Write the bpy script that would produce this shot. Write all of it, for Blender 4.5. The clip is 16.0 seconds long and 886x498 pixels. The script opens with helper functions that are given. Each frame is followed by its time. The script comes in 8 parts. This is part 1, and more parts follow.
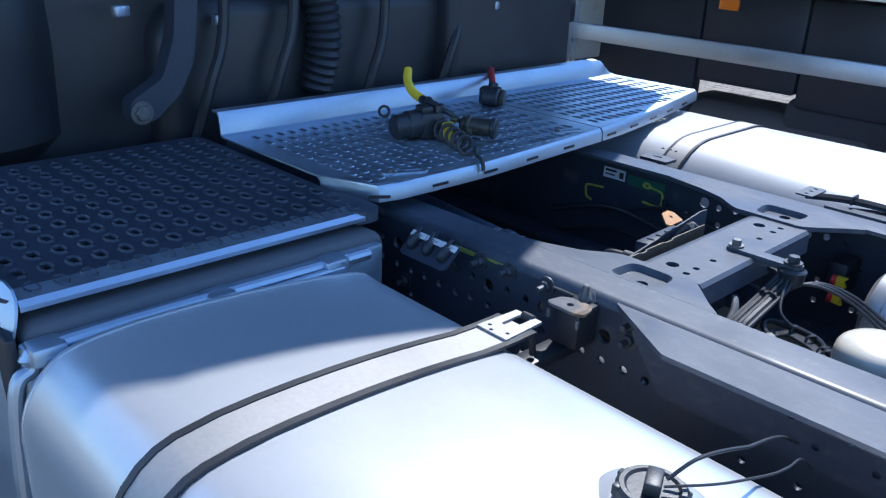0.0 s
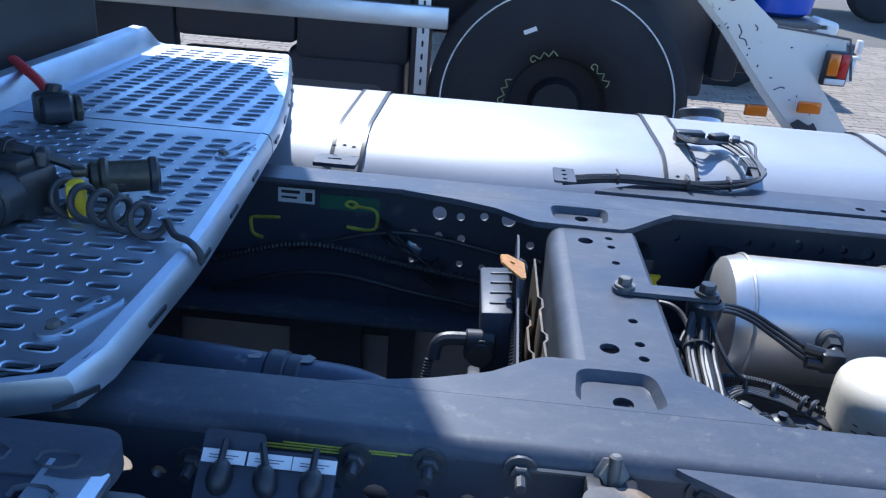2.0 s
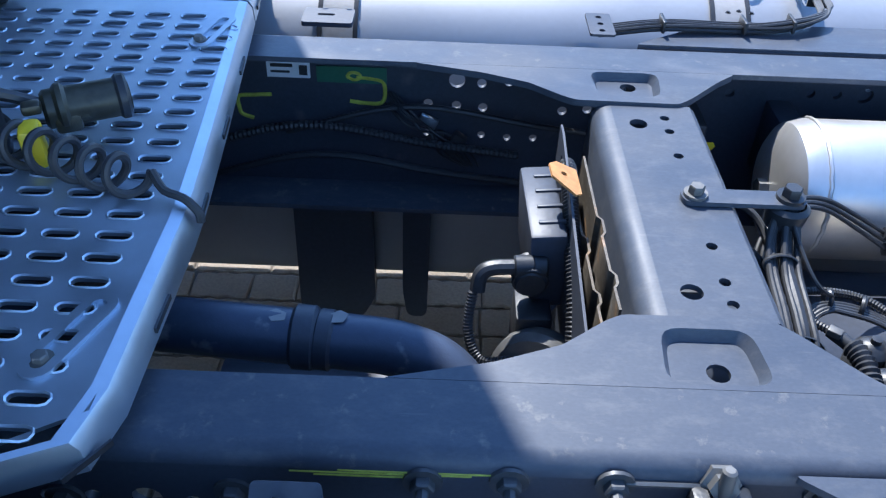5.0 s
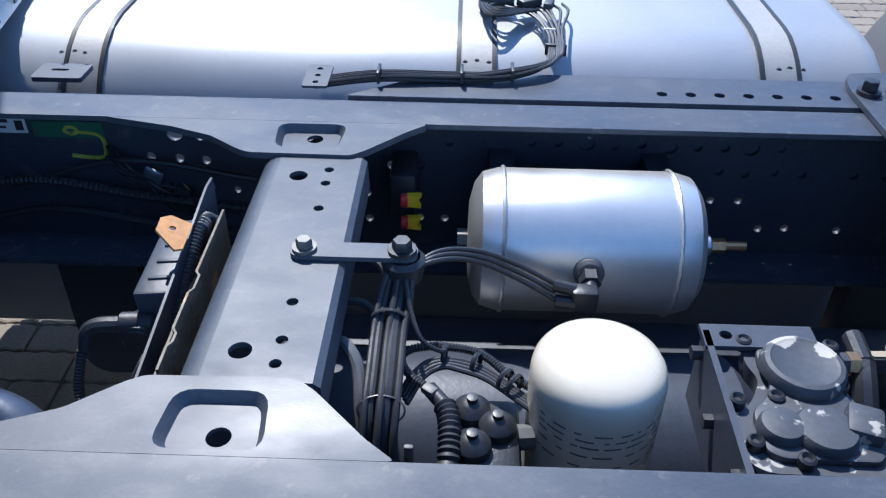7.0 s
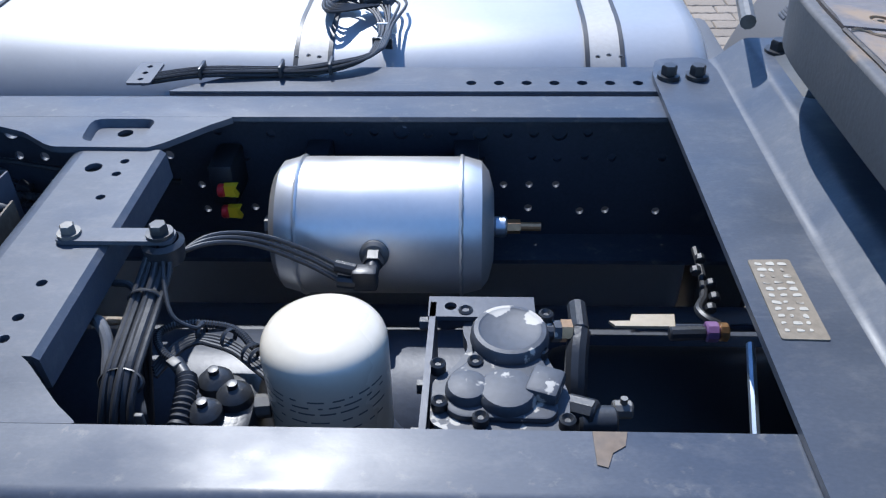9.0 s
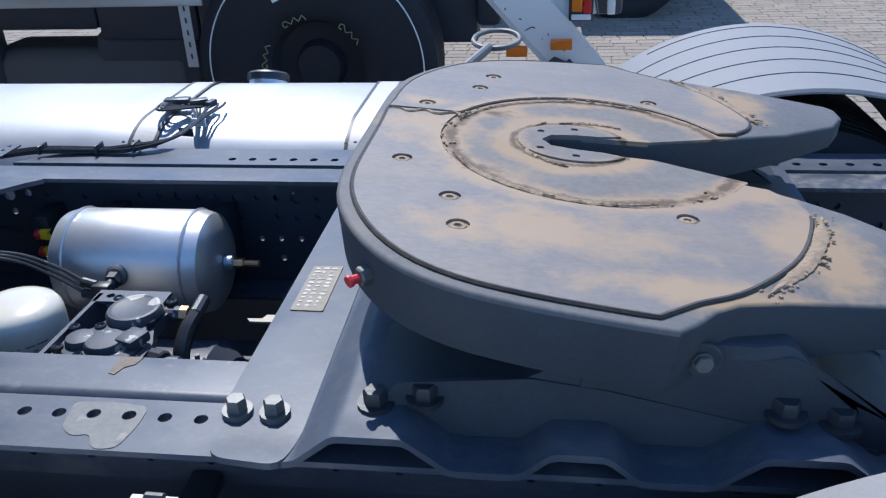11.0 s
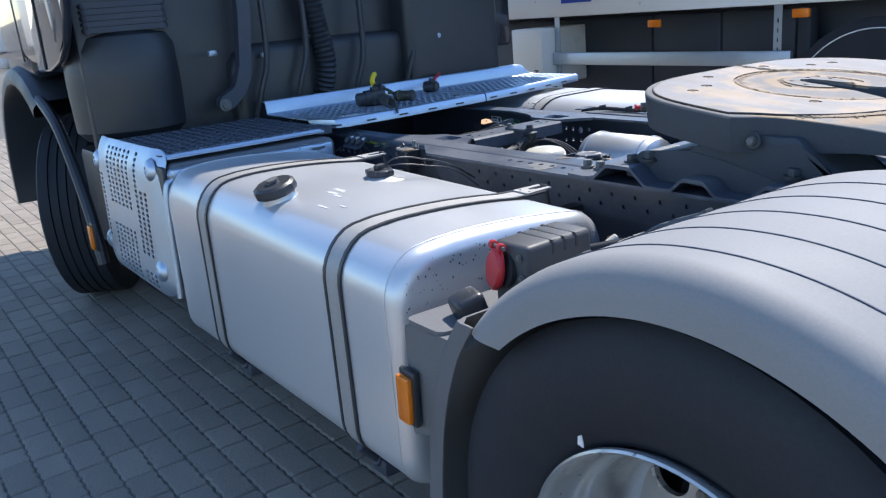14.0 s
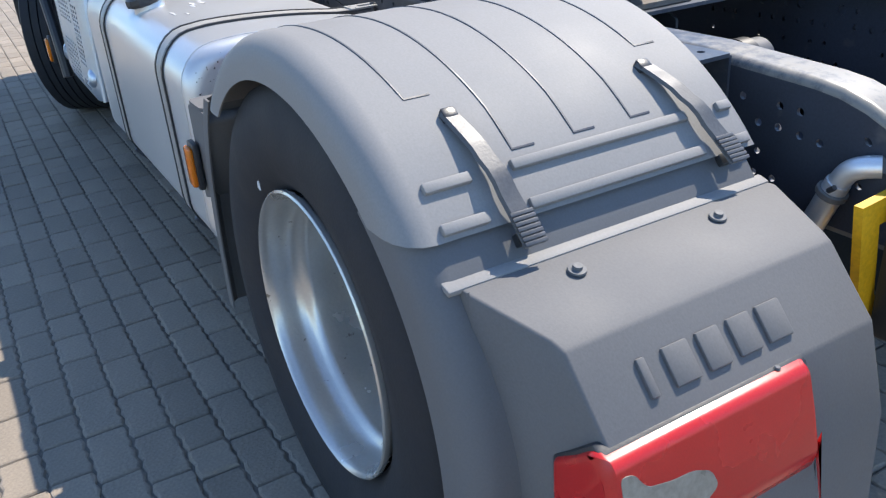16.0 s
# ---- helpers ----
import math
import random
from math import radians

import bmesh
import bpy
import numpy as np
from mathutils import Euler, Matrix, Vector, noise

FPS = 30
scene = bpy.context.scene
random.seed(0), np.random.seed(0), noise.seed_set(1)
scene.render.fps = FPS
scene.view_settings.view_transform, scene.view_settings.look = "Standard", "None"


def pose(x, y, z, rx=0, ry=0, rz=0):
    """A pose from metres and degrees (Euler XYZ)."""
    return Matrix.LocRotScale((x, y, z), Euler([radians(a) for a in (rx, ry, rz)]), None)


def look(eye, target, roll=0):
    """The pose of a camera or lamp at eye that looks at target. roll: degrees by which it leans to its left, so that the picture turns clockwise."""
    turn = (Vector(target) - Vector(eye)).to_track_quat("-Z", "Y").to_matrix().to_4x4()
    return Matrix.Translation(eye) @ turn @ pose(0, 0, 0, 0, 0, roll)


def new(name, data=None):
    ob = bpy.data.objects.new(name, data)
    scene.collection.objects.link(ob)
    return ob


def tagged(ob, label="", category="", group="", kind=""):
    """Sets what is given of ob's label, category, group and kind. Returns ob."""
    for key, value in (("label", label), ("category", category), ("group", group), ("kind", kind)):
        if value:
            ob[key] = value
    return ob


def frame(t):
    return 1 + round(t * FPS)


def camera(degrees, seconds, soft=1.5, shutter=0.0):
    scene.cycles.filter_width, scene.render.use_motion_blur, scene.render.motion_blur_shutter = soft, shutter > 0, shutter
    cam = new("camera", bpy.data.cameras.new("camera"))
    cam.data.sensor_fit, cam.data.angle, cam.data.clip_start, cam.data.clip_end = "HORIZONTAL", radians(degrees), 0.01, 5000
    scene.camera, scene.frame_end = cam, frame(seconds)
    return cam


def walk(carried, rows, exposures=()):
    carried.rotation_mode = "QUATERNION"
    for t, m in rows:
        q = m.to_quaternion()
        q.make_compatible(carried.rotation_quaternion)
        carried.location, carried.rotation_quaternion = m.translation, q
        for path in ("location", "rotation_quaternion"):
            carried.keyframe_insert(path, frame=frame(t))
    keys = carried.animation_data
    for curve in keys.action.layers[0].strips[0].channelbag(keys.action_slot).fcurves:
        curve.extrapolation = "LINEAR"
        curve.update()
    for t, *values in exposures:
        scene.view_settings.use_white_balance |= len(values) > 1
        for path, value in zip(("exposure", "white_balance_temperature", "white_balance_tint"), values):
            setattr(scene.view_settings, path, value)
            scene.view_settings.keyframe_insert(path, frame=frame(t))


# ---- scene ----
cam = camera(56.8, 16.0, soft=1.25)
PATH = [
    (0, (-0.156, -1.425, 1.497), (-1.474, -0.121, 0.748), 2.5),
    (0.5, (-0.428, -1.413, 1.471), (-1.473, 0.121, 0.728), 3.2),
    (1, (-0.615, -1.349, 1.465), (-1.355, 0.356, 0.727), 3.8),
    (1.5, (-0.817, -1.164, 1.438), (-1.225, 0.652, 0.707), 4.4),
    (2, (-1.005, -1.026, 1.415), (-1.082, 0.807, 0.617), 4.5),
    (2.5, (-1.104, -0.926, 1.417), (-1.063, 0.818, 0.44), 4.7),
    (3, (-1.12, -0.829, 1.44), (-1.06, 0.747, 0.21), 4.5),
    (3.5, (-1.115, -0.757, 1.424), (-1.06, 0.701, 0.056), 4.0),
    (3.7, (-1.121, -0.738, 1.433), (-1.07, 0.707, 0.051), 3.7),
    (5.8, (-1.006, -0.818, 1.498), (-1.024, 0.786, 0.304), 2.1),
    (6, (-0.919, -0.793, 1.487), (-0.944, 0.815, 0.298), 2.0),
    (6.5, (-0.728, -0.776, 1.479), (-0.771, 0.839, 0.3), 1.3),
    (7, (-0.625, -0.755, 1.492), (-0.659, 0.86, 0.313), 0.9),
    (7.5, (-0.565, -0.744, 1.5), (-0.589, 0.87, 0.32), 0.0),
    (8, (-0.488, -0.76, 1.504), (-0.512, 0.853, 0.322), -0.2),
    (8.5, (-0.405, -0.794, 1.512), (-0.446, 0.82, 0.331), -0.6),
    (9, (-0.313, -0.804, 1.506), (-0.38, 0.809, 0.326), -1.0),
    (9.5, (-0.201, -0.819, 1.518), (-0.301, 0.792, 0.338), -1.5),
    (10, (-0.035, -0.927, 1.549), (-0.172, 0.705, 0.402), -1.6),
    (10.2, (0.039, -0.981, 1.548), (-0.113, 0.688, 0.457), -1.7),
    (12.3, (0.858, -1.367, 1.521), (0.094, 0.316, 0.758), -3.8),
    (12.5, (0.931, -1.41, 1.5), (0.031, 0.21, 0.749), -4.0),
    (13, (1.109, -1.595, 1.444), (-0.112, -0.18, 0.732), -4.1),
    (13.5, (1.3, -1.853, 1.404), (-0.187, -0.68, 0.762), -4.9),
    (14, (1.523, -1.979, 1.397), (-0.048, -0.88, 0.827), -5.0),
    (14.5, (1.87, -2.061, 1.297), (0.277, -0.982, 0.75), -4.8),
    (15, (2.079, -2.052, 1.231), (0.476, -1.016, 0.633), -4.7),
    (15.5, (2.193, -1.856, 1.267), (0.594, -0.877, 0.57), -4.5),
    (16, (2.232, -1.622, 1.319), (0.661, -0.749, 0.441), -4.2),
]
walk(cam, [(t, look(eye, target, roll)) for t, eye, target, roll in PATH], [(0.0, 1.0, 5700, 10), (0.9, 1.42, 5600, 10), (1.6, 1.25, 5600, 10), (2.5, 1.15, 5700, 10), (3.0, 1.7, 5750, 10), (3.6, 2.25, 5900, 10), (4.8, 1.7, 5800, 10), (5.8, 1.42, 5800, 10), (6.5, 1.28, 5800, 10), (7.2, 1.0, 5800, 10), (9.5, 0.98, 5750, 10), (10.2, 0.8, 5800, 10), (12.5, 0.75, 6100, 10), (13.4, 0.55, 6400, 10), (14.0, 1.1, 6400, 10), (14.5, 1.3, 6500, 10), (15.3, 1.52, 6800, 10), (16.0, 1.25, 6900, 10)])

from mathutils.geometry import delaunay_2d_cdt

# ---- world and sun ----
SUN = Vector((-0.256, 0.69, 1.0)).normalized()
world = bpy.data.worlds.new("sky")
scene.world = world
world.use_nodes = True
sky = world.node_tree.nodes.new("ShaderNodeTexSky")
sky.sky_type, sky.sun_disc = "NISHITA", False
sky.sun_elevation = math.asin(SUN.z)
sky.air_density, sky.dust_density, sky.ozone_density = 1.0, 0.0, 6.0
sky.sun_rotation = math.atan2(SUN.x, SUN.y)
background = world.node_tree.nodes["Background"]
background.inputs["Strength"].default_value = 0.15
world.node_tree.links.new(sky.outputs[0], background.inputs["Color"])
sun = new("sun", bpy.data.lights.new("sun", "SUN"))
sun.data.energy, sun.data.angle, sun.data.color = 3.4, radians(0.53), (1.0, 0.95, 0.88)
sun.matrix_world = look(SUN * 30, (0, 0, 0))


# ---- materials ----
def material(name, base, rough=0.5, metal=0.0, vary=0.12, scale=6.0, grain=120.0, bump=0.15, wear=None, worn=0.0, wear_scale=9.0,
             stretch=(1, 1, 1), coat=0.0, island=0.0, random_tint=0.0, soft_wear=0.06, spec=0.5, gloss_vary=0.09, dust=None):
    """A surface with two scales of variation, fine relief and, where wear is given, worn patches of that colour."""
    m = bpy.data.materials.new(name)
    m.use_nodes = True
    t = m.node_tree
    node, link, b = t.nodes.new, t.links.new, t.nodes["Principled BSDF"]
    at = node("ShaderNodeTexCoord")
    move = node("ShaderNodeMapping")
    move.inputs["Scale"].default_value = stretch
    link(at.outputs["Object"], move.inputs[0])

    def cloud(size, detail=4.0):
        n = node("ShaderNodeTexNoise")
        n.inputs["Scale"].default_value, n.inputs["Detail"].default_value = size, detail
        link(move.outputs[0], n.inputs["Vector"])
        return n

    big, small = cloud(scale), cloud(grain, 2.0)
    both = node("ShaderNodeMath")
    both.operation = "ADD"
    link(big.outputs[0], both.inputs[0])
    link(small.outputs[0], both.inputs[1])
    shade = node("ShaderNodeMapRange")
    shade.inputs[1].default_value, shade.inputs[2].default_value = 0.6, 1.4
    shade.inputs[3].default_value, shade.inputs[4].default_value = 1 - vary, 1 + vary
    link(both.outputs[0], shade.inputs[0])
    value = shade.outputs[0]
    if random_tint:
        info = node("ShaderNodeObjectInfo")
        spread = node("ShaderNodeMapRange")
        spread.inputs[3].default_value, spread.inputs[4].default_value = 1 - random_tint, 1 + random_tint
        link(info.outputs["Random"], spread.inputs[0])
        times = node("ShaderNodeMath")
        times.operation = "MULTIPLY"
        link(value, times.inputs[0])
        link(spread.outputs[0], times.inputs[1])
        value = times.outputs[0]
    if island:
        info = node("ShaderNodeNewGeometry")
        spread = node("ShaderNodeMapRange")
        spread.inputs[3].default_value, spread.inputs[4].default_value = 1 - island, 1 + island
        link(info.outputs["Random Per Island"], spread.inputs[0])
        times = node("ShaderNodeMath")
        times.operation = "MULTIPLY"
        link(value, times.inputs[0])
        link(spread.outputs[0], times.inputs[1])
        value = times.outputs[0]
    tint = node("ShaderNodeVectorMath")
    tint.operation = "SCALE"
    tint.inputs[0].default_value = base
    link(value, tint.inputs["Scale"])
    colour = tint.outputs[0]
    if wear:
        patch = cloud(wear_scale, 8.0)
        edge = node("ShaderNodeMapRange")
        edge.inputs[1].default_value, edge.inputs[2].default_value = 0.62 - worn * 0.2, 0.62 - worn * 0.2 + soft_wear
        link(patch.outputs[0], edge.inputs[0])
        mix = node("ShaderNodeMix")
        mix.data_type = "RGBA"
        link(edge.outputs[0], mix.inputs[0])
        link(colour, mix.inputs[6])
        mix.inputs[7].default_value = (*wear, 1)
        colour = mix.outputs[2]
    if dust:
        smudge = cloud(dust[1], 10.0)
        smudge.inputs["Roughness"].default_value = 0.72
        film = node("ShaderNodeMapRange")
        film.inputs[1].default_value, film.inputs[2].default_value = 0.49, 0.69
        film.inputs[4].default_value = dust[2]
        link(smudge.outputs[0], film.inputs[0])
        scrape = node("ShaderNodeTexNoise")
        scrape.inputs["Scale"].default_value, scrape.inputs["Detail"].default_value = 9.0, 3.0
        turned = node("ShaderNodeMapping")
        turned.inputs["Rotation"].default_value = (0.3, 0.2, 0.5)
        turned.inputs["Scale"].default_value = (1.0, 13.0, 13.0)
        link(at.outputs["Object"], turned.inputs[0])
        link(turned.outputs[0], scrape.inputs["Vector"])
        line = node("ShaderNodeMapRange")
        line.inputs[1].default_value, line.inputs[2].default_value = 0.70, 0.73
        line.inputs[4].default_value = dust[2] * 0.7
        link(scrape.outputs[0], line.inputs[0])
        most = node("ShaderNodeMath")
        most.operation = "MAXIMUM"
        link(film.outputs[0], most.inputs[0])
        link(line.outputs[0], most.inputs[1])
        over = node("ShaderNodeMix")
        over.data_type = "RGBA"
        link(most.outputs[0], over.inputs[0])
        link(colour, over.inputs[6])
        over.inputs[7].default_value = (*dust[0], 1)
        colour = over.outputs[2]
    link(colour, b.inputs["Base Color"])
    gloss = node("ShaderNodeMapRange")
    gloss.inputs[1].default_value, gloss.inputs[2].default_value = 0.3, 0.7
    gloss.inputs[3].default_value, gloss.inputs[4].default_value = max(rough - gloss_vary, 0.02), min(rough + gloss_vary, 1)
    link(big.outputs[0], gloss.inputs[0])
    link(gloss.outputs[0], b.inputs["Roughness"])
    b.inputs["Metallic"].default_value = metal
    b.inputs["Coat Weight"].default_value = coat
    b.inputs["Specular IOR Level"].default_value = spec
    if bump:
        relief = node("ShaderNodeBump")
        relief.inputs["Strength"].default_value, relief.inputs["Distance"].default_value = bump, 0.002
        link(small.outputs[0], relief.inputs["Height"])
        link(relief.outputs[0], b.inputs["Normal"])
    return m


def stain(m, colour, places, noise=26.0, low=0.42, high=0.78, most=0.9):
    """Adds a ragged stain of one colour to a material, round rings ("ring", x, y, radius, half width) and spots ("spot", x, y, rx, ry)."""
    t = m.node_tree
    node, link, b = t.nodes.new, t.links.new, t.nodes["Principled BSDF"]
    at = node("ShaderNodeTexCoord")
    whole = None
    for kind, x, y, p, q in places:
        away = node("ShaderNodeVectorMath")
        away.operation = "SUBTRACT"
        link(at.outputs["Object"], away.inputs[0])
        away.inputs[1].default_value = (x, y, 0)
        flat = node("ShaderNodeVectorMath")
        flat.operation = "MULTIPLY"
        link(away.outputs[0], flat.inputs[0])
        flat.inputs[1].default_value = (1, 1, 0) if kind == "ring" else (1 / p, 1 / q, 0)
        far = node("ShaderNodeVectorMath")
        far.operation = "LENGTH"
        link(flat.outputs[0], far.inputs[0])
        value = far.outputs["Value"]
        if kind == "ring":
            off = node("ShaderNodeMath")
            off.operation = "SUBTRACT"
            link(value, off.inputs[0])
            off.inputs[1].default_value = p
            near = node("ShaderNodeMath")
            near.operation = "ABSOLUTE"
            link(off.outputs[0], near.inputs[0])
            value = near.outputs[0]
        mask = node("ShaderNodeMapRange")
        mask.inputs[1].default_value, mask.inputs[2].default_value = 0.0, q if kind == "ring" else 1.0
        mask.inputs[3].default_value, mask.inputs[4].default_value = 1.0, 0.0
        link(value, mask.inputs[0])
        if whole is None:
            whole = mask.outputs[0]
        else:
            top = node("ShaderNodeMath")
            top.operation = "MAXIMUM"
            link(whole, top.inputs[0])
            link(mask.outputs[0], top.inputs[1])
            whole = top.outputs[0]
    cloud = node("ShaderNodeTexNoise")
    cloud.inputs["Scale"].default_value, cloud.inputs["Detail"].default_value, cloud.inputs["Roughness"].default_value = noise, 9.0, 0.68
    link(at.outputs["Object"], cloud.inputs["Vector"])
    half = node("ShaderNodeMath")
    half.operation = "MULTIPLY_ADD"
    half.inputs[1].default_value = 0.55
    link(whole, half.inputs[0])
    link(cloud.outputs[0], half.inputs[2])
    edge = node("ShaderNodeMapRange")
    edge.inputs[1].default_value, edge.inputs[2].default_value, edge.inputs[4].default_value = low + 0.22, high + 0.22, most
    link(half.outputs[0], edge.inputs[0])
    mix = node("ShaderNodeMix")
    mix.data_type = "RGBA"
    link(edge.outputs[0], mix.inputs[0])
    link(b.inputs["Base Color"].links[0].from_socket, mix.inputs[6])
    mix.inputs[7].default_value = (*colour, 1)
    link(mix.outputs[2], b.inputs["Base Color"])


def lamp_plastic(name, base, rough=0.15):
    m = material(name, base, rough, vary=0.08, bump=0.05, grain=300)
    m.node_tree.nodes["Principled BSDF"].inputs["Transmission Weight"].default_value = 0.25
    return m


FRAME = material("frame_paint", (0.055, 0.065, 0.085), 0.45, vary=0.14, scale=7, grain=300, bump=0.03, wear=(0.145, 0.145, 0.15), worn=-0.05, wear_scale=5.5, soft_wear=0.16, stretch=(0.6, 1, 1), gloss_vary=0.16, spec=0.38, dust=((0.25, 0.24, 0.225), 45, 0.14))
RAILTOP = material("rail_paint", (0.055, 0.065, 0.085), 0.45, vary=0.14, scale=7, grain=300, bump=0.03, wear=(0.145, 0.145, 0.15), worn=-0.05, wear_scale=5.5, soft_wear=0.16, stretch=(0.6, 1, 1), gloss_vary=0.16, spec=0.38, dust=((0.25, 0.24, 0.225), 45, 0.14))
stain(RAILTOP, (0.25, 0.23, 0.195), [("spot", 1.75, 0.34, 1.15, 0.6), ("spot", 1.75, -0.34, 1.0, 0.6)], 34.0, 0.36, 0.62, 0.85)
# frame paint without dust, darkened: the web's shade is put into its colour
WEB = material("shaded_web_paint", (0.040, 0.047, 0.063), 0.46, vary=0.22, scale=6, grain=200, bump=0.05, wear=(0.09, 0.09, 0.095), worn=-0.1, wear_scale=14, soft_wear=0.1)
DARK = material("dark_frame_paint", (0.036, 0.043, 0.06), 0.5, vary=0.2)
BLACK = material("black_plastic", (0.024, 0.026, 0.03), 0.42, vary=0.2, grain=200)
RUBBER = material("tyre_rubber", (0.018, 0.02, 0.025), 0.72, spec=0.35, vary=0.2, scale=8, grain=150, bump=0.3)
RUBBERSTRAP = material("weathered_strap_rubber", (0.075, 0.078, 0.085), 0.5, vary=0.2, scale=20, grain=200)
SMEAR = material("faint_paper_residue", (0.46, 0.46, 0.47), 0.6, vary=0.1)
HUBDIRT = material("dirty_hub", (0.045, 0.043, 0.042), 0.75, vary=0.35, scale=18, bump=0.6)
HOSE = material("black_hose", (0.026, 0.027, 0.03), 0.48, vary=0.15)
TAILP = material("tail_grey_plastic", (0.128, 0.127, 0.128), 0.66, spec=0.3, vary=0.1, scale=5, grain=260, bump=0.07)
ALU = material("brushed_aluminium", (0.70, 0.71, 0.72), 0.42, 0.75, vary=0.05, scale=3, grain=60, bump=0.04, stretch=(1, 8, 8))
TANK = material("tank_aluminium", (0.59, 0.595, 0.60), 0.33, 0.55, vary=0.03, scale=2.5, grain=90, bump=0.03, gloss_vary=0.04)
# rougher tank aluminium, its colour darkened against the strong sun on the far tank
FARTANK = material("darker_tank_aluminium", (0.38, 0.385, 0.395), 0.5, 0.4, vary=0.04, scale=2.5, grain=90, bump=0.04)
AIRTANK = material("satin_air_tank", (0.66, 0.645, 0.62), 0.38, 0.72, vary=0.05, scale=5, grain=90, bump=0.03)
GALV = material("galvanised_steel", (0.46, 0.53, 0.61), 0.42, 0.92, vary=0.05, scale=14, grain=70, bump=0.06)
STEEL = material("zinc_bolt", (0.155, 0.152, 0.145), 0.58, 0.6, vary=0.2, grain=80)
STRAP = material("strap_steel", (0.34, 0.33, 0.315), 0.55, 0.4, vary=0.08)
GREYP = material("grey_mudguard_plastic", (0.228, 0.224, 0.220), 0.66, vary=0.09, scale=4, spec=0.3, grain=260, bump=0.05)
GREYD = material("dark_grey_plastic", (0.115, 0.118, 0.124), 0.62, spec=0.35, vary=0.08, scale=5, grain=260, bump=0.08)
SILVER = material("silver_rim_paint", (0.52, 0.51, 0.49), 0.25, 0.6, vary=0.07, scale=7, wear=(0.2, 0.19, 0.17), worn=-0.3, wear_scale=36, soft_wear=0.03, gloss_vary=0.03)
ORANGE = lamp_plastic("amber_lens", (0.85, 0.22, 0.015))
RED = lamp_plastic("red_lens", (0.62, 0.02, 0.02), 0.26)
REDP = material("red_plastic", (0.5, 0.025, 0.03), 0.4, vary=0.1)
YELLOW = material("yellow_plastic", (0.72, 0.52, 0.02), 0.45, vary=0.1)
PAINTY = material("yellow_marker", (0.36, 0.38, 0.05), 0.65, vary=0.3, scale=30)
CHALK = material("faded_chalk", (0.22, 0.23, 0.12), 0.8, vary=0.3, scale=30)
WHITE = material("white_paint", (0.76, 0.75, 0.71), 0.35, vary=0.04, scale=5, wear=(0.5, 0.48, 0.43), worn=-0.3, wear_scale=18)
CREAM = material("cream_filter_paint", (0.60, 0.54, 0.43), 0.28, vary=0.03, bump=0.03, coat=0.2)
WEARPLATE = material("worn_greasy_steel", (0.162, 0.142, 0.127), 0.58, 0.0, spec=0.42, vary=0.2, scale=8, grain=90, bump=0.06, wear=(0.12, 0.115, 0.115), worn=0.1, wear_scale=4, stretch=(1.0, 1.9, 1), soft_wear=0.25, dust=((0.27, 0.20, 0.135), 5, 0.4))
WORNTOP = material("worn_bare_casting", (0.115, 0.113, 0.112), 0.7, 0.0, spec=0.3, vary=0.2, scale=8, grain=120, bump=0.06, wear=(0.20, 0.17, 0.14), worn=0.2, wear_scale=5, soft_wear=0.25)
GREASY = material("greasy_brown_steel", (0.155, 0.138, 0.122), 0.66, 0.0, spec=0.3, vary=0.2, scale=14, grain=90, bump=0.12, dust=((0.12, 0.08, 0.05), 9, 0.35), wear=(0.14, 0.135, 0.13), worn=0.3, wear_scale=7, soft_wear=0.2)
# places on the coupling, from its own origin
LOCKX = -0.015
for m in (WEARPLATE, GREASY, WORNTOP):
    stain(m, (0.295, 0.205, 0.120), [("ring", LOCKX, 0, 0.212, 0.05), ("ring", LOCKX - 0.03, 0, 0.098, 0.045), ("spot", -0.25, 0.02, 0.13, 0.10), ("spot", -0.165, 0.125, 0.10, 0.05), ("spot", -0.275, 0.135, 0.07, 0.04), ("spot", -0.17, -0.14, 0.10, 0.06), ("spot", 0.23, -0.28, 0.10, 0.16), ("spot", 0.23, 0.28, 0.10, 0.16), ("spot", 0.18, -0.13, 0.10, 0.05), ("spot", 0.09, -0.41, 0.22, 0.05), ("spot", -0.08, -0.30, 0.25, 0.10)], 16.0, 0.40, 0.66, 0.92)
    stain(m, (0.075, 0.045, 0.026), [("ring", LOCKX, 0, 0.205, 0.022), ("spot", -0.17, -0.13, 0.07, 0.03), ("spot", -0.16, 0.11, 0.06, 0.035), ("ring", LOCKX - 0.03, 0, 0.085, 0.012)], 40.0, 0.52, 0.76, 0.85)
CASTING = material("cast_steel_paint", (0.046, 0.053, 0.062), 0.62, spec=0.3, vary=0.15, scale=9, grain=160, bump=0.12, wear=(0.06, 0.06, 0.06), worn=0.0, wear_scale=8, soft_wear=0.2)
GREASE = material("dried_grease", (0.24, 0.17, 0.105), 0.75, vary=0.35, scale=30, grain=140, bump=0.9)
GREASESHADE = material("dark_grease_and_shade", (0.035, 0.025, 0.018), 0.6, vary=0.4, scale=25, bump=0.5)
RUST = material("rusty_orange_steel", (0.46, 0.215, 0.07), 0.7, vary=0.25, scale=30, bump=0.3)
PEEL = material("peeling_grey_casting", (0.05, 0.055, 0.066), 0.58, vary=0.25, wear=(0.36, 0.34, 0.30), worn=0.10, wear_scale=40, soft_wear=0.03)
PEELED = material("peeled_cover_paint", (0.05, 0.055, 0.066), 0.58, vary=0.25, wear=(0.40, 0.37, 0.32), worn=0.30, wear_scale=22, soft_wear=0.02)
BRASS = material("brass", (0.48, 0.28, 0.14), 0.35, 0.9, vary=0.2)
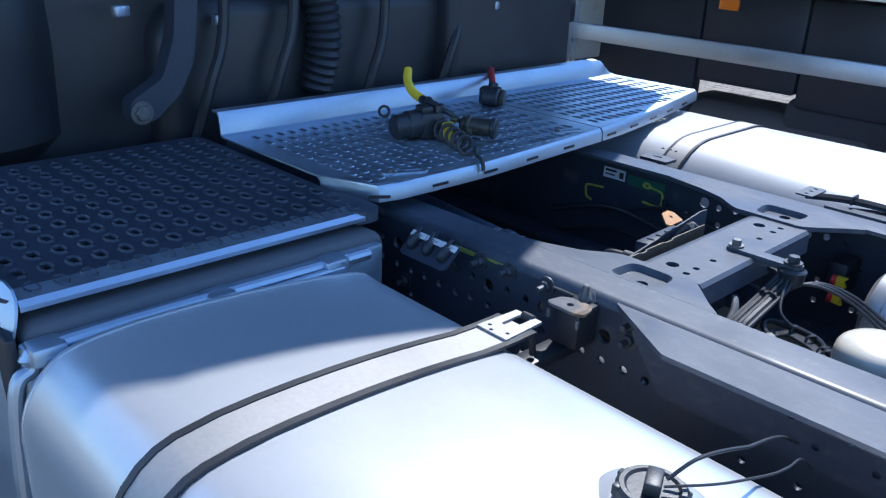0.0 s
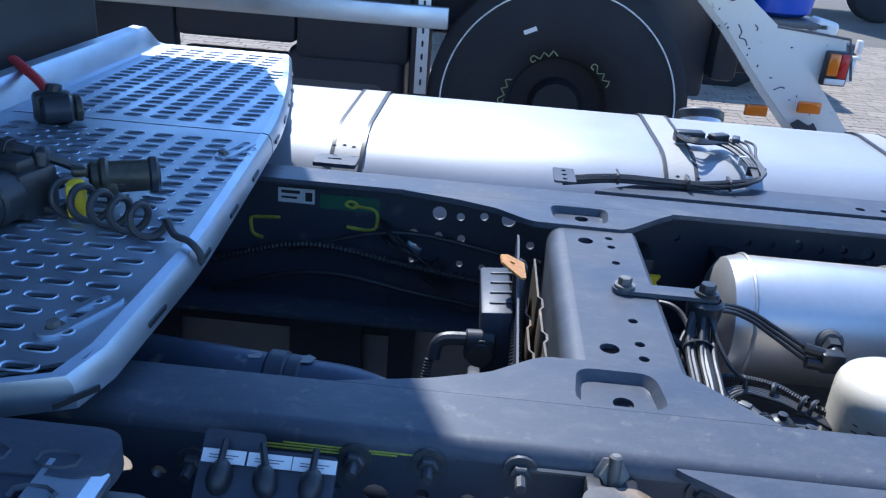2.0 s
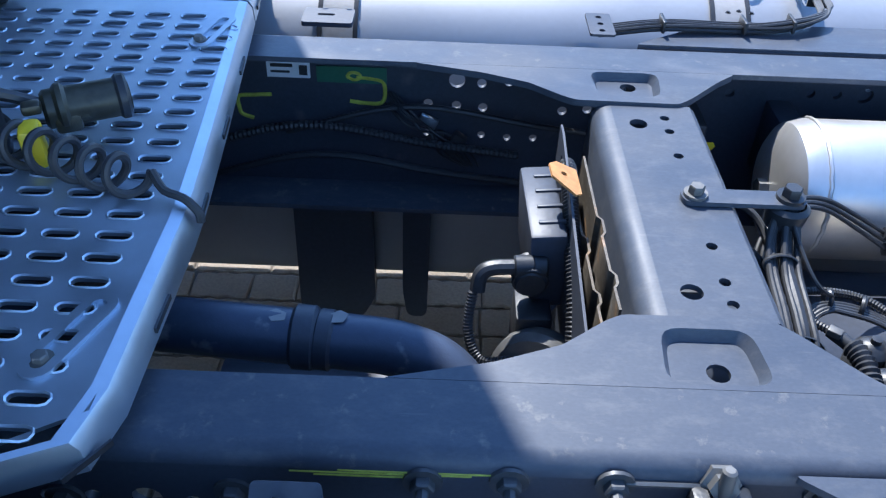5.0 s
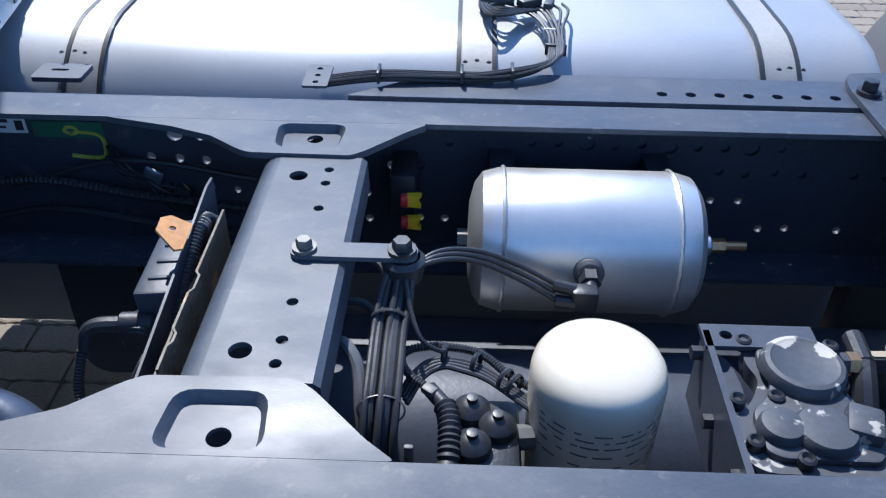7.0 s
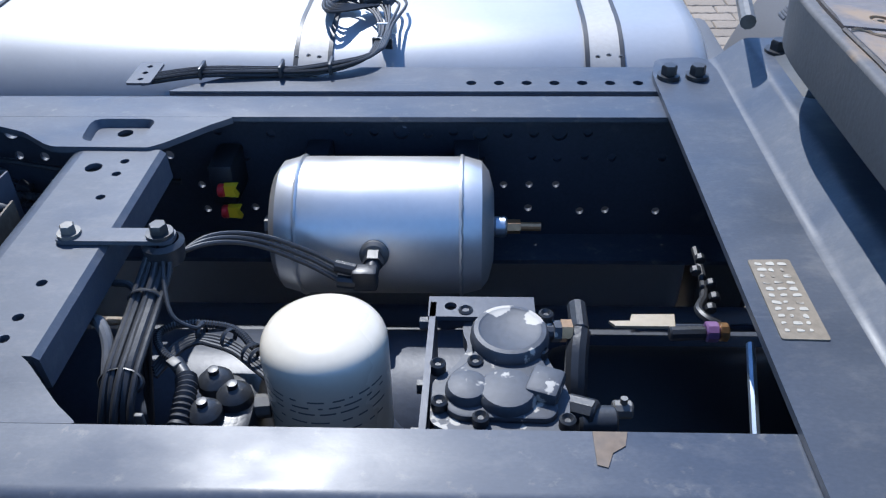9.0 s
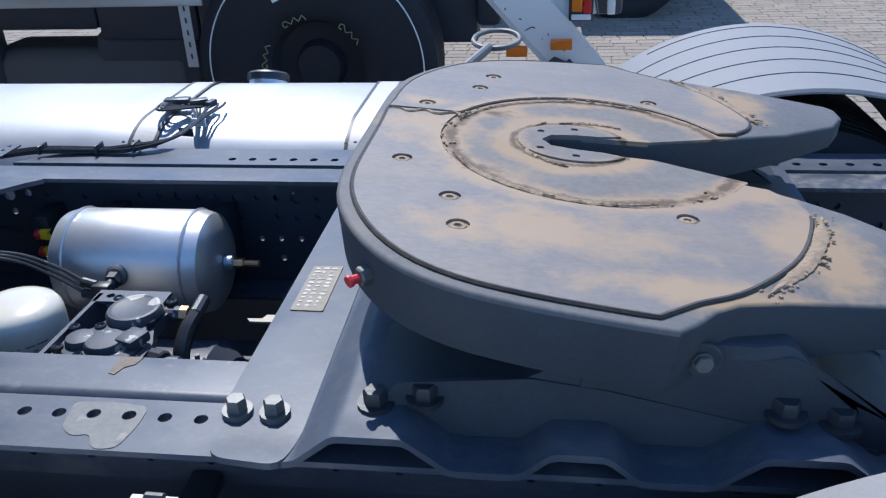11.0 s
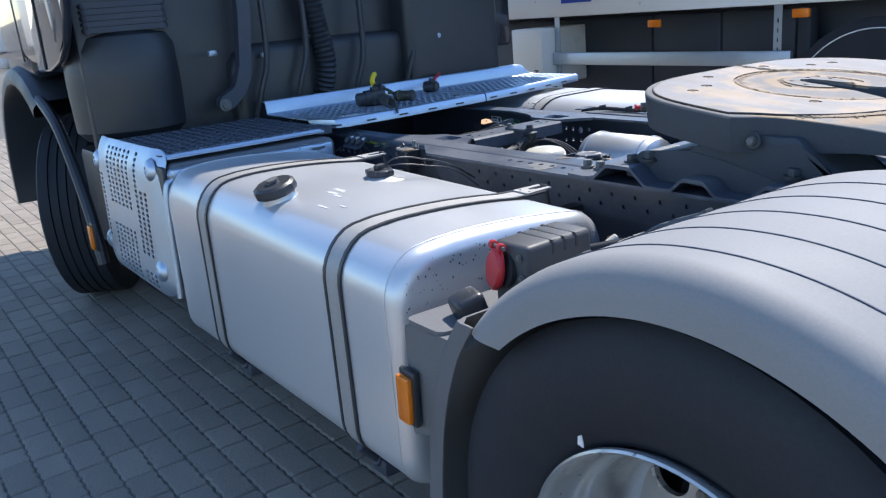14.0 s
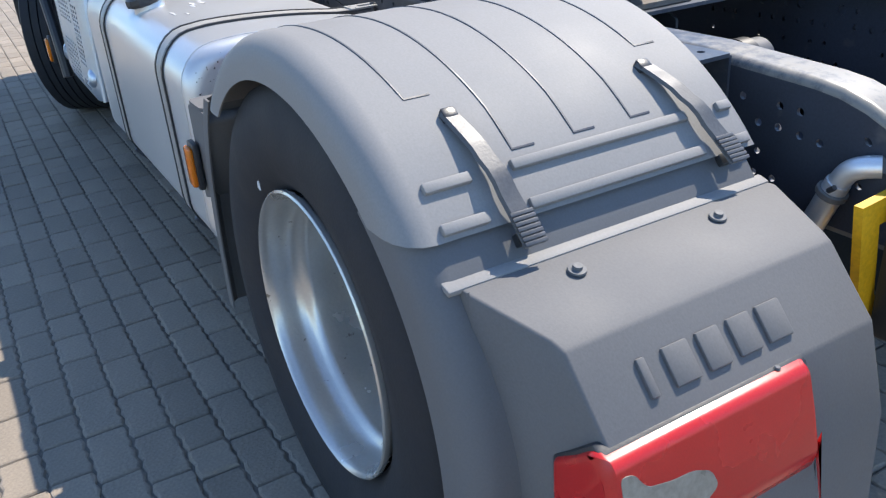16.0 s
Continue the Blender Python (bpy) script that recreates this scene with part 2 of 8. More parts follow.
LABEL = material("worn_label", (0.42, 0.39, 0.33), 0.55, vary=0.15, wear=(0.2, 0.17, 0.13), worn=0.4, wear_scale=40, stretch=(1, 1.6, 1))
TYPEPLATE = material("worn_type_plate", (0.19, 0.158, 0.115), 0.6, vary=0.25, scale=25, wear=(0.10, 0.10, 0.10), worn=0.2, wear_scale=14)
PAPER = material("white_label", (0.72, 0.72, 0.72), 0.5, vary=0.04)
GREENP = material("green_label", (0.03, 0.12, 0.07), 0.5, vary=0.1)
BLUEP = material("blue_paint", (0.01, 0.06, 0.42), 0.35, vary=0.08)
CAB = material("dark_cab_paint", (0.022, 0.026, 0.036), 0.16, vary=0.1, bump=0.02, coat=1.0, gloss_vary=0.04)
GLASS = material("dark_glass", (0.02, 0.025, 0.03), 0.05, vary=0.02, bump=0)
ASPHALT = material("joint_sand", (0.12, 0.108, 0.092), 0.95, vary=0.25, scale=3, grain=200, bump=0.6)
BRICK = material("grey_paving_brick", (0.225, 0.188, 0.148), 0.88, vary=0.22, scale=2.5, grain=120, bump=0.6, random_tint=0.12, island=0.12)

# ---- mesh helpers ----
ORIGIN = {}


def thing(name, place, label, category, group="", kind=""):
    ob = new(name)
    ob.location = place
    ob.empty_display_size = 0.1
    ORIGIN[ob] = Vector(place)
    return tagged(ob, label, category, group, kind)


def part(name, bm, mat, parent=None, label="", angle=35.0):
    """Links a bmesh, built in world coordinates, as one mesh under a thing or a part."""
    me = bpy.data.meshes.new(name)
    bm.to_mesh(me)
    bm.free()
    base = ORIGIN.get(parent, Vector())
    me.transform(Matrix.Translation(-base))
    me.materials.append(mat)
    me.shade_smooth()
    me.set_sharp_from_angle(angle=radians(angle))
    ob = new(name, me)
    ob.parent = parent
    ORIGIN[ob] = base
    return tagged(ob, label)


def box(x0, x1, y0, y1, z0, z1, bevel=0.0, segments=2, bm=None):
    own = bmesh.new()
    bmesh.ops.create_cube(own, size=1.0)
    for v in own.verts:
        v.co = ((x0 + x1) / 2 + v.co.x * (x1 - x0), (y0 + y1) / 2 + v.co.y * (y1 - y0), (z0 + z1) / 2 + v.co.z * (z1 - z0))
    if bevel:
        bmesh.ops.bevel(own, geom=own.edges[:], offset=bevel, segments=segments, profile=0.5, affect="EDGES")
    return join(bm, own)


def join(bm, own):
    if bm is None:
        return own
    me = bpy.data.meshes.new("join")
    own.to_mesh(me)
    own.free()
    bm.from_mesh(me)
    bpy.data.meshes.remove(me)
    return bm


def moved(bm, m):
    bmesh.ops.transform(bm, matrix=m, verts=bm.verts[:])
    return bm


def lathe(profile, segments=32, bm=None):
    """Turns (radius, height) pairs round z; a zero radius closes the end."""
    own = bmesh.new()
    rings = []
    for r, h in profile:
        if r < 1e-6:
            rings.append([own.verts.new((0, 0, h))])
        else:
            rings.append([own.verts.new((r * math.cos(2 * math.pi * k / segments), r * math.sin(2 * math.pi * k / segments), h)) for k in range(segments)])
    for a, b in zip(rings, rings[1:]):
        for k in range(segments):
            quad = [a[k % len(a)], a[(k + 1) % len(a)], b[(k + 1) % len(b)], b[k % len(b)]]
            quad = list(dict.fromkeys(quad))
            if len(quad) > 2:
                own.faces.new(quad)
    bmesh.ops.recalc_face_normals(own, faces=own.faces[:])
    return join(bm, own)


def rod(a, b, r, segments=12, bevel=0.0, bm=None):
    """A closed round bar from a to b."""
    a, b = Vector(a), Vector(b)
    n = (b - a).length
    c = min(bevel, r * 0.5)
    own = lathe([(0, 0), (r - c, 0), (r, c), (r, n - c), (r - c, n), (0, n)] if c else [(0, 0), (r, 0), (r, n), (0, n)], segments)
    moved(own, Matrix.Translation(a) @ (b - a).to_track_quat("Z", "Y").to_matrix().to_4x4())
    return join(bm, own)


def smooth_path(points, steps=6):
    p = [Vector(q) for q in points]
    p = [2 * p[0] - p[1], *p, 2 * p[-1] - p[-2]]
    out = []
    for a, b, c, d in zip(p, p[1:], p[2:], p[3:]):
        for k in range(steps):
            t = k / steps
            out.append(0.5 * (2 * b + (c - a) * t + (2 * a - 5 * b + 4 * c - d) * t * t + (3 * b - a - 3 * c + d) * t ** 3))
    return out + [p[-2]]


def tube(points, r, segments=8, steps=6, bm=None, ribs=0.0, smooth=True):
    """A hose along the points; ribs: the pitch of a corrugated sleeve."""
    path = smooth_path(points, steps) if smooth else [Vector(q) for q in points]
    if ribs:
        length = sum((b - a).length for a, b in zip(path, path[1:]))
        count = max(int(length / ribs) * 2, 4)
        even, at, k = [], 0.0, 0
        for n in range(count + 1):
            want = length * n / count
            while k < len(path) - 2 and at + (path[k + 1] - path[k]).length < want:
                at += (path[k + 1] - path[k]).length
                k += 1
            even.append(path[k].lerp(path[k + 1], min((want - at) / max((path[k + 1] - path[k]).length, 1e-6), 1)))
        path = even
    own = bmesh.new()
    rings, up = [], None
    for k, q in enumerate(path):
        way = (path[min(k + 1, len(path) - 1)] - path[max(k - 1, 0)]).normalized()
        if up is None:
            up = way.orthogonal().normalized()
        up = (up - way * up.dot(way)).normalized()
        side = way.cross(up)
        rr = r * (1.12 if k % 2 else 0.9) if ribs else r
        rings.append([own.verts.new(q + rr * (math.cos(a) * up + math.sin(a) * side)) for a in (2 * math.pi * n / segments for n in range(segments))])
    for a, b in zip(rings, rings[1:]):
        for n in range(segments):
            own.faces.new((a[n], a[(n + 1) % segments], b[(n + 1) % segments], b[n]))
    own.faces.new(rings[0][::-1])
    own.faces.new(rings[-1])
    return join(bm, own)


def circle(cx, cy, r, n=12, start=0.0):
    return [(cx + r * math.cos(start + 2 * math.pi * k / n), cy + r * math.sin(start + 2 * math.pi * k / n)) for k in range(n)]


def slot(cx, cy, length, width, turn=0.0, n=4):
    """A long hole: two half rounds."""
    pts = []
    for s, a0 in ((1, -math.pi / 2), (-1, math.pi / 2)):
        for k in range(n + 1):
            a = a0 + math.pi * k / n
            pts.append((s * (length - width) / 2 + width / 2 * math.cos(a), width / 2 * math.sin(a)))
    c, s = math.cos(turn), math.sin(turn)
    return [(cx + c * x - s * y, cy + s * x + c * y) for x, y in pts]


def rounded(points, r, n=4):
    """A polygon with its corners rounded."""
    out = []
    for k, p in enumerate(points):
        a, b, c = Vector(points[k - 1]), Vector(p), Vector(points[(k + 1) % len(points)])
        d = min(r, (a - b).length * 0.45, (c - b).length * 0.45)
        s, e = b + (a - b).normalized() * d, b + (c - b).normalized() * d
        for i in range(n + 1):
            t = i / n
            q = s * (1 - t) ** 2 + b * 2 * t * (1 - t) + e * t * t
            out.append((q.x, q.y))
    return out


def plate(outer, holes, thick, m=None, bm=None):
    """A sheet in the xy plane, from z = 0 down to -thick, cut by real holes, then put at the pose m."""
    own = bmesh.new()
    flat = [Vector(q) for loop in (outer, *holes) for q in loop]
    ends, n = [], 0
    for loop in (outer, *holes):
        ends.append(list(range(n, n + len(loop))))
        n += len(loop)
    places, _, faces, was, _, _ = delaunay_2d_cdt(flat, [], ends, 2, 1e-7)
    made = [own.verts.new((q.x, q.y, 0)) for q in places]
    at = {old: made[k] for k, olds in enumerate(was) for old in olds}
    loops = [list(dict.fromkeys(at[k] for k in loop)) for loop in ends]
    for f in faces:
        own.faces.new([made[k] for k in f])
    own.normal_update()
    for f in own.faces:
        if f.normal.z < 0:
            f.normal_flip()
    top = own.faces[:]
    low = {v: own.verts.new(v.co - Vector((0, 0, thick))) for v in own.verts[:]}
    for f in top:
        own.faces.new([low[v] for v in reversed(f.verts)])
    for loop in loops:
        for a, b in zip(loop, loop[1:] + loop[:1]):
            own.faces.new((a, b, low[b], low[a]))
    bmesh.ops.recalc_face_normals(own, faces=own.faces[:])
    if m is not None:
        moved(own, m)
    return join(bm, own)


def profile_bar(section, a, b, axis="x", bm=None):
    """A section of (u, v) pairs swept along an axis from a to b: x takes (y, z), y takes (x, z)."""
    own = bmesh.new()
    put = (lambda s, u, v: (s, u, v)) if axis == "x" else (lambda s, u, v: (u, s, v))
    one, two = ([own.verts.new(put(s, u, v)) for u, v in section] for s in (a, b))
    n = len(section)
    for k in range(n):
        own.faces.new((one[k], one[(k + 1) % n], two[(k + 1) % n], two[k]))
    own.faces.new(one)
    own.faces.new(two)
    bmesh.ops.triangulate(own, faces=[f for f in own.faces if len(f.verts) > 4])
    bmesh.ops.recalc_face_normals(own, faces=own.faces[:])
    return join(bm, own)


def bolt(place, r=0.011, high=0.012, washer=1.55, way=(0, 0, 1), bm=None):
    """A hexagon head on a washer."""
    own = lathe([(0, 0), (r * washer, 0), (r * washer, high * 0.3), (0, high * 0.3)], 14)
    own = lathe([(0, high * 0.3), (r, high * 0.3), (r, high * 0.85), (r * 0.85, high), (r * 0.5, high), (0, high)], 6, own)
    moved(own, Matrix.Translation(place) @ Vector(way).to_track_quat("Z", "Y").to_matrix().to_4x4())
    return join(bm, own)


def soft_box(x0, x1, y0, y1, z0, z1, r_long, r_end, r_low=None, n=6):
    """A tank-like box: a rounded section along x with rounded rims at both ends."""
    own = bmesh.new()
    rings = []
    ends = [(x0, r_end)] + [(x0 + r_end * (1 - math.cos(math.pi / 2 * k / 4)), r_end * (1 - math.sin(math.pi / 2 * k / 4))) for k in range(1, 5)]
    ends += [(x1 - r_end * (1 - math.cos(math.pi / 2 * k / 4)), r_end * (1 - math.sin(math.pi / 2 * k / 4))) for k in range(4, 0, -1)] + [(x1, r_end)]
    for x, inset in ends:
        ring = []
        r_top, r_bot = max(r_long - inset * 0.3, 0.01), max((r_low or r_long) - inset * 0.3, 0.01)
        for cy, cz, a0, r in ((y1 - inset - r_top, z1 - inset - r_top, 0, r_top), (y0 + inset + r_top, z1 - inset - r_top, 90, r_top),
                              (y0 + inset + r_bot, z0 + inset + r_bot, 180, r_bot), (y1 - inset - r_bot, z0 + inset + r_bot, 270, r_bot)):
            for k in range(n + 1):
                a = radians(a0 + 90 * k / n)
                ring.append(own.verts.new((x, cy + r * math.cos(a), cz + r * math.sin(a))))
        rings.append(ring)
    for a, b in zip(rings, rings[1:]):
        for k in range(len(a)):
            own.faces.new((a[k], a[(k + 1) % len(a)], b[(k + 1) % len(a)], b[k]))
    own.faces.new(rings[0])
    own.faces.new(rings[-1])
    bmesh.ops.recalc_face_normals(own, faces=own.faces[:])
    return own


def ring_band(section, width, thick, x):
    """A flat band of that width and thickness laid round an open line of (y, z) pairs at x."""
    own = bmesh.new()
    pts = [Vector((0, y, z)) for y, z in section]
    rows = []
    for k, q in enumerate(pts):
        way = (pts[min(k + 1, len(pts) - 1)] - pts[max(k - 1, 0)]).normalized()
        out = way.cross(Vector((1, 0, 0)))
        rows.append([own.verts.new(q + Vector((x + dx, 0, 0)) + out * h) for dx, h in ((-width / 2, 0), (-width / 2, thick), (width / 2, thick), (width / 2, 0))])
    for a, b in zip(rows, rows[1:]):
        for k in range(4):
            own.faces.new((a[k], a[(k + 1) % 4], b[(k + 1) % 4], b[k]))
    own.faces.new(rows[0])
    own.faces.new(rows[-1])
    bmesh.ops.recalc_face_normals(own, faces=own.faces[:])
    return own


# ---- ground ----
def grid_sheet(x0, x1, y0, y1, z):
    own = bmesh.new()
    own.faces.new([own.verts.new(p) for p in ((x0, y0, z), (x1, y0, z), (x1, y1, z), (x0, y1, z))])
    return own


ground = tagged(part("ground", grid_sheet(-400, 400, -400, 400, -0.0075), ASPHALT), "sandy joint bed under grey concrete block paving", "ground", kind="structure")

# ---- chassis ----
TOP = 0.94
RAIL_IN, RAIL_OUT = 0.305, 0.39
frame_thing = thing("chassis_frame", (0, 0, TOP), "dark grey painted steel ladder frame of the lorry", "truck chassis")


def droop(bm):
    """The rails taper down towards their rear ends."""
    for x in (1.1, 1.3, 1.36, 1.41, 1.46, 1.51, 1.55, 1.65):
        bmesh.ops.bisect_plane(bm, geom=bm.verts[:] + bm.edges[:] + bm.faces[:], plane_co=(x, 0, 0), plane_no=(1, 0, 0))
    for v in bm.verts:
        if v.co.x > 1.1:
            bend = min(max(v.co.x - 1.36, 0.0), 0.19)
            fall = 0.06 * (v.co.x - 1.1) + 1.6 * bend ** 2 + 0.3 * max(v.co.x - 1.55, 0.0)
            v.co.z -= fall * max(0.0, min((v.co.z - 0.68) / 0.25, 1.0))
    return bm


def rail(side):
    """A C-shaped rail: web with punched holes outside, flanges turned inwards."""
    x0, x1, low = -4.6, 1.95, 0.665
    rng = random.Random(5)
    holes = []
    for k, x in enumerate(np.arange(-1.5518, 1.8, 0.0432)):
        for n, (v, r, often) in enumerate(((0.068, 0.0078, 0.72), (0.112, 0.0078, 0.6), (0.166, 0.0065, 0.3), (0.215, 0.007, 0.35))):
            if (rng.random() < often or (n < 2 and side < 0 and x < -0.7)) and not (side > 0 and x < -1.16):
                holes.append(circle(x + rng.uniform(-0.003, 0.003), v + rng.uniform(-0.003, 0.003), r * (1.7 if n == 0 and k % 3 == 2 else 1), 12))
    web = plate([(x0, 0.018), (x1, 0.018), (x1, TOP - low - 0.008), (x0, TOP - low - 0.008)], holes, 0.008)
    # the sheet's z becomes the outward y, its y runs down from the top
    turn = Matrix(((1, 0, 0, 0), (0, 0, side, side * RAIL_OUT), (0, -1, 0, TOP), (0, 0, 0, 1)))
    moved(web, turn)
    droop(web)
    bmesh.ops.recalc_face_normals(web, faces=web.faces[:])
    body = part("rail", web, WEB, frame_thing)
    for z0 in (TOP - 0.008, low):
        b = bmesh.new()
        ys = [(RAIL_OUT - 0.018 + 0.018 * math.sin(k * math.pi / 16), -0.010 + 0.018 * math.cos(k * math.pi / 16)) for k in range(9)] if z0 > 0.8 else [(RAIL_OUT, 0.008), (RAIL_OUT, 0)]
        sec = [(side * RAIL_IN, z0 + 0.008), *((side * y, z0 + h) for y, h in ys), (side * (RAIL_OUT - 0.008), z0 - (0.010 if z0 > 0.8 else 0)), (side * (RAIL_OUT - 0.018), z0), (side * RAIL_IN, z0)]
        part("flange", droop(profile_bar(sec, x0, x1)), RAILTOP, body)


rail(-1)
rail(1)


def gusset(side):
    """The corner plate on a rail, with a pressed dish and a hole."""
    pts = [(-1.14, 0.3045), (-1.04, 0.281), (-0.975, 0.256), (-0.93, 0.221), (-0.913, 0.212), (-0.772, 0.210), (-0.752, 0.226), (-0.70, 0.281), (-0.672, 0.3045)]
    dish = rounded([(-0.880, 0.228), (-0.793, 0.228), (-0.786, 0.298), (-0.886, 0.298)], 0.02)
    flip = Matrix.Diagonal((1, side, 1, 1))
    b = plate(rounded(pts, 0.006, 2), [dish], 0.010, Matrix.Translation((0, 0, TOP)))
    floor_dish = [(x * 0.84 - 0.836 * 0.16, y * 0.84 + 0.265 * 0.16) for x, y in dish]
    plate(floor_dish, [circle(-0.831, 0.274, 0.0115, 16)], 0.005, Matrix.Translation((0, 0, TOP - 0.012)), b)
    rim = bmesh.new()
    up = [rim.verts.new((x, y, TOP)) for x, y in dish]
    down = [rim.verts.new((x, y, TOP - 0.012)) for x, y in floor_dish]
    for k in range(len(up)):
        rim.faces.new((up[k - 1], up[k], down[k], down[k - 1]))
    join(b, rim)
    moved(b, flip)
    bmesh.ops.recalc_face_normals(b, faces=b.faces[:])
    part("gusset_plate", b, FRAME, frame_thing)


gusset(-1)
gusset(1)

holes = [circle(-0.835, y, 0.012, 16) for y in (-0.170, 0.162)]
holes += [circle(-0.797, y, 0.0065, 10) for y in (-0.094, -0.153, -0.187, 0.086, 0.145, 0.179)]
beam = plate([(-0.866, -0.212), (-0.757, -0.212), (-0.757, 0.212), (-0.866, 0.212)], holes, 0.007, Matrix.Translation((0, 0, 0.935)))
sec = [(-0.866, 0.935), (-0.873, 0.9342), (-0.880, 0.9315), (-0.886, 0.927), (-0.890, 0.921), (-0.892, 0.913), (-0.896, 0.72), (-0.889, 0.72), (-0.885, 0.913), (-0.883, 0.919), (-0.878, 0.9245), (-0.872, 0.9275), (-0.866, 0.928)]
profile_bar(sec, -0.212, 0.212, "y", beam)
sec = [(-0.757, 0.935), (-0.75, 0.929), (-0.748, 0.89), (-0.754, 0.89), (-0.757, 0.928)]
profile_bar(sec, -0.212, 0.212, "y", beam)
crossmember = part("crossmember", beam, FRAME, frame_thing, "pressed crossmember with punched holes")

# ---- fifth wheel mounting ----
mount = thing("mounting_plate", (0.06, 0, TOP), "dark painted corrugated steel mounting plate bolted across the frame", "mounting plate")


def mount_angle(side):
    """The angle along a rail, with a row of holes and a tapered nose."""
    hole_x = [-0.046 - 0.0446 * k for k in range(7)] + [0.835 + 0.05 * k for k in range(7)]
    out = rounded([(-0.80, 0.393), (-0.795, 0.398), (-0.66, 0.486), (1.18, 0.486), (1.18, 0.393)], 0.006)
    b = plate(out, [circle(x, 0.4245, 0.0085, 12) for x in hole_x], 0.008, Matrix.Translation((0, 0, 0.9405)))
    web = plate([(-0.79, 0.0), (1.18, 0.0), (1.18, 0.12), (-0.70, 0.12)], [circle(x, 0.055 + 0.03 * (k % 2), 0.006, 8) for k, x in enumerate(np.arange(-0.5, 1.15, 0.04))], 0.006)
    moved(web, Matrix(((1, 0, 0, 0), (0, 0, 1, 0.397), (0, -1, 0, 0.9365), (0, 0, 0, 1))))
    join(b, web)
    moved(b, Matrix.Diagonal((1, side, 1, 1)))
    bmesh.ops.recalc_face_normals(b, faces=b.faces[:])
    return part("angle_bracket", b, FRAME, mount)


mount_angle(-1)
mount_angle(1)
cross = bmesh.new()
flat = rounded([(-0.022, -0.44), (-0.008, -0.497), (0.075, -0.505), (0.085, -0.46), (0.078, 0.0), (0.085, 0.46), (0.075, 0.505), (-0.008, 0.497), (-0.022, 0.44)], 0.02)
plate(flat, [], 0.009, Matrix.Translation((0, 0, 0.9505)), cross)
fold = [(0.07, 0.948), (0.086, 0.9495), (0.132, 0.987), (0.208, 0.987), (0.256, 0.948), (0.328, 0.948), (0.362, 0.978), (0.39, 0.978)]
ups = fold[:1]
for before, here, after in zip(fold, fold[1:], fold[2:]):
    here = Vector(here)
    one, two = (here + (Vector(q) - here).normalized() * 0.008 for q in (before, after))
    ups += [tuple(one * (1 - t) ** 2 + here * (2 * t * (1 - t)) + two * t * t) for t in (0.0, 0.33, 0.67, 1.0)]
ups += [(0.78 - x, z) for x, z in reversed(ups)] + [(0.79, 0.9475), (0.80, 0.9475)]
sheet = [*ups, *((x, z - 0.009) for x, z in reversed(ups))]
profile_bar(sheet, -0.497, 0.497, "y", cross)
part("cross_plate", cross, FRAME, mount, "folded cross plate with a bright bend", 20)
sticker = part("type_label", plate(rounded([(-0.005, -0.193), (0.043, -0.194), (0.042, -0.062), (-0.004, -0.063)], 0.003), [], 0.0016, Matrix.Translation((0, 0, 0.9522))), TYPEPLATE, mount, "worn peeling type label")
rng = random.Random(3)
for k in range(11):
    y = -0.183 + k * 0.011
    for x in (0.001, 0.013, 0.026):
        w = rng.uniform(0.004, 0.011)
        part("print_line", plate(rounded([(x, y), (x + w, y + rng.uniform(-0.002, 0.002)), (x + w * 0.9, y + rng.uniform(0.003, 0.006)), (x + 0.001, y + 0.005)], 0.002, 2), [], 0.0006, Matrix.Translation((0, 0, 0.9528))), LABEL, sticker)
for side in (-1, 1):
    for x in (0.0, 0.045, 0.735, 0.78):
        part("bolt", bolt((x, side * 0.422, 0.9505), 0.0125, 0.022, 1.45), STEEL if side < 0 and x < 0.5 else BLACK, mount)

# ---- fifth wheel ----
fifth = thing("fifth_wheel", (0.43, 0, 0.96), "worn greasy fifth wheel coupling with brown wear plate", "fifth wheel")
TILT = pose(0.52, 0, 1.118, 0, 5.5, 0) @ pose(-0.52, 0, 0)


def coupling_outline(inset=0.0):
    """Flattened round front, sides that run into two tapering horns, the throat between them."""
    half = [(0.083, 0.0), (0.083, -0.10), (0.085, -0.19), (0.099, -0.267), (0.135, -0.346), (0.186, -0.408), (0.25, -0.447), (0.33, -0.468), (0.42, -0.480), (0.478, -0.485)]
    near = smooth_path([(x, y, 0) for x, y in half], 3)
    near += [Vector(q) for q in ((0.498, -0.467, 0), (0.520, -0.440, 0), (0.545, -0.422, 0), (0.60, -0.407, 0), (0.70, -0.388, 0), (0.80, -0.370, 0), (0.85, -0.358, 0))]
    tip = [(0.862, -0.342), (0.862, -0.30), (0.830, -0.238)]
    inner = [(0.73, -0.150), (0.68, -0.122), (0.58, -0.072), (0.50, -0.036), (0.40, -0.030), (0.355, -0.022)]
    near = [(0.45 + (q.x - 0.45) * (1 - inset / 0.37), q.y * (1 - inset / 0.47)) for q in near] + tip + inner + [(0.342, 0.0)]
    return near + [(x, -y) for x, y in reversed(near[1:-1])]


def extrude_down(points, z0, z1, grow=0.0, bm=None):
    return plate(points, [], z0 - z1, Matrix.Translation((0, 0, z0)), bm)


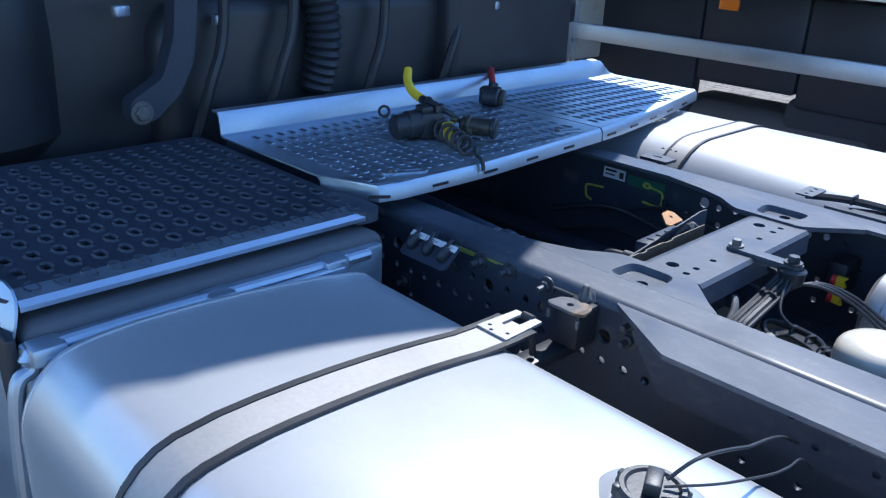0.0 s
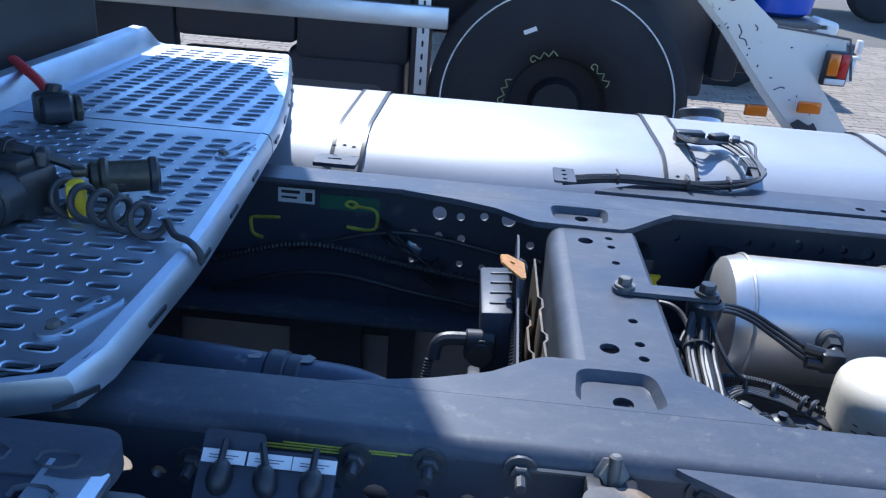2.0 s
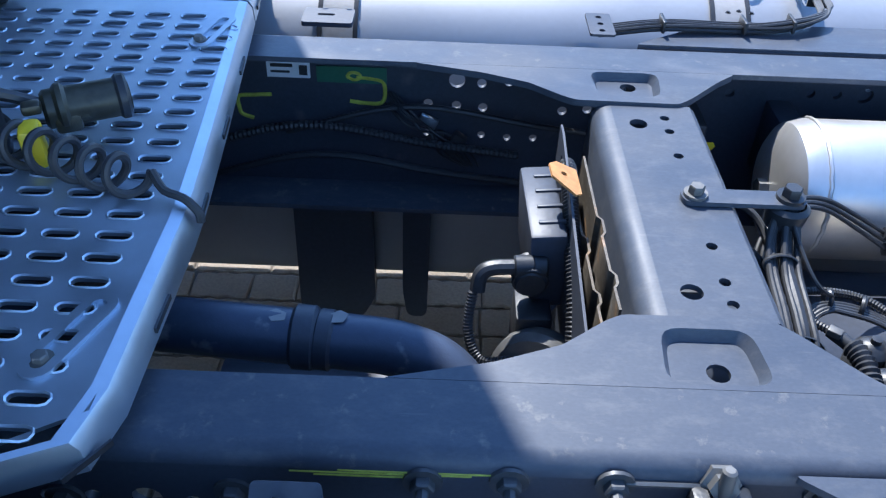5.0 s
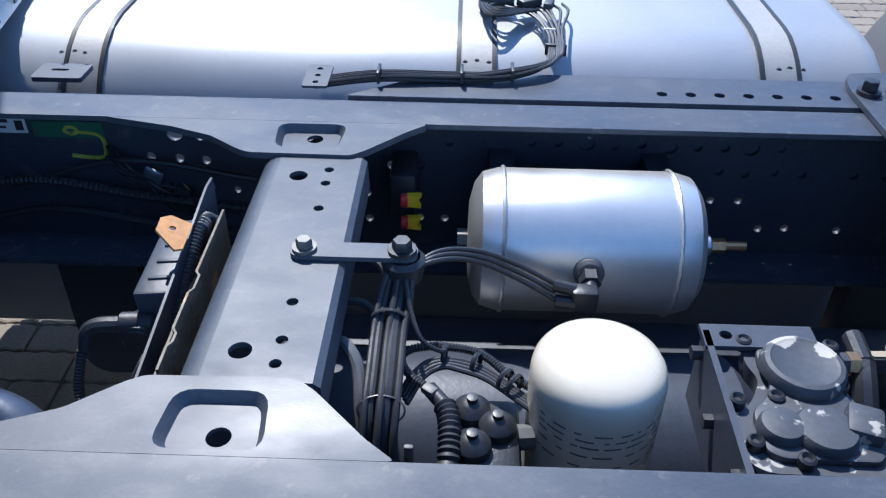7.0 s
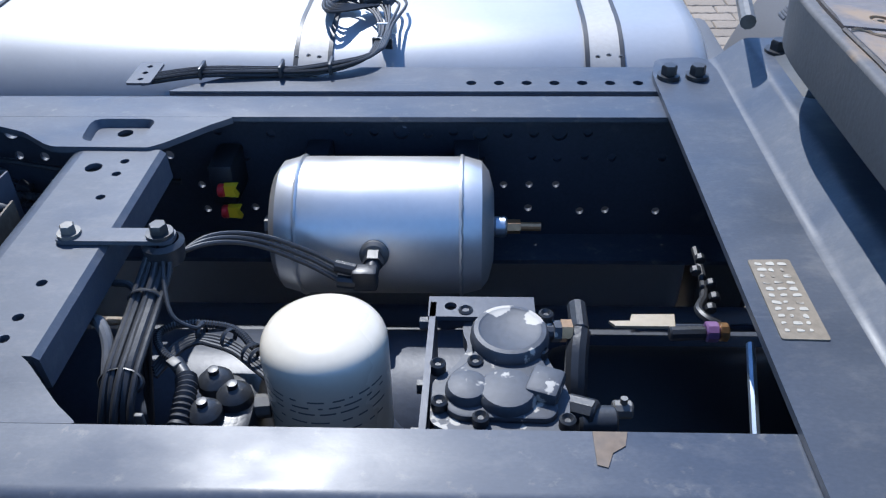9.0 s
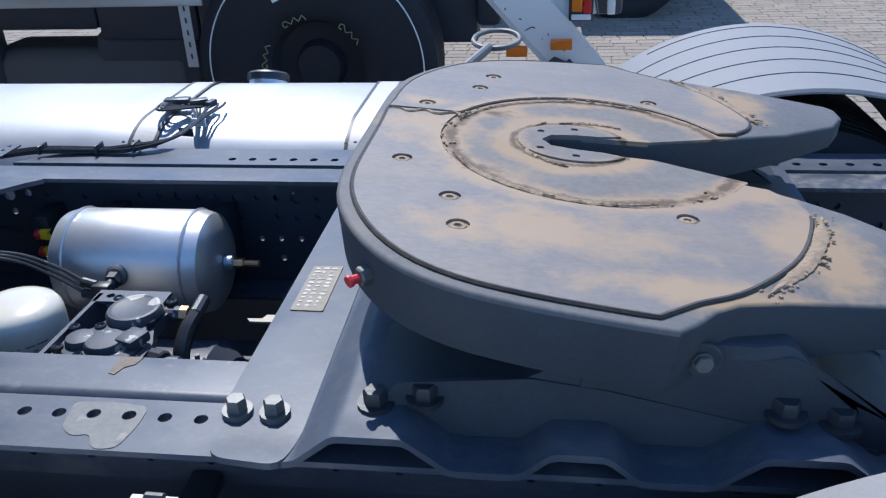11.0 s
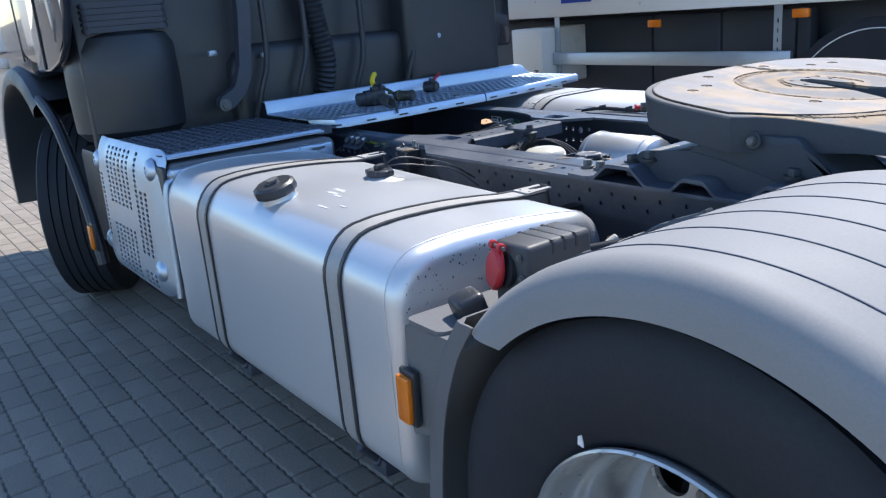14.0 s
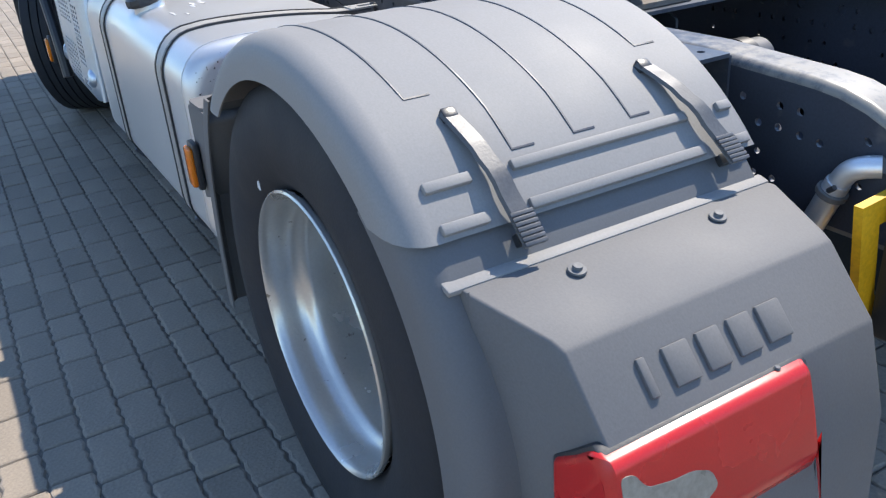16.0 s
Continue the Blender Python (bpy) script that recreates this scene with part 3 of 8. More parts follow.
casting = extrude_down(coupling_outline(), 0.0, -0.080)
for v in casting.verts:
    if v.co.x > 0.54:
        if v.co.z < -0.05:
            v.co.z += min((v.co.x - 0.54) / 0.2, 1) * 0.034 + max(v.co.x - 0.74, 0) * 0.1
        v.co.z -= max(v.co.x - 0.66, 0) * 0.05
    elif v.co.z < -0.05:
        v.co.x = 0.45 + (v.co.x - 0.45) * 0.975
        v.co.y *= 0.972
bmesh.ops.bevel(casting, geom=[e for e in casting.edges if len(e.link_faces) == 2 and e.calc_face_angle(0) > 1.0 and max(v.co.z for v in e.verts) > -0.03 and abs(e.verts[0].co.z - e.verts[1].co.z) < 0.02], offset=0.006, segments=3, profile=0.5, affect="EDGES")
moved(casting, TILT)
casting.normal_update()
casting.faces.index_update()
# upward faces get the paler worn colour, which also paints the sunlit shoulder
bare = [f.index for f in casting.faces if f.normal.z > 0.25]
top_plate = part("coupling_plate", casting, CASTING, fifth, "cast coupling plate with two horns")
top_plate.data.materials.append(WORNTOP)
for k in bare:
    top_plate.data.polygons[k].material_index = 1
for side in (-1, 1):
    b = extrude_down([(0.36, side * 0.30), (0.64, side * 0.30), (0.62, side * 0.425), (0.40, side * 0.44)][::side], -0.065, -0.125)
    part("bearing_block", moved(b, TILT), CASTING, top_plate)

hole_at = [(0.155, -0.125), (0.232, -0.235), (0.250, -0.312), (0.519, -0.233), (0.606, -0.148)]


LOCK = [(0.415 + 0.222 * math.cos(a), 0.222 * math.sin(a)) for a in (radians(-28 - 304 * k / 36) for k in range(37))]


def wear_half(side):
    """One wear plate: outer edge just inside the rim, inner edge round the lock; the two meet at y = 0.089."""
    rim_line = [q for q in coupling_outline(0.018) if (q[0] < 0.33 or abs(q[1]) > 0.3) and q[0] < 0.47 and q[1] * side >= 0] if side < 0 else [q for q in coupling_outline(0.018) if (q[0] < 0.33 or abs(q[1]) > 0.3) and q[0] < 0.47 and q[1] >= 0]
    rim_line = sorted(rim_line, key=lambda q: abs(q[1]) + q[0])
    back = [(q.x, q.y) for q in smooth_path([(0.50, 0.432, 0), (0.56, 0.392, 0), (0.631, 0.305, 0), (0.672, 0.20, 0), (0.668, 0.15, 0), (0.640, 0.112, 0)], 5)]
    arc = sorted([q for q in LOCK if (q[1] > 0.095 if side > 0 else q[1] < 0.0 or (q[1] < 0.083 and q[0] < 0.415))], key=lambda q: math.atan2(q[1] * side, q[0] - 0.415) % (2 * math.pi))
    if side < 0:
        start = [(0.211, 0.086), (0.098, 0.086)]
    else:
        start = [(0.211, 0.092), (0.098, 0.092)]
        rim_line = [q for q in rim_line if q[1] > 0.10]
    return start + [(x, y) for x, y in rim_line] + [(x, side * y) for x, y in back] + arc


for side in (-1, 1):
    own_holes = [circle(x, side * y, 0.014, 14) for x, y in ((0.155, 0.125), (0.232, 0.235), (0.250, 0.312), (0.519, 0.233), (0.606, 0.148))]
    own_holes = [h for h in own_holes if h[0][0] < 0.6]
    part("wear_plate", moved(plate(wear_half(side), own_holes, 0.008, Matrix.Translation((0, 0, 0.0035))), TILT), WEARPLATE, fifth, "brown worn wear plate with countersunk holes")
    rim_gap = [Vector((x, y, 0.0012)) for x, y in wear_half(side)]
    if side < 0:
        rim_gap = rim_gap[1:rim_gap.index(min(rim_gap, key=lambda q: (q.x - 0.672) ** 2 + (q.y + 0.19) ** 2)) + 1]
    else:
        rim_gap = rim_gap + rim_gap[:1]
    # dark line along the joint paints the plate edge's shadow, with old grease
    part("seam", moved(tube(rim_gap, 0.0034, 6, smooth=False), TILT), GREASESHADE, fifth, "dark grease and painted edge shadow in the joint")
for x, y in hole_at:
    for s in (-1, 1):
        head = lathe([(0, 0.0), (0.004, 0.0), (0.005, 0.002), (0.0095, 0.002), (0.0125, -0.001), (0.0125, -0.004)], 14)
        part("screw_head", moved(head, TILT @ Matrix.Translation((x, s * y, 0))), GREASE, fifth)
inside = plate([(0.415 + (x - 0.415) * 0.99, y * 0.99) for x, y in LOCK] + [(0.62, 0.088), (0.50, 0.037), (0.40, 0.031), (0.355, 0.023), (0.341, 0), (0.355, -0.023), (0.40, -0.031), (0.50, -0.037), (0.62, -0.088)], [], 0.004, Matrix.Translation((0, 0, 0.0012)))
part("lock_face", moved(inside, TILT), GREASY, fifth)
jaw = plate([(0.39 + 0.085 * math.cos(a), 0.075 * math.sin(a)) for a in (radians(-35 - 290 * k / 26) for k in range(27))] + [(0.43, 0.0335), (0.39, 0.0305), (0.355, 0.0225), (0.3412, 0), (0.355, -0.0225), (0.39, -0.0305), (0.43, -0.0335)], [circle(0.39 + 0.066 * math.cos(radians(a)), 0.056 * math.sin(radians(a)), 0.006, 8) for a in (90, 140, 220, 270)], 0.004, Matrix.Translation((0, 0, 0.004)))
part("lock_jaw_ring", moved(jaw, TILT), GREASY, fifth, "greasy steel ring round the kingpin throat")
grease = bmesh.new()
rng = random.Random(11)


def smear(points, half, z):
    """A ragged flat ribbon of dried grease with a slightly raised middle."""
    rows, drift = [], [0.8, 0.8]
    for k, q in enumerate(points):
        way = (points[min(k + 1, len(points) - 1)] - points[max(k - 1, 0)]).normalized()
        out = Vector((way.y, -way.x, 0))
        fade = min(1.0, 4 * k / len(points), 4 * (len(points) - 1 - k) / len(points)) + 0.08
        drift = [d * 0.86 + 0.14 * rng.uniform(0.0, 1.7) for d in drift]
        wide = [half * fade * d * rng.uniform(0.95, 1.05) for d in drift]
        rows.append([grease.verts.new(q + out * u + Vector((0, 0, h))) for u, h in ((-wide[0], z), (-wide[0] * 0.4, z + rng.uniform(0.0008, 0.003)), (wide[1] * 0.4, z + rng.uniform(0.0008, 0.003)), (wide[1], z))])
    for a, b in zip(rows, rows[1:]):
        for k in range(3):
            grease.faces.new((a[k], a[k + 1], b[k + 1], b[k]))


def ring_line(a0, a1, r):
    return [Vector((0.415 + (r + rng.uniform(-0.002, 0.002)) * math.cos(a), (r + rng.uniform(-0.002, 0.002)) * math.sin(a), 0)) for a in (radians(a0 + (a1 - a0) * k / 70) for k in range(71))]


smear(ring_line(60, 165, 0.207), 0.004, 0.0018)
smear(ring_line(205, 290, 0.214), 0.005, 0.0032)
smear(ring_line(60, 120, 0.095), 0.004, 0.0016)
smear(ring_line(130, 250, 0.105), 0.0035, 0.0016)
smear([Vector((0.10 + 0.13 * k / 30, 0.076 + 0.006 * math.sin(k * 0.6), 0)) for k in range(31)], 0.004, 0.0042)
for s in (-1, 1):
    back = smooth_path([(0.575, s * 0.40, 0), (0.628, s * 0.33, 0), (0.668, s * 0.25, 0), (0.69, s * 0.18, 0)], 16)
    smear([Vector(q) for q in back], 0.009, 0.0012)
    for k in range(70):
        q = back[rng.randrange(len(back))]
        r = rng.uniform(0.0015, 0.0042)
        moved(own := lathe([(0.0, r * 0.7), (r * 0.7, r * 0.5), (r, 0)], 5), pose(q[0] + rng.gauss(0.002, 0.009), q[1] + rng.gauss(0, 0.006), 0.0008, 0, 0, rng.uniform(0, 180)) @ Matrix.Diagonal((rng.uniform(0.6, 1.8), 1, 1, 1)))
        join(grease, own)
for k in range(60):
    a, r = radians(rng.uniform(40, 320)), 0.217 + rng.gauss(0, 0.006)
    size = rng.uniform(0.0012, 0.0034)
    moved(own := lathe([(0.0, size * 0.7), (size * 0.7, size * 0.5), (size, 0)], 5), pose(0.415 + r * math.cos(a), r * math.sin(a), 0.0025, 0, 0, math.degrees(a)) @ Matrix.Diagonal((1, rng.uniform(1, 2), 1, 1)))
    join(grease, own)
bmesh.ops.recalc_face_normals(grease, faces=grease.faces[:])
moved(grease, TILT)
tagged(part("grease_crust", grease, GREASE, fifth, "dried brown grease crumbs"), kind="stuff")
# pedestals with their stepped base
for side in (-1, 1):
    sec = [(0.15, 0.985), (0.22, 1.004), (0.34, 1.03), (0.42, 1.085), (0.60, 1.075), (0.645, 1.02), (0.70, 0.985), (0.78, 0.948), (0.15, 0.948)]
    b = profile_bar(sec, side * 0.27, side * 0.438, "y")
    bmesh.ops.bevel(b, geom=b.edges[:], offset=0.008, segments=2, profile=0.5, affect="EDGES")
    part("pedestal", b, CASTING, fifth)
    part("base_cover", moved(plate(rounded([(0.15, -0.02), (0.20, 0.022), (0.34, 0.034), (0.42, 0.022), (0.60, -0.02), (0.70, -0.04), (0.70, -0.046), (0.15, -0.046)], 0.008), [], 0.006), pose(0, side * 0.44, 0.995, 90, 0, 0)), CASTING, fifth)
    part("pivot_bolt", bolt((0.508, side * 0.452, 1.068), 0.0095, 0.010, 1.1, (0, side, 0)), STEEL, fifth)
    for x in (0.17, 0.225, 0.60, 0.655):
        part("bolt", bolt((x, side * 0.44, 0.985 if x < 0.2 or x > 0.62 else 0.995), 0.014, 0.022, 1.5), BLACK, fifth)
    part("pivot_recess", moved(lathe([(0.02, 0), (0.018, 0.002), (0.014, 0.001), (0, 0.001)], 24), pose(0.508, side * 0.450, 1.068, -90 * side, 0, 0)), CASTING, fifth)
part("sensor_bracket", moved(plate(rounded([(0.0, -0.12), (0.15, -0.12), (0.155, -0.02), (0.10, 0.0), (0.0, 0.012)], 0.01), [circle(0.12, -0.05, 0.005, 8), circle(0.035, -0.095, 0.005, 8)], 0.008), pose(0.597, -0.10, 0.925, 90, 0, 0)), CASTING, fifth, "dark glossy upright plate")
# added paler plates, painting the sunlit rear of the cross plate
for side in (-1, 1):
    o = plate(rounded([(-0.09, -0.16), (-0.09, 0.12), (0.045, 0.12), (0.05, -0.16)], 0.01), [], 0.012)
    part("rear_brace", moved(o, pose(0.73, side * 0.19, 0.962)), GREASY, fifth)
nip = bmesh.new()
rod((0.156, -0.374, 1.112), (0.140, -0.390, 1.1125), 0.0055, 10, 0.002, nip)
rod((0.142, -0.388, 1.113), (0.138, -0.392, 1.112), 0.0075, 10, 0.001, nip)
part("nipple_base", rod((0.175, -0.355, 1.111), (0.148, -0.382, 1.113), 0.0115, 6, 0.002), STEEL, fifth)
part("grease_nipple", nip, REDP, fifth, "red plastic grease nipple cap")
handle = tube([(0.10, 0.40, 1.05), (0.14, 0.62, 1.058), (0.20, 0.90, 1.06)], 0.012, 10)
part("release_rod", handle, STEEL, fifth)
loop = tube([Vector((0.215, 0.985, 1.062)) + Vector((0.06 * math.cos(a), 0.085 * math.sin(a), 0.004 * math.sin(a))) for a in (2 * math.pi * k / 18 for k in range(19))], 0.0065, 8, 2)
part("release_handle", loop, STEEL, fifth, "galvanised oval pull handle")

for pts, z, mat, name in (([(-0.203, -0.306), (-0.172, -0.306), (-0.176, -0.322), (-0.188, -0.33), (-0.194, -0.346), (-0.203, -0.343)], 0.9412, material("scraped_primer", (0.115, 0.08, 0.052), 0.6, vary=0.3, scale=40), "primer patch on the rail"),):
    part("bare_patch", plate(pts, [], 0.0012, Matrix.Translation((0, 0, z))), mat, frame_thing, name)
blot = rounded([(-0.215, -0.404), (-0.165, -0.401), (-0.118, -0.407), (-0.116, -0.44), (-0.123, -0.482), (-0.152, -0.486), (-0.166, -0.46), (-0.186, -0.466), (-0.206, -0.452)], 0.012)
part("sealant_blot", plate(blot, [circle(-0.046 - 0.0446 * k, -0.4245, 0.0086, 12) for k in (2, 3)], 0.0008, Matrix.Translation((0, 0, 0.9414))), material("old_sealant", (0.11, 0.108, 0.10), 0.55, vary=0.3, scale=40, wear=(0.19, 0.17, 0.14), worn=0.1, wear_scale=30), mount, "dried pale sealant round the holes")

# ---- fuel tanks ----
near_tank = thing("fuel_tank", (-0.5, -0.88, 0.36), "large brushed aluminium diesel tank with two steel straps", "fuel tank")
TZ, TY0, TY1 = 0.905, -1.178, -0.56
tank_bm = soft_box(-1.215, 0.19, TY0, TY1, 0.37, TZ, 0.085, 0.04)
for k in range(1, 11):
    bmesh.ops.bisect_plane(tank_bm, geom=tank_bm.verts[:] + tank_bm.edges[:] + tank_bm.faces[:], plane_co=(0, TY0 + (TY1 - TY0) * k / 11, 0), plane_no=(0, 1, 0))
tank_body = part("tank_shell", tank_bm, TANK, near_tank)
for x in (0.150, -1.176):
    ring = []
    for cy, cz, a0 in ((TY1 - 0.085, TZ - 0.085, 0), (TY0 + 0.085, TZ - 0.085, 90), (TY0 + 0.085, 0.455, 180), (TY1 - 0.085, 0.455, 270)):
        ring += [Vector((x, cy + 0.0848 * math.cos(radians(a0 + 15 * k)), cz + 0.0848 * math.sin(radians(a0 + 15 * k)))) for k in range(7)]
    seam = bmesh.new()
    dense = []
    for p, q in zip(ring, ring[1:] + ring[:1]):
        n = max(1, round((q - p).length / 0.05))
        dense += [p.lerp(q, k / n) for k in range(n)]
    tube(dense + dense[:1], 0.0022, 6, smooth=False, bm=seam)
    part("weld_seam", seam, TANK, tank_body, "welded end seam")


def tank_line(y0, y1, z0, z1, r, lift, n=6):
    """From the inner top edge over the top and down the outer side."""
    line = [(y1 + 0.01 + (y0 + r - y1 - 0.01) * k / 10, z1 + lift) for k in range(11)]
    line += [(y0 + r - (r + lift) * math.sin(radians(90 * k / n)), z1 - r + (r + lift) * math.cos(radians(90 * k / n))) for k in range(1, n + 1)]
    return line + [(y0 - lift, z0 + r)] + [(y0 + r - (r + lift) * math.cos(radians(90 * k / n)), z0 + r - (r + lift) * math.sin(radians(90 * k / n))) for k in range(1, n + 1)]


for x in (-0.872, -0.064):
    band = part("tank_strap", ring_band(tank_line(TY0, TY1, 0.37, TZ, 0.085, 0.002), 0.062, 0.002, x), STRAP, near_tank, "flat steel strap with black rubber edges")
    for s in (-1, 1):
        part("rubber_edge", ring_band(tank_line(TY0, TY1, 0.37, TZ, 0.085, 0.001), 0.011, 0.005, x + s * 0.034), BLACK, band)
    slots = [rounded([(x - 0.011, -0.530), (x + 0.011, -0.530), (x + 0.011, -0.575), (x - 0.011, -0.575)], 0.004)] + [circle(x + dx, y, 0.0035, 8) for dx, y in ((-0.018, -0.592), (0.018, -0.592), (-0.006, -0.602))]
    part("strap_buckle", plate([(x - 0.026, -0.522), (x + 0.026, -0.522), (x + 0.030, -0.608), (x - 0.030, -0.608)], slots, 0.004, Matrix.Translation((0, 0, TZ + 0.0085))), STRAP, band)
    hook = bmesh.new()
    rod((x - 0.012, -0.524, TZ + 0.006), (x + 0.012, -0.524, TZ + 0.006), 0.007, 10, 0.002, hook)
    rod((x + 0.004, -0.522, TZ + 0.002), (x + 0.006, -0.512, TZ - 0.06), 0.006, 10, 0.002, hook)
    box(x - 0.02, x + 0.02, -0.545, -0.40, TZ - 0.085, TZ - 0.065, 0.004, bm=hook)
    part("strap_bracket", hook, BLACK, band)
    t_bolt = bmesh.new()
    rod((x, -1.165, 0.395), (x + 0.0, -1.10, 0.318), 0.011, 10, 0.003, t_bolt)
    rod((x, -1.125, 0.345), (x, -1.075, 0.31), 0.017, 10, 0.003, t_bolt)
    box(x - 0.035, x + 0.035, -1.12, -0.40, 0.30, 0.345, 0.008, bm=t_bolt)
    part("cradle_foot", t_bolt, DARK, band)
neck = lathe([(0.06, 0), (0.052, 0.02), (0.046, 0.035), (0.046, 0.055), (0.0, 0.055)], 28)
part("filler_neck", moved(neck, pose(-0.505, -1.075, TZ - 0.032, 14, 0, 0)), TANK, near_tank)
cap = lathe([(0.05, 0.0), (0.058, 0.004), (0.06, 0.012), (0.058, 0.026), (0.05, 0.032), (0.018, 0.032), (0.014, 0.038), (0.0, 0.038)], 12)
cap = part("filler_cap", moved(cap, pose(-0.505, -1.088, TZ + 0.013, 14, 0, 0)), BLACK, near_tank, "black ribbed filler cap", 20)
part("cap_lock", moved(lathe([(0.016, 0), (0.016, 0.006), (0, 0.006)], 16), pose(-0.505, -1.097, TZ + 0.050, 14, 0, 0)), STEEL, cap)
SXY = (-0.494, -0.768)
boss = lathe([(0.072, -0.004), (0.064, 0.0), (0.055, 0.002), (0.046, 0.006), (0.04, 0.008), (0, 0.008)], 40)
boss = part("sender_boss", moved(boss, pose(*SXY, TZ)), TANK, near_tank, "welded round boss")
sender = lathe([(0.038, 0.008), (0.039, 0.012), (0.039, 0.024), (0.035, 0.028), (0.030, 0.028), (0.027, 0.025), (0.012, 0.025), (0.0, 0.025)], 28)
sender = part("sender_unit", moved(sender, pose(*SXY, TZ)), BLACK, boss, "black fuel sender with thin cables")
for k in range(8):
    a = 2 * math.pi * k / 8
    part("lug", box(SXY[0] + 0.037 * math.cos(a) - 0.0045, SXY[0] + 0.037 * math.cos(a) + 0.0045, SXY[1] + 0.037 * math.sin(a) - 0.0045, SXY[1] + 0.037 * math.sin(a) + 0.0045, TZ + 0.012, TZ + 0.025, 0.0015), BLACK, near_tank)
part("plug", moved(box(-0.009, 0.009, -0.017, 0.017, 0.0, 0.016, 0.003), pose(*SXY, TZ + 0.025, 0, 0, 25)), BLACK, near_tank)
part("cable", tube([(SXY[0] + 0.008, SXY[1] + 0.012, TZ + 0.036), (-0.47, -0.72, TZ + 0.06), (-0.455, -0.64, TZ + 0.055), (-0.46, -0.54, TZ + 0.02), (-0.47, -0.44, TZ - 0.04)], 0.0022), HOSE, near_tank)
part("cable", tube([(SXY[0] + 0.012, SXY[1], TZ + 0.034), (-0.44, -0.72, TZ + 0.045), (-0.42, -0.62, TZ + 0.035), (-0.43, -0.54, TZ + 0.005), (-0.44, -0.45, TZ - 0.06)], 0.0016), HOSE, near_tank)
rng = random.Random(21)
for x, y, w, d in ((-0.40, -0.975, 0.05, 0.018), (-0.36, -0.985, 0.03, 0.015), (-0.415, -0.945, 0.06, 0.02), (-0.30, -1.06, 0.05, 0.012), (-0.25, -1.03, 0.03, 0.01)):
    bits = [(x + w * (k / 6 - 0.5) + rng.uniform(-0.004, 0.004), y - d * rng.uniform(0.2, 0.5)) for k in range(7)] + [(x + w * (0.5 - k / 6) + rng.uniform(-0.004, 0.004), y + d * rng.uniform(0.2, 0.5)) for k in range(7)]
    part("paper_remnant", plate(bits, [], 0.0004, Matrix.Translation((0, 0, TZ + 0.0008))), SMEAR, tank_body)
specks = bmesh.new()
rng = random.Random(8)
for k in range(150):
    y, z = rng.uniform(-1.15, -0.60), TZ - abs(rng.gauss(0.06, 0.05)) - 0.02
    moved(own := lathe([(0.0, 0.0006), (rng.uniform(0.0007, 0.0024), 0)], 6), pose(0.1906, y, z, 0, 90, 0))
    join(specks, own)
tagged(part("dirt_specks", specks, BLACK, near_tank, "black tar specks on the end wall"), kind="stuff")



def settle_tank(ob):
    """The tank's top is crowned and falls a little towards the rear; all that sits on it follows."""
    base = ORIGIN[ob]
    for child in ob.children:
        if child.type == "MESH":
            ys = [v.co.y + base.y for v in child.data.vertices]
            small = max(ys) - min(ys) < 0.22
            middle = (max(ys) + min(ys)) / 2
            for v in child.data.vertices:
                q = v.co + base
                if small:
                    q.y = middle
                high = max(0.0, min((q.z - 0.45) / 0.45, 1.0))
                crown = 0.028 * max(0.0, 1 - ((q.y + 1.0) / (0.36 if q.y > -1.0 else 0.178)) ** 2) * max(0.0, min((q.z - 0.75) / 0.12, 1.0))
                v.co.z += high * (-0.020 * (q.x + 0.064)) + crown
        settle_tank(child)


settle_tank(near_tank)

far_tank = thing("fuel_tank", (-0.65, 0.83, 0.36), "long rounded aluminium tank with three steel straps", "fuel tank")
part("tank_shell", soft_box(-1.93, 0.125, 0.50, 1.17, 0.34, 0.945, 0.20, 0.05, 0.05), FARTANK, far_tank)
for outline in ([(-2.10, 0.27), (-1.66, 0.28), (-1.62, 0.40), (-1.60, 0.70), (-2.10, 0.70)], [(-1.375, 0.30), (-1.34, 0.275), (-1.25, 0.28), (-1.22, 0.34), (-1.225, 0.70), (-1.37, 0.70)], [(-1.165, 0.36), (-1.155, 0.29), (-1.115, 0.29), (-1.11, 0.70), (-1.165, 0.70)]):
    b = plate(rounded(outline, 0.02), [], 0.03)
    moved(b, Matrix(((1, 0, 0, 0), (0, 0, -1, 0.445), (0, 1, 0, 0), (0, 0, 0, 1))))
    bmesh.ops.recalc_face_normals(b, faces=b.faces[:])
    part("cradle_bracket", b, DARK, far_tank, "dark hanging cradle bracket")
# plate added behind the brackets to keep the gap under the frame dark
part("cradle_beam", box(-2.08, -1.13, 0.452, 0.474, 0.56, 0.69, 0.006), DARK, far_tank)


def far_line(lift, n=7):
    r = 0.20
    line = [(0.50 + r - (r + lift) * math.cos(radians(a)), 0.945 - r + (r + lift) * math.sin(radians(a))) for a in range(30, 91, 10)]
    line += [(1.17 - r, 0.945 + lift)] + [(1.17 - r + (r + lift) * math.sin(radians(a)), 0.945 - r + (r + lift) * math.cos(radians(a))) for a in range(10, 91, 10)]
    return [(y, z) for y, z in reversed(line + [(1.17 + lift, 0.6)])]


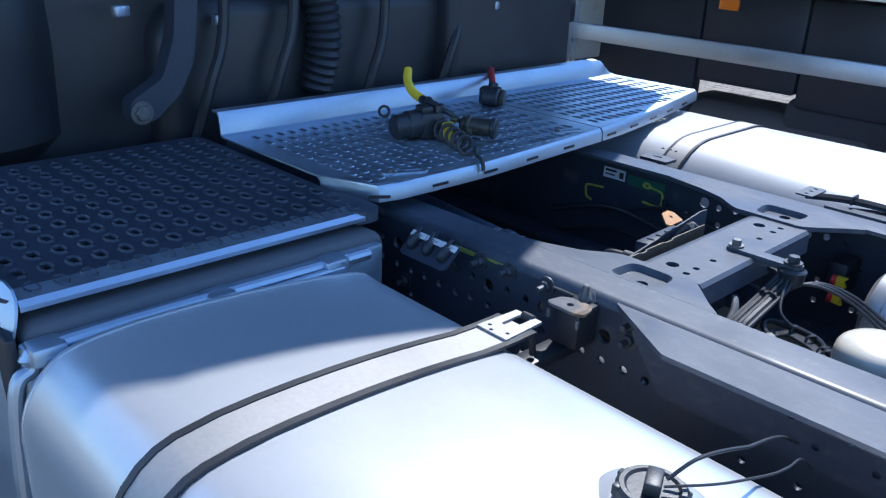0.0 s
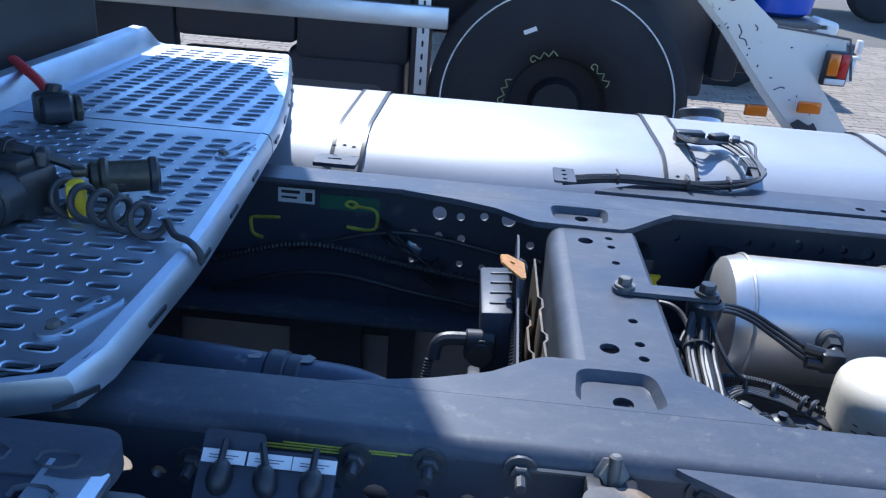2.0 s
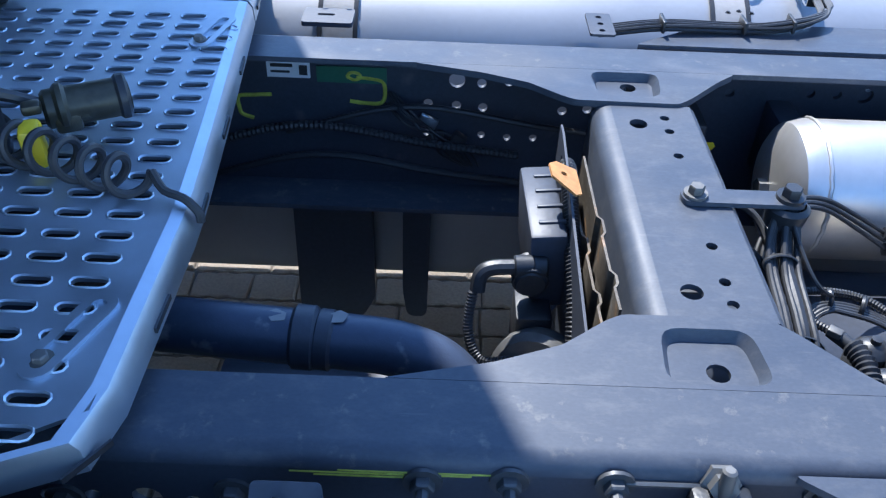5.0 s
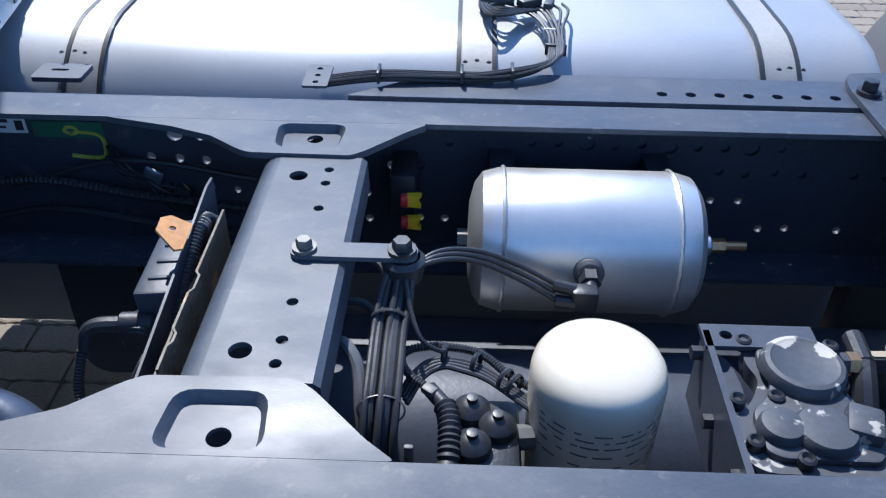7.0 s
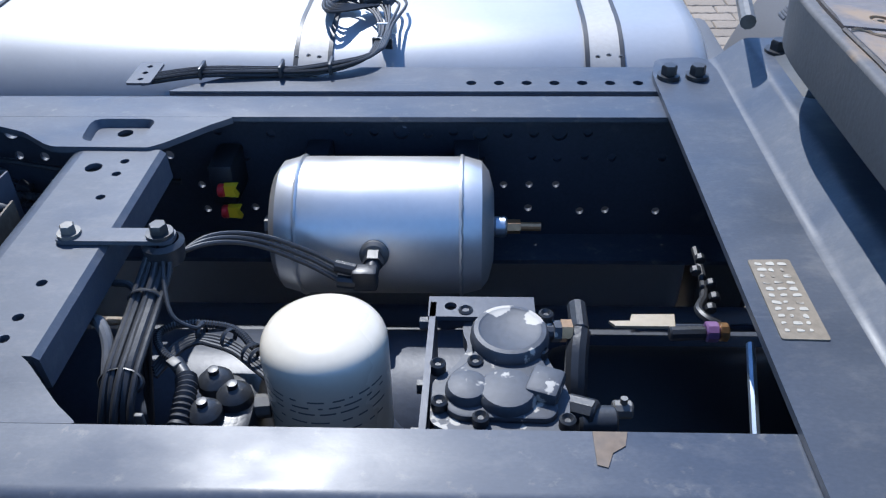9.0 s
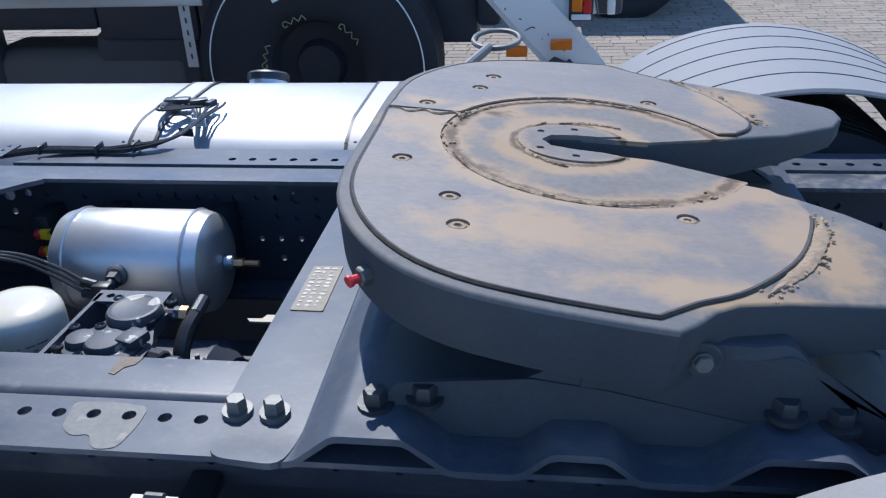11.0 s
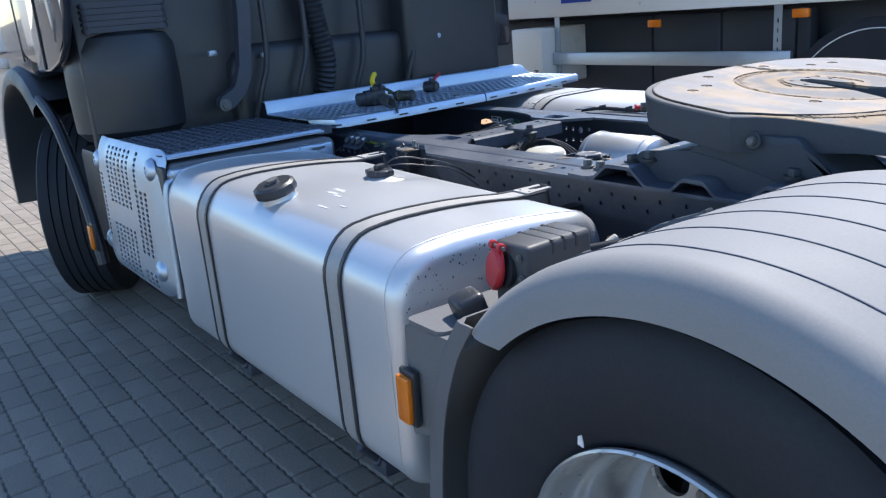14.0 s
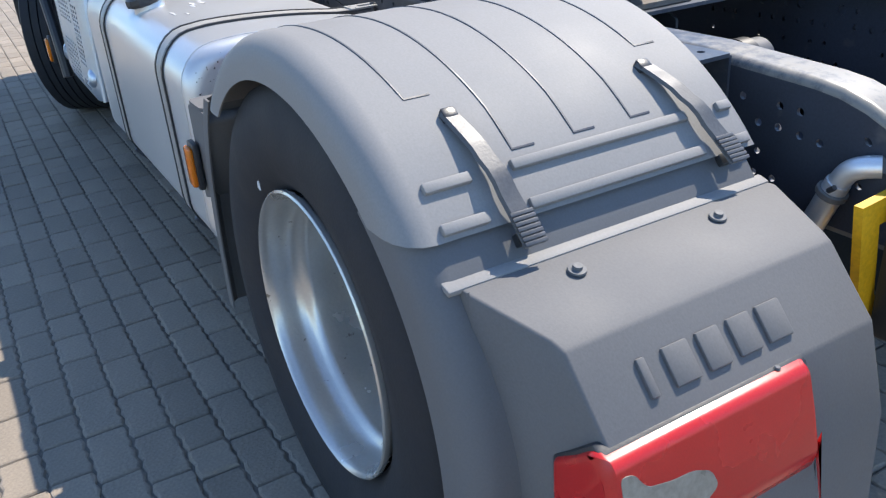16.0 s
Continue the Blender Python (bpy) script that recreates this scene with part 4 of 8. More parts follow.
for x in (-1.285, -0.60, -0.075):
    band = part("tank_strap", ring_band(far_line(0.002), 0.058, 0.002, x), STRAP, far_tank, "flat steel strap with dark rubber edges")
    for s in (-1, 1):
        part("rubber_edge", ring_band(far_line(0.001), 0.008, 0.004, x + s * 0.031), BLACK, band)
    for dx, y in ((-0.02, 0.545), (0.0, 0.552), (0.02, 0.545)):
        part("rivet", bolt((x + dx, y, 0.9335), 0.003, 0.003), BLACK, band)
    if x < -1.0:
        part("strap_bracket", plate(rounded([(x - 0.05, 0.478), (x + 0.034, 0.478), (x + 0.034, 0.535), (x - 0.05, 0.535)], 0.006), [slot(x - 0.012, 0.51, 0.03, 0.008, 0, 3)], 0.008, Matrix.Translation((0, 0, 0.918))), DARK, band, "dark strap bracket")
neck = lathe([(0.075, 0), (0.065, 0.015), (0.055, 0.03), (0.057, 0.035), (0.055, 0.04), (0.057, 0.045), (0.055, 0.05), (0.055, 0.058), (0, 0.058)], 28)
part("filler_neck", moved(neck, pose(-0.455, 1.085, 0.865, -25, 0, 0)), ALU, far_tank)
cap = lathe([(0.05, 0.0), (0.061, 0.003), (0.061, 0.02), (0.054, 0.026), (0.0, 0.028)], 26)
part("filler_cap", moved(cap, pose(-0.455, 1.109, 0.917, -25, 0, 0)), BLACK, far_tank, "dark grey filler cap")

# ---- loom on the far tank ----
loom = thing("wiring_loom", (-0.55, 0.52, 0.95), "bundle of black corrugated cables clipped along the frame", "cable bundle")
rng = random.Random(17)
for k in range(8):
    dy, dz = 0.0075 * (k % 4), 0.006 * (k // 4)
    j = [rng.uniform(-0.004, 0.004) for _ in range(12)]
    part("cable", tube([(-0.80, 0.43 + dy, 0.955 + dz), (-0.70, 0.437 + dy + j[0], 0.966 + dz), (-0.58, 0.443 + dy + j[1], 0.964 + dz), (-0.50, 0.448 + dy + j[2], 0.968 + dz + j[3]), (-0.44 + 0.003 * k, 0.485 + dy, 0.973 + dz), (-0.425 + 0.003 * k, 0.55 + j[4], 0.976 + dz), (-0.425 + 0.004 * k + j[5], 0.62, 0.978 + dz), (-0.45 + 0.009 * k + j[6] * 2, 0.70 + j[7] * 3, 0.98 + dz + abs(j[8])), (-0.50 + 0.016 * k, 0.735 + 0.006 * (k % 3) + j[9] * 2, 0.985)], 0.0029, 6), HOSE, loom)
for k in range(4):
    part("pigtail", tube([(-0.47 + 0.012 * k, 0.715, 0.985), (-0.50 - 0.006 * k, 0.69 - 0.012 * k, 0.995), (-0.525 - 0.004 * k, 0.71 + 0.01 * k, 0.99), (-0.50, 0.745 + 0.008 * k, 0.988)], 0.0035, 6), HOSE, loom)
part("connector", moved(box(-0.032, 0.032, -0.014, 0.014, -0.013, 0.013, 0.004), pose(-0.51, 0.745, 0.985, 0, 0, 8)), BLACK, loom, "black multi-pin plug")
part("connector", moved(box(-0.022, 0.022, -0.012, 0.012, -0.011, 0.011, 0.004), pose(-0.45, 0.735, 0.988, 0, 0, 30)), BLACK, loom)
part("connector", moved(box(-0.016, 0.016, -0.008, 0.008, -0.008, 0.008, 0.003), pose(-0.415, 0.725, 0.99, 0, 0, 75)), DARK, loom)
for x, y, a in ((-0.70, 0.447, 0), (-0.57, 0.453, 0), (-0.49, 0.465, 0), (-0.414, 0.56, 80), (-0.412, 0.63, 85)):
    part("cable_tie", moved(box(-0.0025, 0.0025, -0.018, 0.018, -0.007, 0.0125, 0.001), pose(x, y, 0.97, 0, 0, a)), PAPER if y > 0.6 else BLACK, loom)
for ob in loom.children:
    ob.data.transform(Matrix.Translation((-0.055, -0.004, -0.018)))
part("clip_plate", plate(rounded([(-0.872, 0.405), (-0.832, 0.405), (-0.832, 0.485), (-0.872, 0.485)], 0.005), [circle(-0.852, y, 0.005, 8) for y in (0.42, 0.445, 0.47)], 0.004, Matrix.Translation((0, 0, 0.949))), DARK, loom, "dark clip plate with holes")

# ---- air tank and the parts between the rails ----
air = thing("air_tank", (-0.44, 0.20, 0.80), "brushed aluminium air reservoir with welded ends", "air tank")
shell = lathe([(0, -0.167), (0.055, -0.165), (0.082, -0.158), (0.097, -0.147), (0.1035, -0.124), (0.1035, 0.124), (0.097, 0.147), (0.082, 0.158), (0.055, 0.165), (0, 0.167)], 48)
AIR = pose(-0.444, 0.22, 0.802, 0, 90, 0)
shell = part("tank_shell", moved(shell, AIR), AIRTANK, air)
for x in (-0.118, 0.118):
    weld = tube([AIR @ Vector((0.104 * math.cos(a), 0.104 * math.sin(a), x + 0.0008 * math.sin(31 * a))) for a in (2 * math.pi * k / 60 for k in range(61))], 0.0032, 6, smooth=False)
    part("weld_seam", weld, AIRTANK, shell)
part("end_fitting", rod((-0.278, 0.22, 0.80), (-0.258, 0.22, 0.80), 0.016, 12, 0.003), GALV, air, "bluish zinc boss")
b = rod((-0.26, 0.22, 0.80), (-0.238, 0.22, 0.80), 0.011, 6)
rod((-0.24, 0.22, 0.80), (-0.207, 0.22, 0.80), 0.007, 10, bm=b)
part("drain_valve", b, BRASS, air, "copper coloured drain valve")
part("end_plug", rod((-0.625, 0.22, 0.80), (-0.603, 0.22, 0.80), 0.015, 6), STEEL, air)
for x in (-0.56, -0.32):
    part("tank_bracket", box(x - 0.02, x + 0.02, 0.29, 0.385, 0.74, 0.86, 0.004), DARK, air)
boss = lathe([(0.026, -0.01), (0.026, 0.006), (0.02, 0.010), (0.0, 0.010)], 20)
part("port_boss", moved(boss, pose(-0.448, 0.119, 0.822, 75, 0, 0) @ Matrix.Diagonal((0.8, 0.8, 1, 1))), STEEL, air, "steel port ring")
b = rod((-0.448, 0.112, 0.822), (-0.448, 0.095, 0.82), 0.015, 6)
rod((-0.448, 0.098, 0.82), (-0.45, 0.078, 0.815), 0.011, 12, 0.002, b)
part("port_fitting", b, BLACK, air)
b = box(-0.475, -0.44, 0.065, 0.09, 0.795, 0.828, 0.005)
rod((-0.47, 0.08, 0.822), (-0.498, 0.085, 0.826), 0.009, 10, bm=b)
rod((-0.47, 0.072, 0.806), (-0.495, 0.074, 0.808), 0.009, 10, bm=b)
part("hose_coupling", b, BLACK, air)
for k in range(3):
    part("air_hose", tube([(-0.495, 0.086 - 0.006 * k, 0.826 - 0.008 * k), (-0.54, 0.09 - 0.007 * k, 0.85 - 0.006 * k), (-0.60, 0.075 - 0.006 * k, 0.885 - 0.004 * k), (-0.655, 0.045 - 0.008 * k, 0.90), (-0.69 - 0.006 * k, -0.005, 0.885), (-0.705 - 0.008 * k, -0.06, 0.84), (-0.71, -0.12, 0.72)], 0.0032), HOSE, air)

filt = thing("oil_filter", (-0.474, -0.137, 0.70), "cream white spin-on filter canister with printed band", "filter")
can = lathe([(0, 0.2035), (0.030, 0.2025), (0.046, 0.2000), (0.057, 0.1965), (0.0645, 0.1910), (0.069, 0.1835), (0.0708, 0.175), (0.0712, 0.165), (0.071, 0.13), (0.0705, 0.0), (0.07, -0.01), (0, -0.01)], 44)
can = part("canister", moved(can, pose(-0.474, -0.137, 0.715)), CREAM, filt)
rng = random.Random(21)
for z in (0.866, 0.857, 0.848, 0.835, 0.819):
    a = -2.6
    while a < -0.4:
        w = rng.uniform(0.06, 0.30)
        own = bmesh.new()
        for k in range(4):
            aa, bb = a + w * k / 4, a + w * (k + 1) / 4
            own.faces.new([own.verts.new((-0.474 + 0.0712 * math.cos(q), -0.137 + 0.0712 * math.sin(q), zz)) for q, zz in ((aa, z), (bb, z), (bb, z + 0.0024), (aa, z + 0.0024))])
        part("print_line", own, GREYD, can)
        a += w + rng.uniform(0.03, 0.22)
part("filter_head", moved(lathe([(0.05, 0.66), (0.085, 0.665), (0.088, 0.70), (0.07, 0.728), (0, 0.728)], 24), pose(-0.474, -0.137, 0)), DARK, filt)

pump = thing("level_valve_unit", (-0.27, -0.18, 0.86), "dark cast valve unit with flaking paint and bolts", "valve unit")
outline = [(-0.352, -0.258), (-0.335, -0.268), (-0.225, -0.270), (-0.214, -0.258), (-0.212, -0.212), (-0.222, -0.188), (-0.231, -0.165), (-0.226, -0.118), (-0.232, -0.098), (-0.300, -0.092), (-0.318, -0.098), (-0.322, -0.125), (-0.313, -0.15), (-0.330, -0.182), (-0.352, -0.20)]
body = part("housing", plate(rounded(outline, 0.012), [], 0.02, Matrix.Translation((0, 0, 0.896))), PEEL, pump)
ridge = [(-0.27 + (x + 0.27) * 0.80, -0.185 + (y + 0.185) * 0.86) for x, y in outline]
ridge = plate(rounded(ridge, 0.012), [], 0.009, Matrix.Translation((0, 0, 0.9035)))
bmesh.ops.bevel(ridge, geom=[e for e in ridge.edges if e.calc_face_angle(0) > 1.2], offset=0.003, segments=2, profile=0.5, affect="EDGES")
part("raised_cover", ridge, PEEL, pump, "cast cover with chipped slate paint")
dome = lathe([(0.043, 0), (0.042, 0.008), (0.039, 0.0125), (0.034, 0.0135), (0.031, 0.0120), (0.0, 0.0128)], 36)
part("round_cover", moved(dome, pose(-0.270, -0.142, 0.9035)), PEELED, pump, "round cover with raised lettering worn away")
for x, y, r in ((-0.315, -0.222, 0.023), (-0.275, -0.226, 0.031)):
    part("lobe", moved(lathe([(r, 0), (r * 0.97, 0.007), (r * 0.86, 0.0115), (r * 0.6, 0.013), (0, 0.0135)], 24), pose(x, y, 0.902)), PEEL, pump)
part("cover_block", moved(box(-0.017, 0.017, -0.02, 0.02, 0, 0.018, 0.005), pose(-0.237, -0.218, 0.900, 0, 0, -20)), PEEL, pump)
for x, y in ((-0.318, -0.099), (-0.228, -0.104), (-0.238, -0.162), (-0.346, -0.185), (-0.343, -0.238), (-0.302, -0.258), (-0.218, -0.26), (-0.307, -0.18)):
    b = moved(lathe([(0.0085, -0.002), (0.0085, 0.01), (0.006, 0.012), (0.003, 0.008), (0, 0.008)], 12), pose(x, y, 0.896))
    part("cap_screw", b, BLACK, pump)
b = plate([(-0.362, -0.285), (-0.355, -0.285), (-0.351, -0.085), (-0.358, -0.085)], [], 0.10, Matrix.Translation((0, 0, 0.905)))
part("side_bracket", b, DARK, pump)
part("top_bracket", plate([(-0.36, -0.075), (-0.24, -0.075), (-0.24, -0.11), (-0.36, -0.11)], [circle(-0.335, -0.092, 0.007, 10)], 0.006, Matrix.Translation((0, 0, 0.905))), DARK, pump)
b = rod((-0.245, -0.118, 0.892), (-0.21, -0.114, 0.889), 0.009, 10, 0.002)
rod((-0.222, -0.116, 0.890), (-0.212, -0.114, 0.888), 0.0125, 6, bm=b)
part("union", b, PEEL, pump, "brass union with flaked paint")
part("union_nut", rod((-0.212, -0.114, 0.889), (-0.20, -0.113, 0.888), 0.013, 6), BRASS, pump)
part("tee", rod((-0.19, -0.113, 0.886), (-0.19, -0.07, 0.892), 0.011, 10, 0.003), BLACK, pump)
part("hose_tail", tube([(-0.19, -0.11, 0.885), (-0.195, -0.14, 0.872), (-0.197, -0.17, 0.84), (-0.197, -0.19, 0.76)], 0.013, 10), BLACK, pump)
part("sender", rod((-0.205, -0.236, 0.875), (-0.165, -0.232, 0.872), 0.017, 12, 0.003), BLACK, pump)
b = rod((-0.163, -0.204, 0.86), (-0.142, -0.204, 0.86), 0.010, 10, 0.002)
rod((-0.152, -0.204, 0.866), (-0.152, -0.203, 0.876), 0.004, 8, bm=b)
part("zinc_valve", b, STEEL, pump, "small zinc valve")
part("plug", rod((-0.215, -0.22, 0.88), (-0.185, -0.235, 0.885), 0.015, 10, 0.003), BLACK, pump)
for y, z in ((-0.265, 0.885), (-0.10, 0.885), (-0.175, 0.86)):
    part("bolt", rod((-0.37, y, z), (-0.352, y, z), 0.008, 6), BLACK, pump)

relay = thing("relay_valve", (-0.53, -0.22, 0.80), "black relay valve with three round caps", "valve")
part("valve_body", box(-0.622, -0.552, -0.225, -0.118, 0.69, 0.826, 0.01), BLACK, relay)
for x, y in ((-0.604, -0.143), (-0.577, -0.165), (-0.604, -0.192)):
    part("cap", moved(lathe([(0.021, 0), (0.02, 0.01), (0.013, 0.018), (0.006, 0.02), (0.006, 0.026), (0, 0.027)], 20), pose(x, y, 0.826)), BLACK, relay, "domed cap with star socket")
part("outlet", rod((-0.555, -0.165, 0.815), (-0.538, -0.163, 0.815), 0.014, 8), STEEL, relay)

# flat bar on the crossmember with its hose clamp
bar = thing("flat_bar", (-0.75, -0.008, 0.94), "flat steel bar bolted on the crossmember holding hoses", "bracket")
part("bar", plate(rounded([(-0.814, -0.022), (-0.669, -0.022), (-0.669, 0.006), (-0.814, 0.006)], 0.012), [], 0.006, Matrix.Translation((0, 0, 0.942))), FRAME, bar)
part("bolt", bolt((-0.798, -0.008, 0.942), 0.0095, 0.014, 1.5), STEEL, bar)
part("bolt", bolt((-0.687, -0.008, 0.942), 0.0115, 0.016, 1.45), BLACK, bar)
part("clamp_block", moved(lathe([(0.022, -0.03), (0.026, -0.005), (0.02, 0)], 18), pose(-0.686, -0.008, 0.936)), BLACK, bar)

bundle = thing("hose_bundle", (-0.70, -0.15, 0.80), "bundle of black air hoses tied together beside the crossmember", "hoses")
for dx, dy, r in ((-0.010, 0.0, 0.0050), (0.006, 0.004, 0.0085), (0.0, -0.012, 0.0045), (-0.016, -0.006, 0.0042), (0.017, -0.006, 0.0042)):
    part("hose", tube([(-0.688 + dx * 0.6, -0.012, 0.932), (-0.693 + dx, -0.03 + dy, 0.905), (-0.698 + dx, -0.07 + dy, 0.885), (-0.699 + dx, -0.125 + dy, 0.872), (-0.700 + dx, -0.165 + dy, 0.858), (-0.702 + dx, -0.195 + dy, 0.825), (-0.706 + dx * 1.4, -0.215 + dy, 0.76), (-0.712 + dx * 2.2, -0.225, 0.62)], r, 10), HOSE, bundle)
for y, z, tilt, wide in ((-0.062, 0.888, 70, 0.021), (-0.168, 0.856, 42, 0.026)):
    part("cable_tie", moved(lathe([(wide - 0.002, -0.004), (wide, -0.003), (wide, 0.003), (wide - 0.002, 0.004)], 18), pose(-0.699, y - 0.002, z, tilt, 0, 0) @ Matrix.Diagonal((1, 0.62, 1, 1))), BLACK, bundle)
part("hose", tube([(-0.757, -0.085, 0.872), (-0.742, -0.10, 0.880), (-0.727, -0.125, 0.868), (-0.722, -0.165, 0.835), (-0.722, -0.215, 0.74), (-0.722, -0.225, 0.62)], 0.0072, 10), GREYD, bundle)
part("hose", tube([(-0.75, 0.04, 0.90), (-0.722, 0.022, 0.905), (-0.705, 0.0, 0.895), (-0.699, -0.04, 0.88)], 0.0045), HOSE, bundle)
part("hose", tube([(-0.752, -0.03, 0.885), (-0.728, -0.035, 0.885), (-0.712, -0.055, 0.875), (-0.706, -0.10, 0.86)], 0.0045), HOSE, bundle)
part("cable", tube([(-0.684, -0.02, 0.925), (-0.676, -0.055, 0.902), (-0.662, -0.085, 0.88), (-0.640, -0.085, 0.862), (-0.633, -0.072, 0.856)], 0.0028), HOSE, bundle)
coil = thing("sensor_cable", (-0.62, -0.12, 0.85), "corrugated sensor cable looped with taped wires", "cable")
part("sleeve", tube([(-0.650, -0.130, 0.848), (-0.668, -0.117, 0.85), (-0.681, -0.100, 0.852), (-0.683, -0.084, 0.853), (-0.672, -0.073, 0.853), (-0.652, -0.068, 0.853), (-0.634, -0.067, 0.852), (-0.605, -0.070, 0.85), (-0.585, -0.083, 0.85), (-0.566, -0.103, 0.848), (-0.535, -0.125, 0.845)], 0.0048, 8, 8, ribs=0.0035), HOSE, coil)
part("connector", rod((-0.652, -0.128, 0.849), (-0.633, -0.152, 0.846), 0.0085, 12, 0.002), BLACK, coil)
part("clip", moved(box(-0.008, 0.008, -0.006, 0.006, -0.004, 0.005, 0.002), pose(-0.650, -0.137, 0.853, 0, 0, -38)), STEEL, coil)
part("sleeve", tube([(-0.634, -0.150, 0.846), (-0.629, -0.165, 0.845), (-0.627, -0.19, 0.84), (-0.628, -0.22, 0.825), (-0.63, -0.24, 0.78), (-0.63, -0.24, 0.68)], 0.0115, 12, 8, ribs=0.0065), HOSE, coil)
for k in range(4):
    j = 0.005 * k
    part("wire", tube([(-0.682 + j * 0.5, -0.125 - j, 0.835), (-0.672 + j, -0.103, 0.84), (-0.652 + j, -0.085 - j * 0.6, 0.846), (-0.62, -0.082 - j, 0.846), (-0.59, -0.094 - j, 0.845), (-0.56, -0.118 - j, 0.842), (-0.53, -0.142 - j, 0.838)], 0.0032), HOSE, coil)
for x, y, a in ((-0.636, -0.076, -5), (-0.60, -0.088, -25), (-0.568, -0.112, -42), (-0.558, -0.120, -42)):
    part("cable_tie", moved(lathe([(0.0125, -0.003), (0.014, 0), (0.0125, 0.003)], 12), pose(x, y, 0.848, 0, 0, a) @ pose(0, 0, 0, 0, 90, 0)), BLACK, coil)
part("bright_clamp", moved(box(-0.005, 0.005, -0.003, 0.003, -0.014, 0.014, 0.002), pose(-0.668, -0.21, 0.835)), STEEL, coil)

# lines along the far web
ylamp = thing("solenoid_valve", (-0.66, 0.34, 0.86), "valve with two yellow and red caps on the frame web", "valve")
for z in (0.822, 0.782):
    part("cap", moved(plate([(-0.010, -0.009), (0.012, -0.011), (0.006, 0.0), (0.013, 0.010), (-0.010, 0.009)], [], 0.012), pose(-0.693, 0.280, z, 90, 0, 0)), YELLOW, ylamp, "yellow cap")
    part("base", rod((-0.712, 0.284, z), (-0.701, 0.284, z), 0.011, 12, 0.002), REDP, ylamp, "red base")
part("body", box(-0.73, -0.69, 0.30, 0.381, 0.78, 0.855, 0.006), BLACK, ylamp)
elb = thing("air_line", (-0.05, -0.05, 0.82), "air line with purple and tan fittings below the cross plate", "air line")
part("hose", tube([(0.012, 0.165, 0.80), (0.008, 0.10, 0.80), (-0.004, 0.045, 0.81), (-0.016, 0.016, 0.825), (-0.026, -0.008, 0.832), (-0.02, -0.026, 0.833), (-0.006, -0.034, 0.83)], 0.0055), HOSE, elb)
part("fitting", rod((-0.07, -0.05, 0.829), (-0.026, -0.048, 0.829), 0.009, 10, 0.002), BLACK, elb)
part("sleeve", rod((-0.026, -0.046, 0.829), (-0.010, -0.046, 0.829), 0.013, 10, 0.002), material("purple_ring", (0.16, 0.08, 0.19), 0.5), elb, "purple ring")
part("stub", rod((-0.010, -0.046, 0.829), (0.002, -0.046, 0.829), 0.012, 10, 0.002), BRASS, elb)
part("tan_plate", plate([(-0.141, -0.031), (-0.115, -0.030), (-0.111, -0.018), (-0.058, -0.017), (-0.061, -0.040), (-0.134, -0.040)], [], 0.004, Matrix.Translation((0, 0, 0.832))), material("tan_plastic", (0.36, 0.30, 0.21), 0.5), elb, "flat tan plastic tab")
part("support_arm", tube([(-0.06, -0.035, 0.825), (0.05, -0.03, 0.822), (0.12, -0.03, 0.82)], 0.005, 8), DARK, elb)
for y, dx in ((0.105, 0.006), (0.078, -0.006), (0.05, 0.008), (0.022, 0.006), (0.0, -0.004)):
    part("bead", rod((-0.004 + dx, y - 0.005, 0.826), (-0.004 + dx, y + 0.006, 0.829), 0.0075, 8, 0.002), BLACK, elb)
part("drain_pipe", tube([(0.02, -0.075, 0.835), (0.018, -0.085, 0.834), (0.012, -0.115, 0.83), (0.002, -0.19, 0.80)], 0.0055, 8), GALV, elb)

# control unit, rusty bracket and its hose before the crossmember
ecu = thing("control_unit", (-1.0, -0.01, 0.85), "grey control module on a rusty bracket with corrugated hose", "control unit")
part("module", moved(box(-0.022, 0.022, -0.074, 0.074, -0.055, 0.055, 0.005), pose(-0.966, 0.021, 0.852, 0, -4, 2)), DARK, ecu, "ribbed grey plastic housing")
for k in range(4):
    part("rib", moved(box(-0.008, 0.024, -0.0025, 0.0025, 0.0535, 0.0575, 0.001), pose(-0.966, 0.070 - 0.032 * k, 0.852, 0, -4, 2)), DARK, ecu)
part("rusty_tab", moved(plate([(-0.016, -0.012), (0.012, -0.036), (0.02, -0.03), (0.018, 0.018), (-0.008, 0.022), (-0.018, 0.012)], [circle(0, 0.0, 0.004, 10)], 0.003), pose(-0.951, 0.008, 0.954, 0, 20, 0)), RUST, ecu, "bare orange primed tab")
b = plate([(0.135, 0.945), (0.11, 0.947), (-0.205, 0.90), (-0.205, 0.78), (0.135, 0.78)], [circle(0.09, 0.92, 0.006, 10)], 0.003, Matrix(((0, 0, 1, -0.9395), (1, 0, 0, 0), (0, 1, 0, 0), (0, 0, 0, 1))))
bmesh.ops.recalc_face_normals(b, faces=b.faces[:])
part("bracket", b, DARK, ecu, "dark sheet steel bracket")
RUSTPLATE = material("scuffed_rusty_plate", (0.10, 0.082, 0.06), 0.6, 0.2, vary=0.3, scale=25, wear=(0.26, 0.15, 0.07), worn=0.2, wear_scale=22, soft_wear=0.08, dust=((0.36, 0.33, 0.28), 30, 0.35))
fold = [(-0.917, 0.085), (-0.916, -0.04), (-0.911, -0.047), (-0.911, -0.07), (-0.915, -0.077), (-0.914, -0.135), (-0.909, -0.142), (-0.909, -0.155), (-0.913, -0.162), (-0.912, -0.195)]
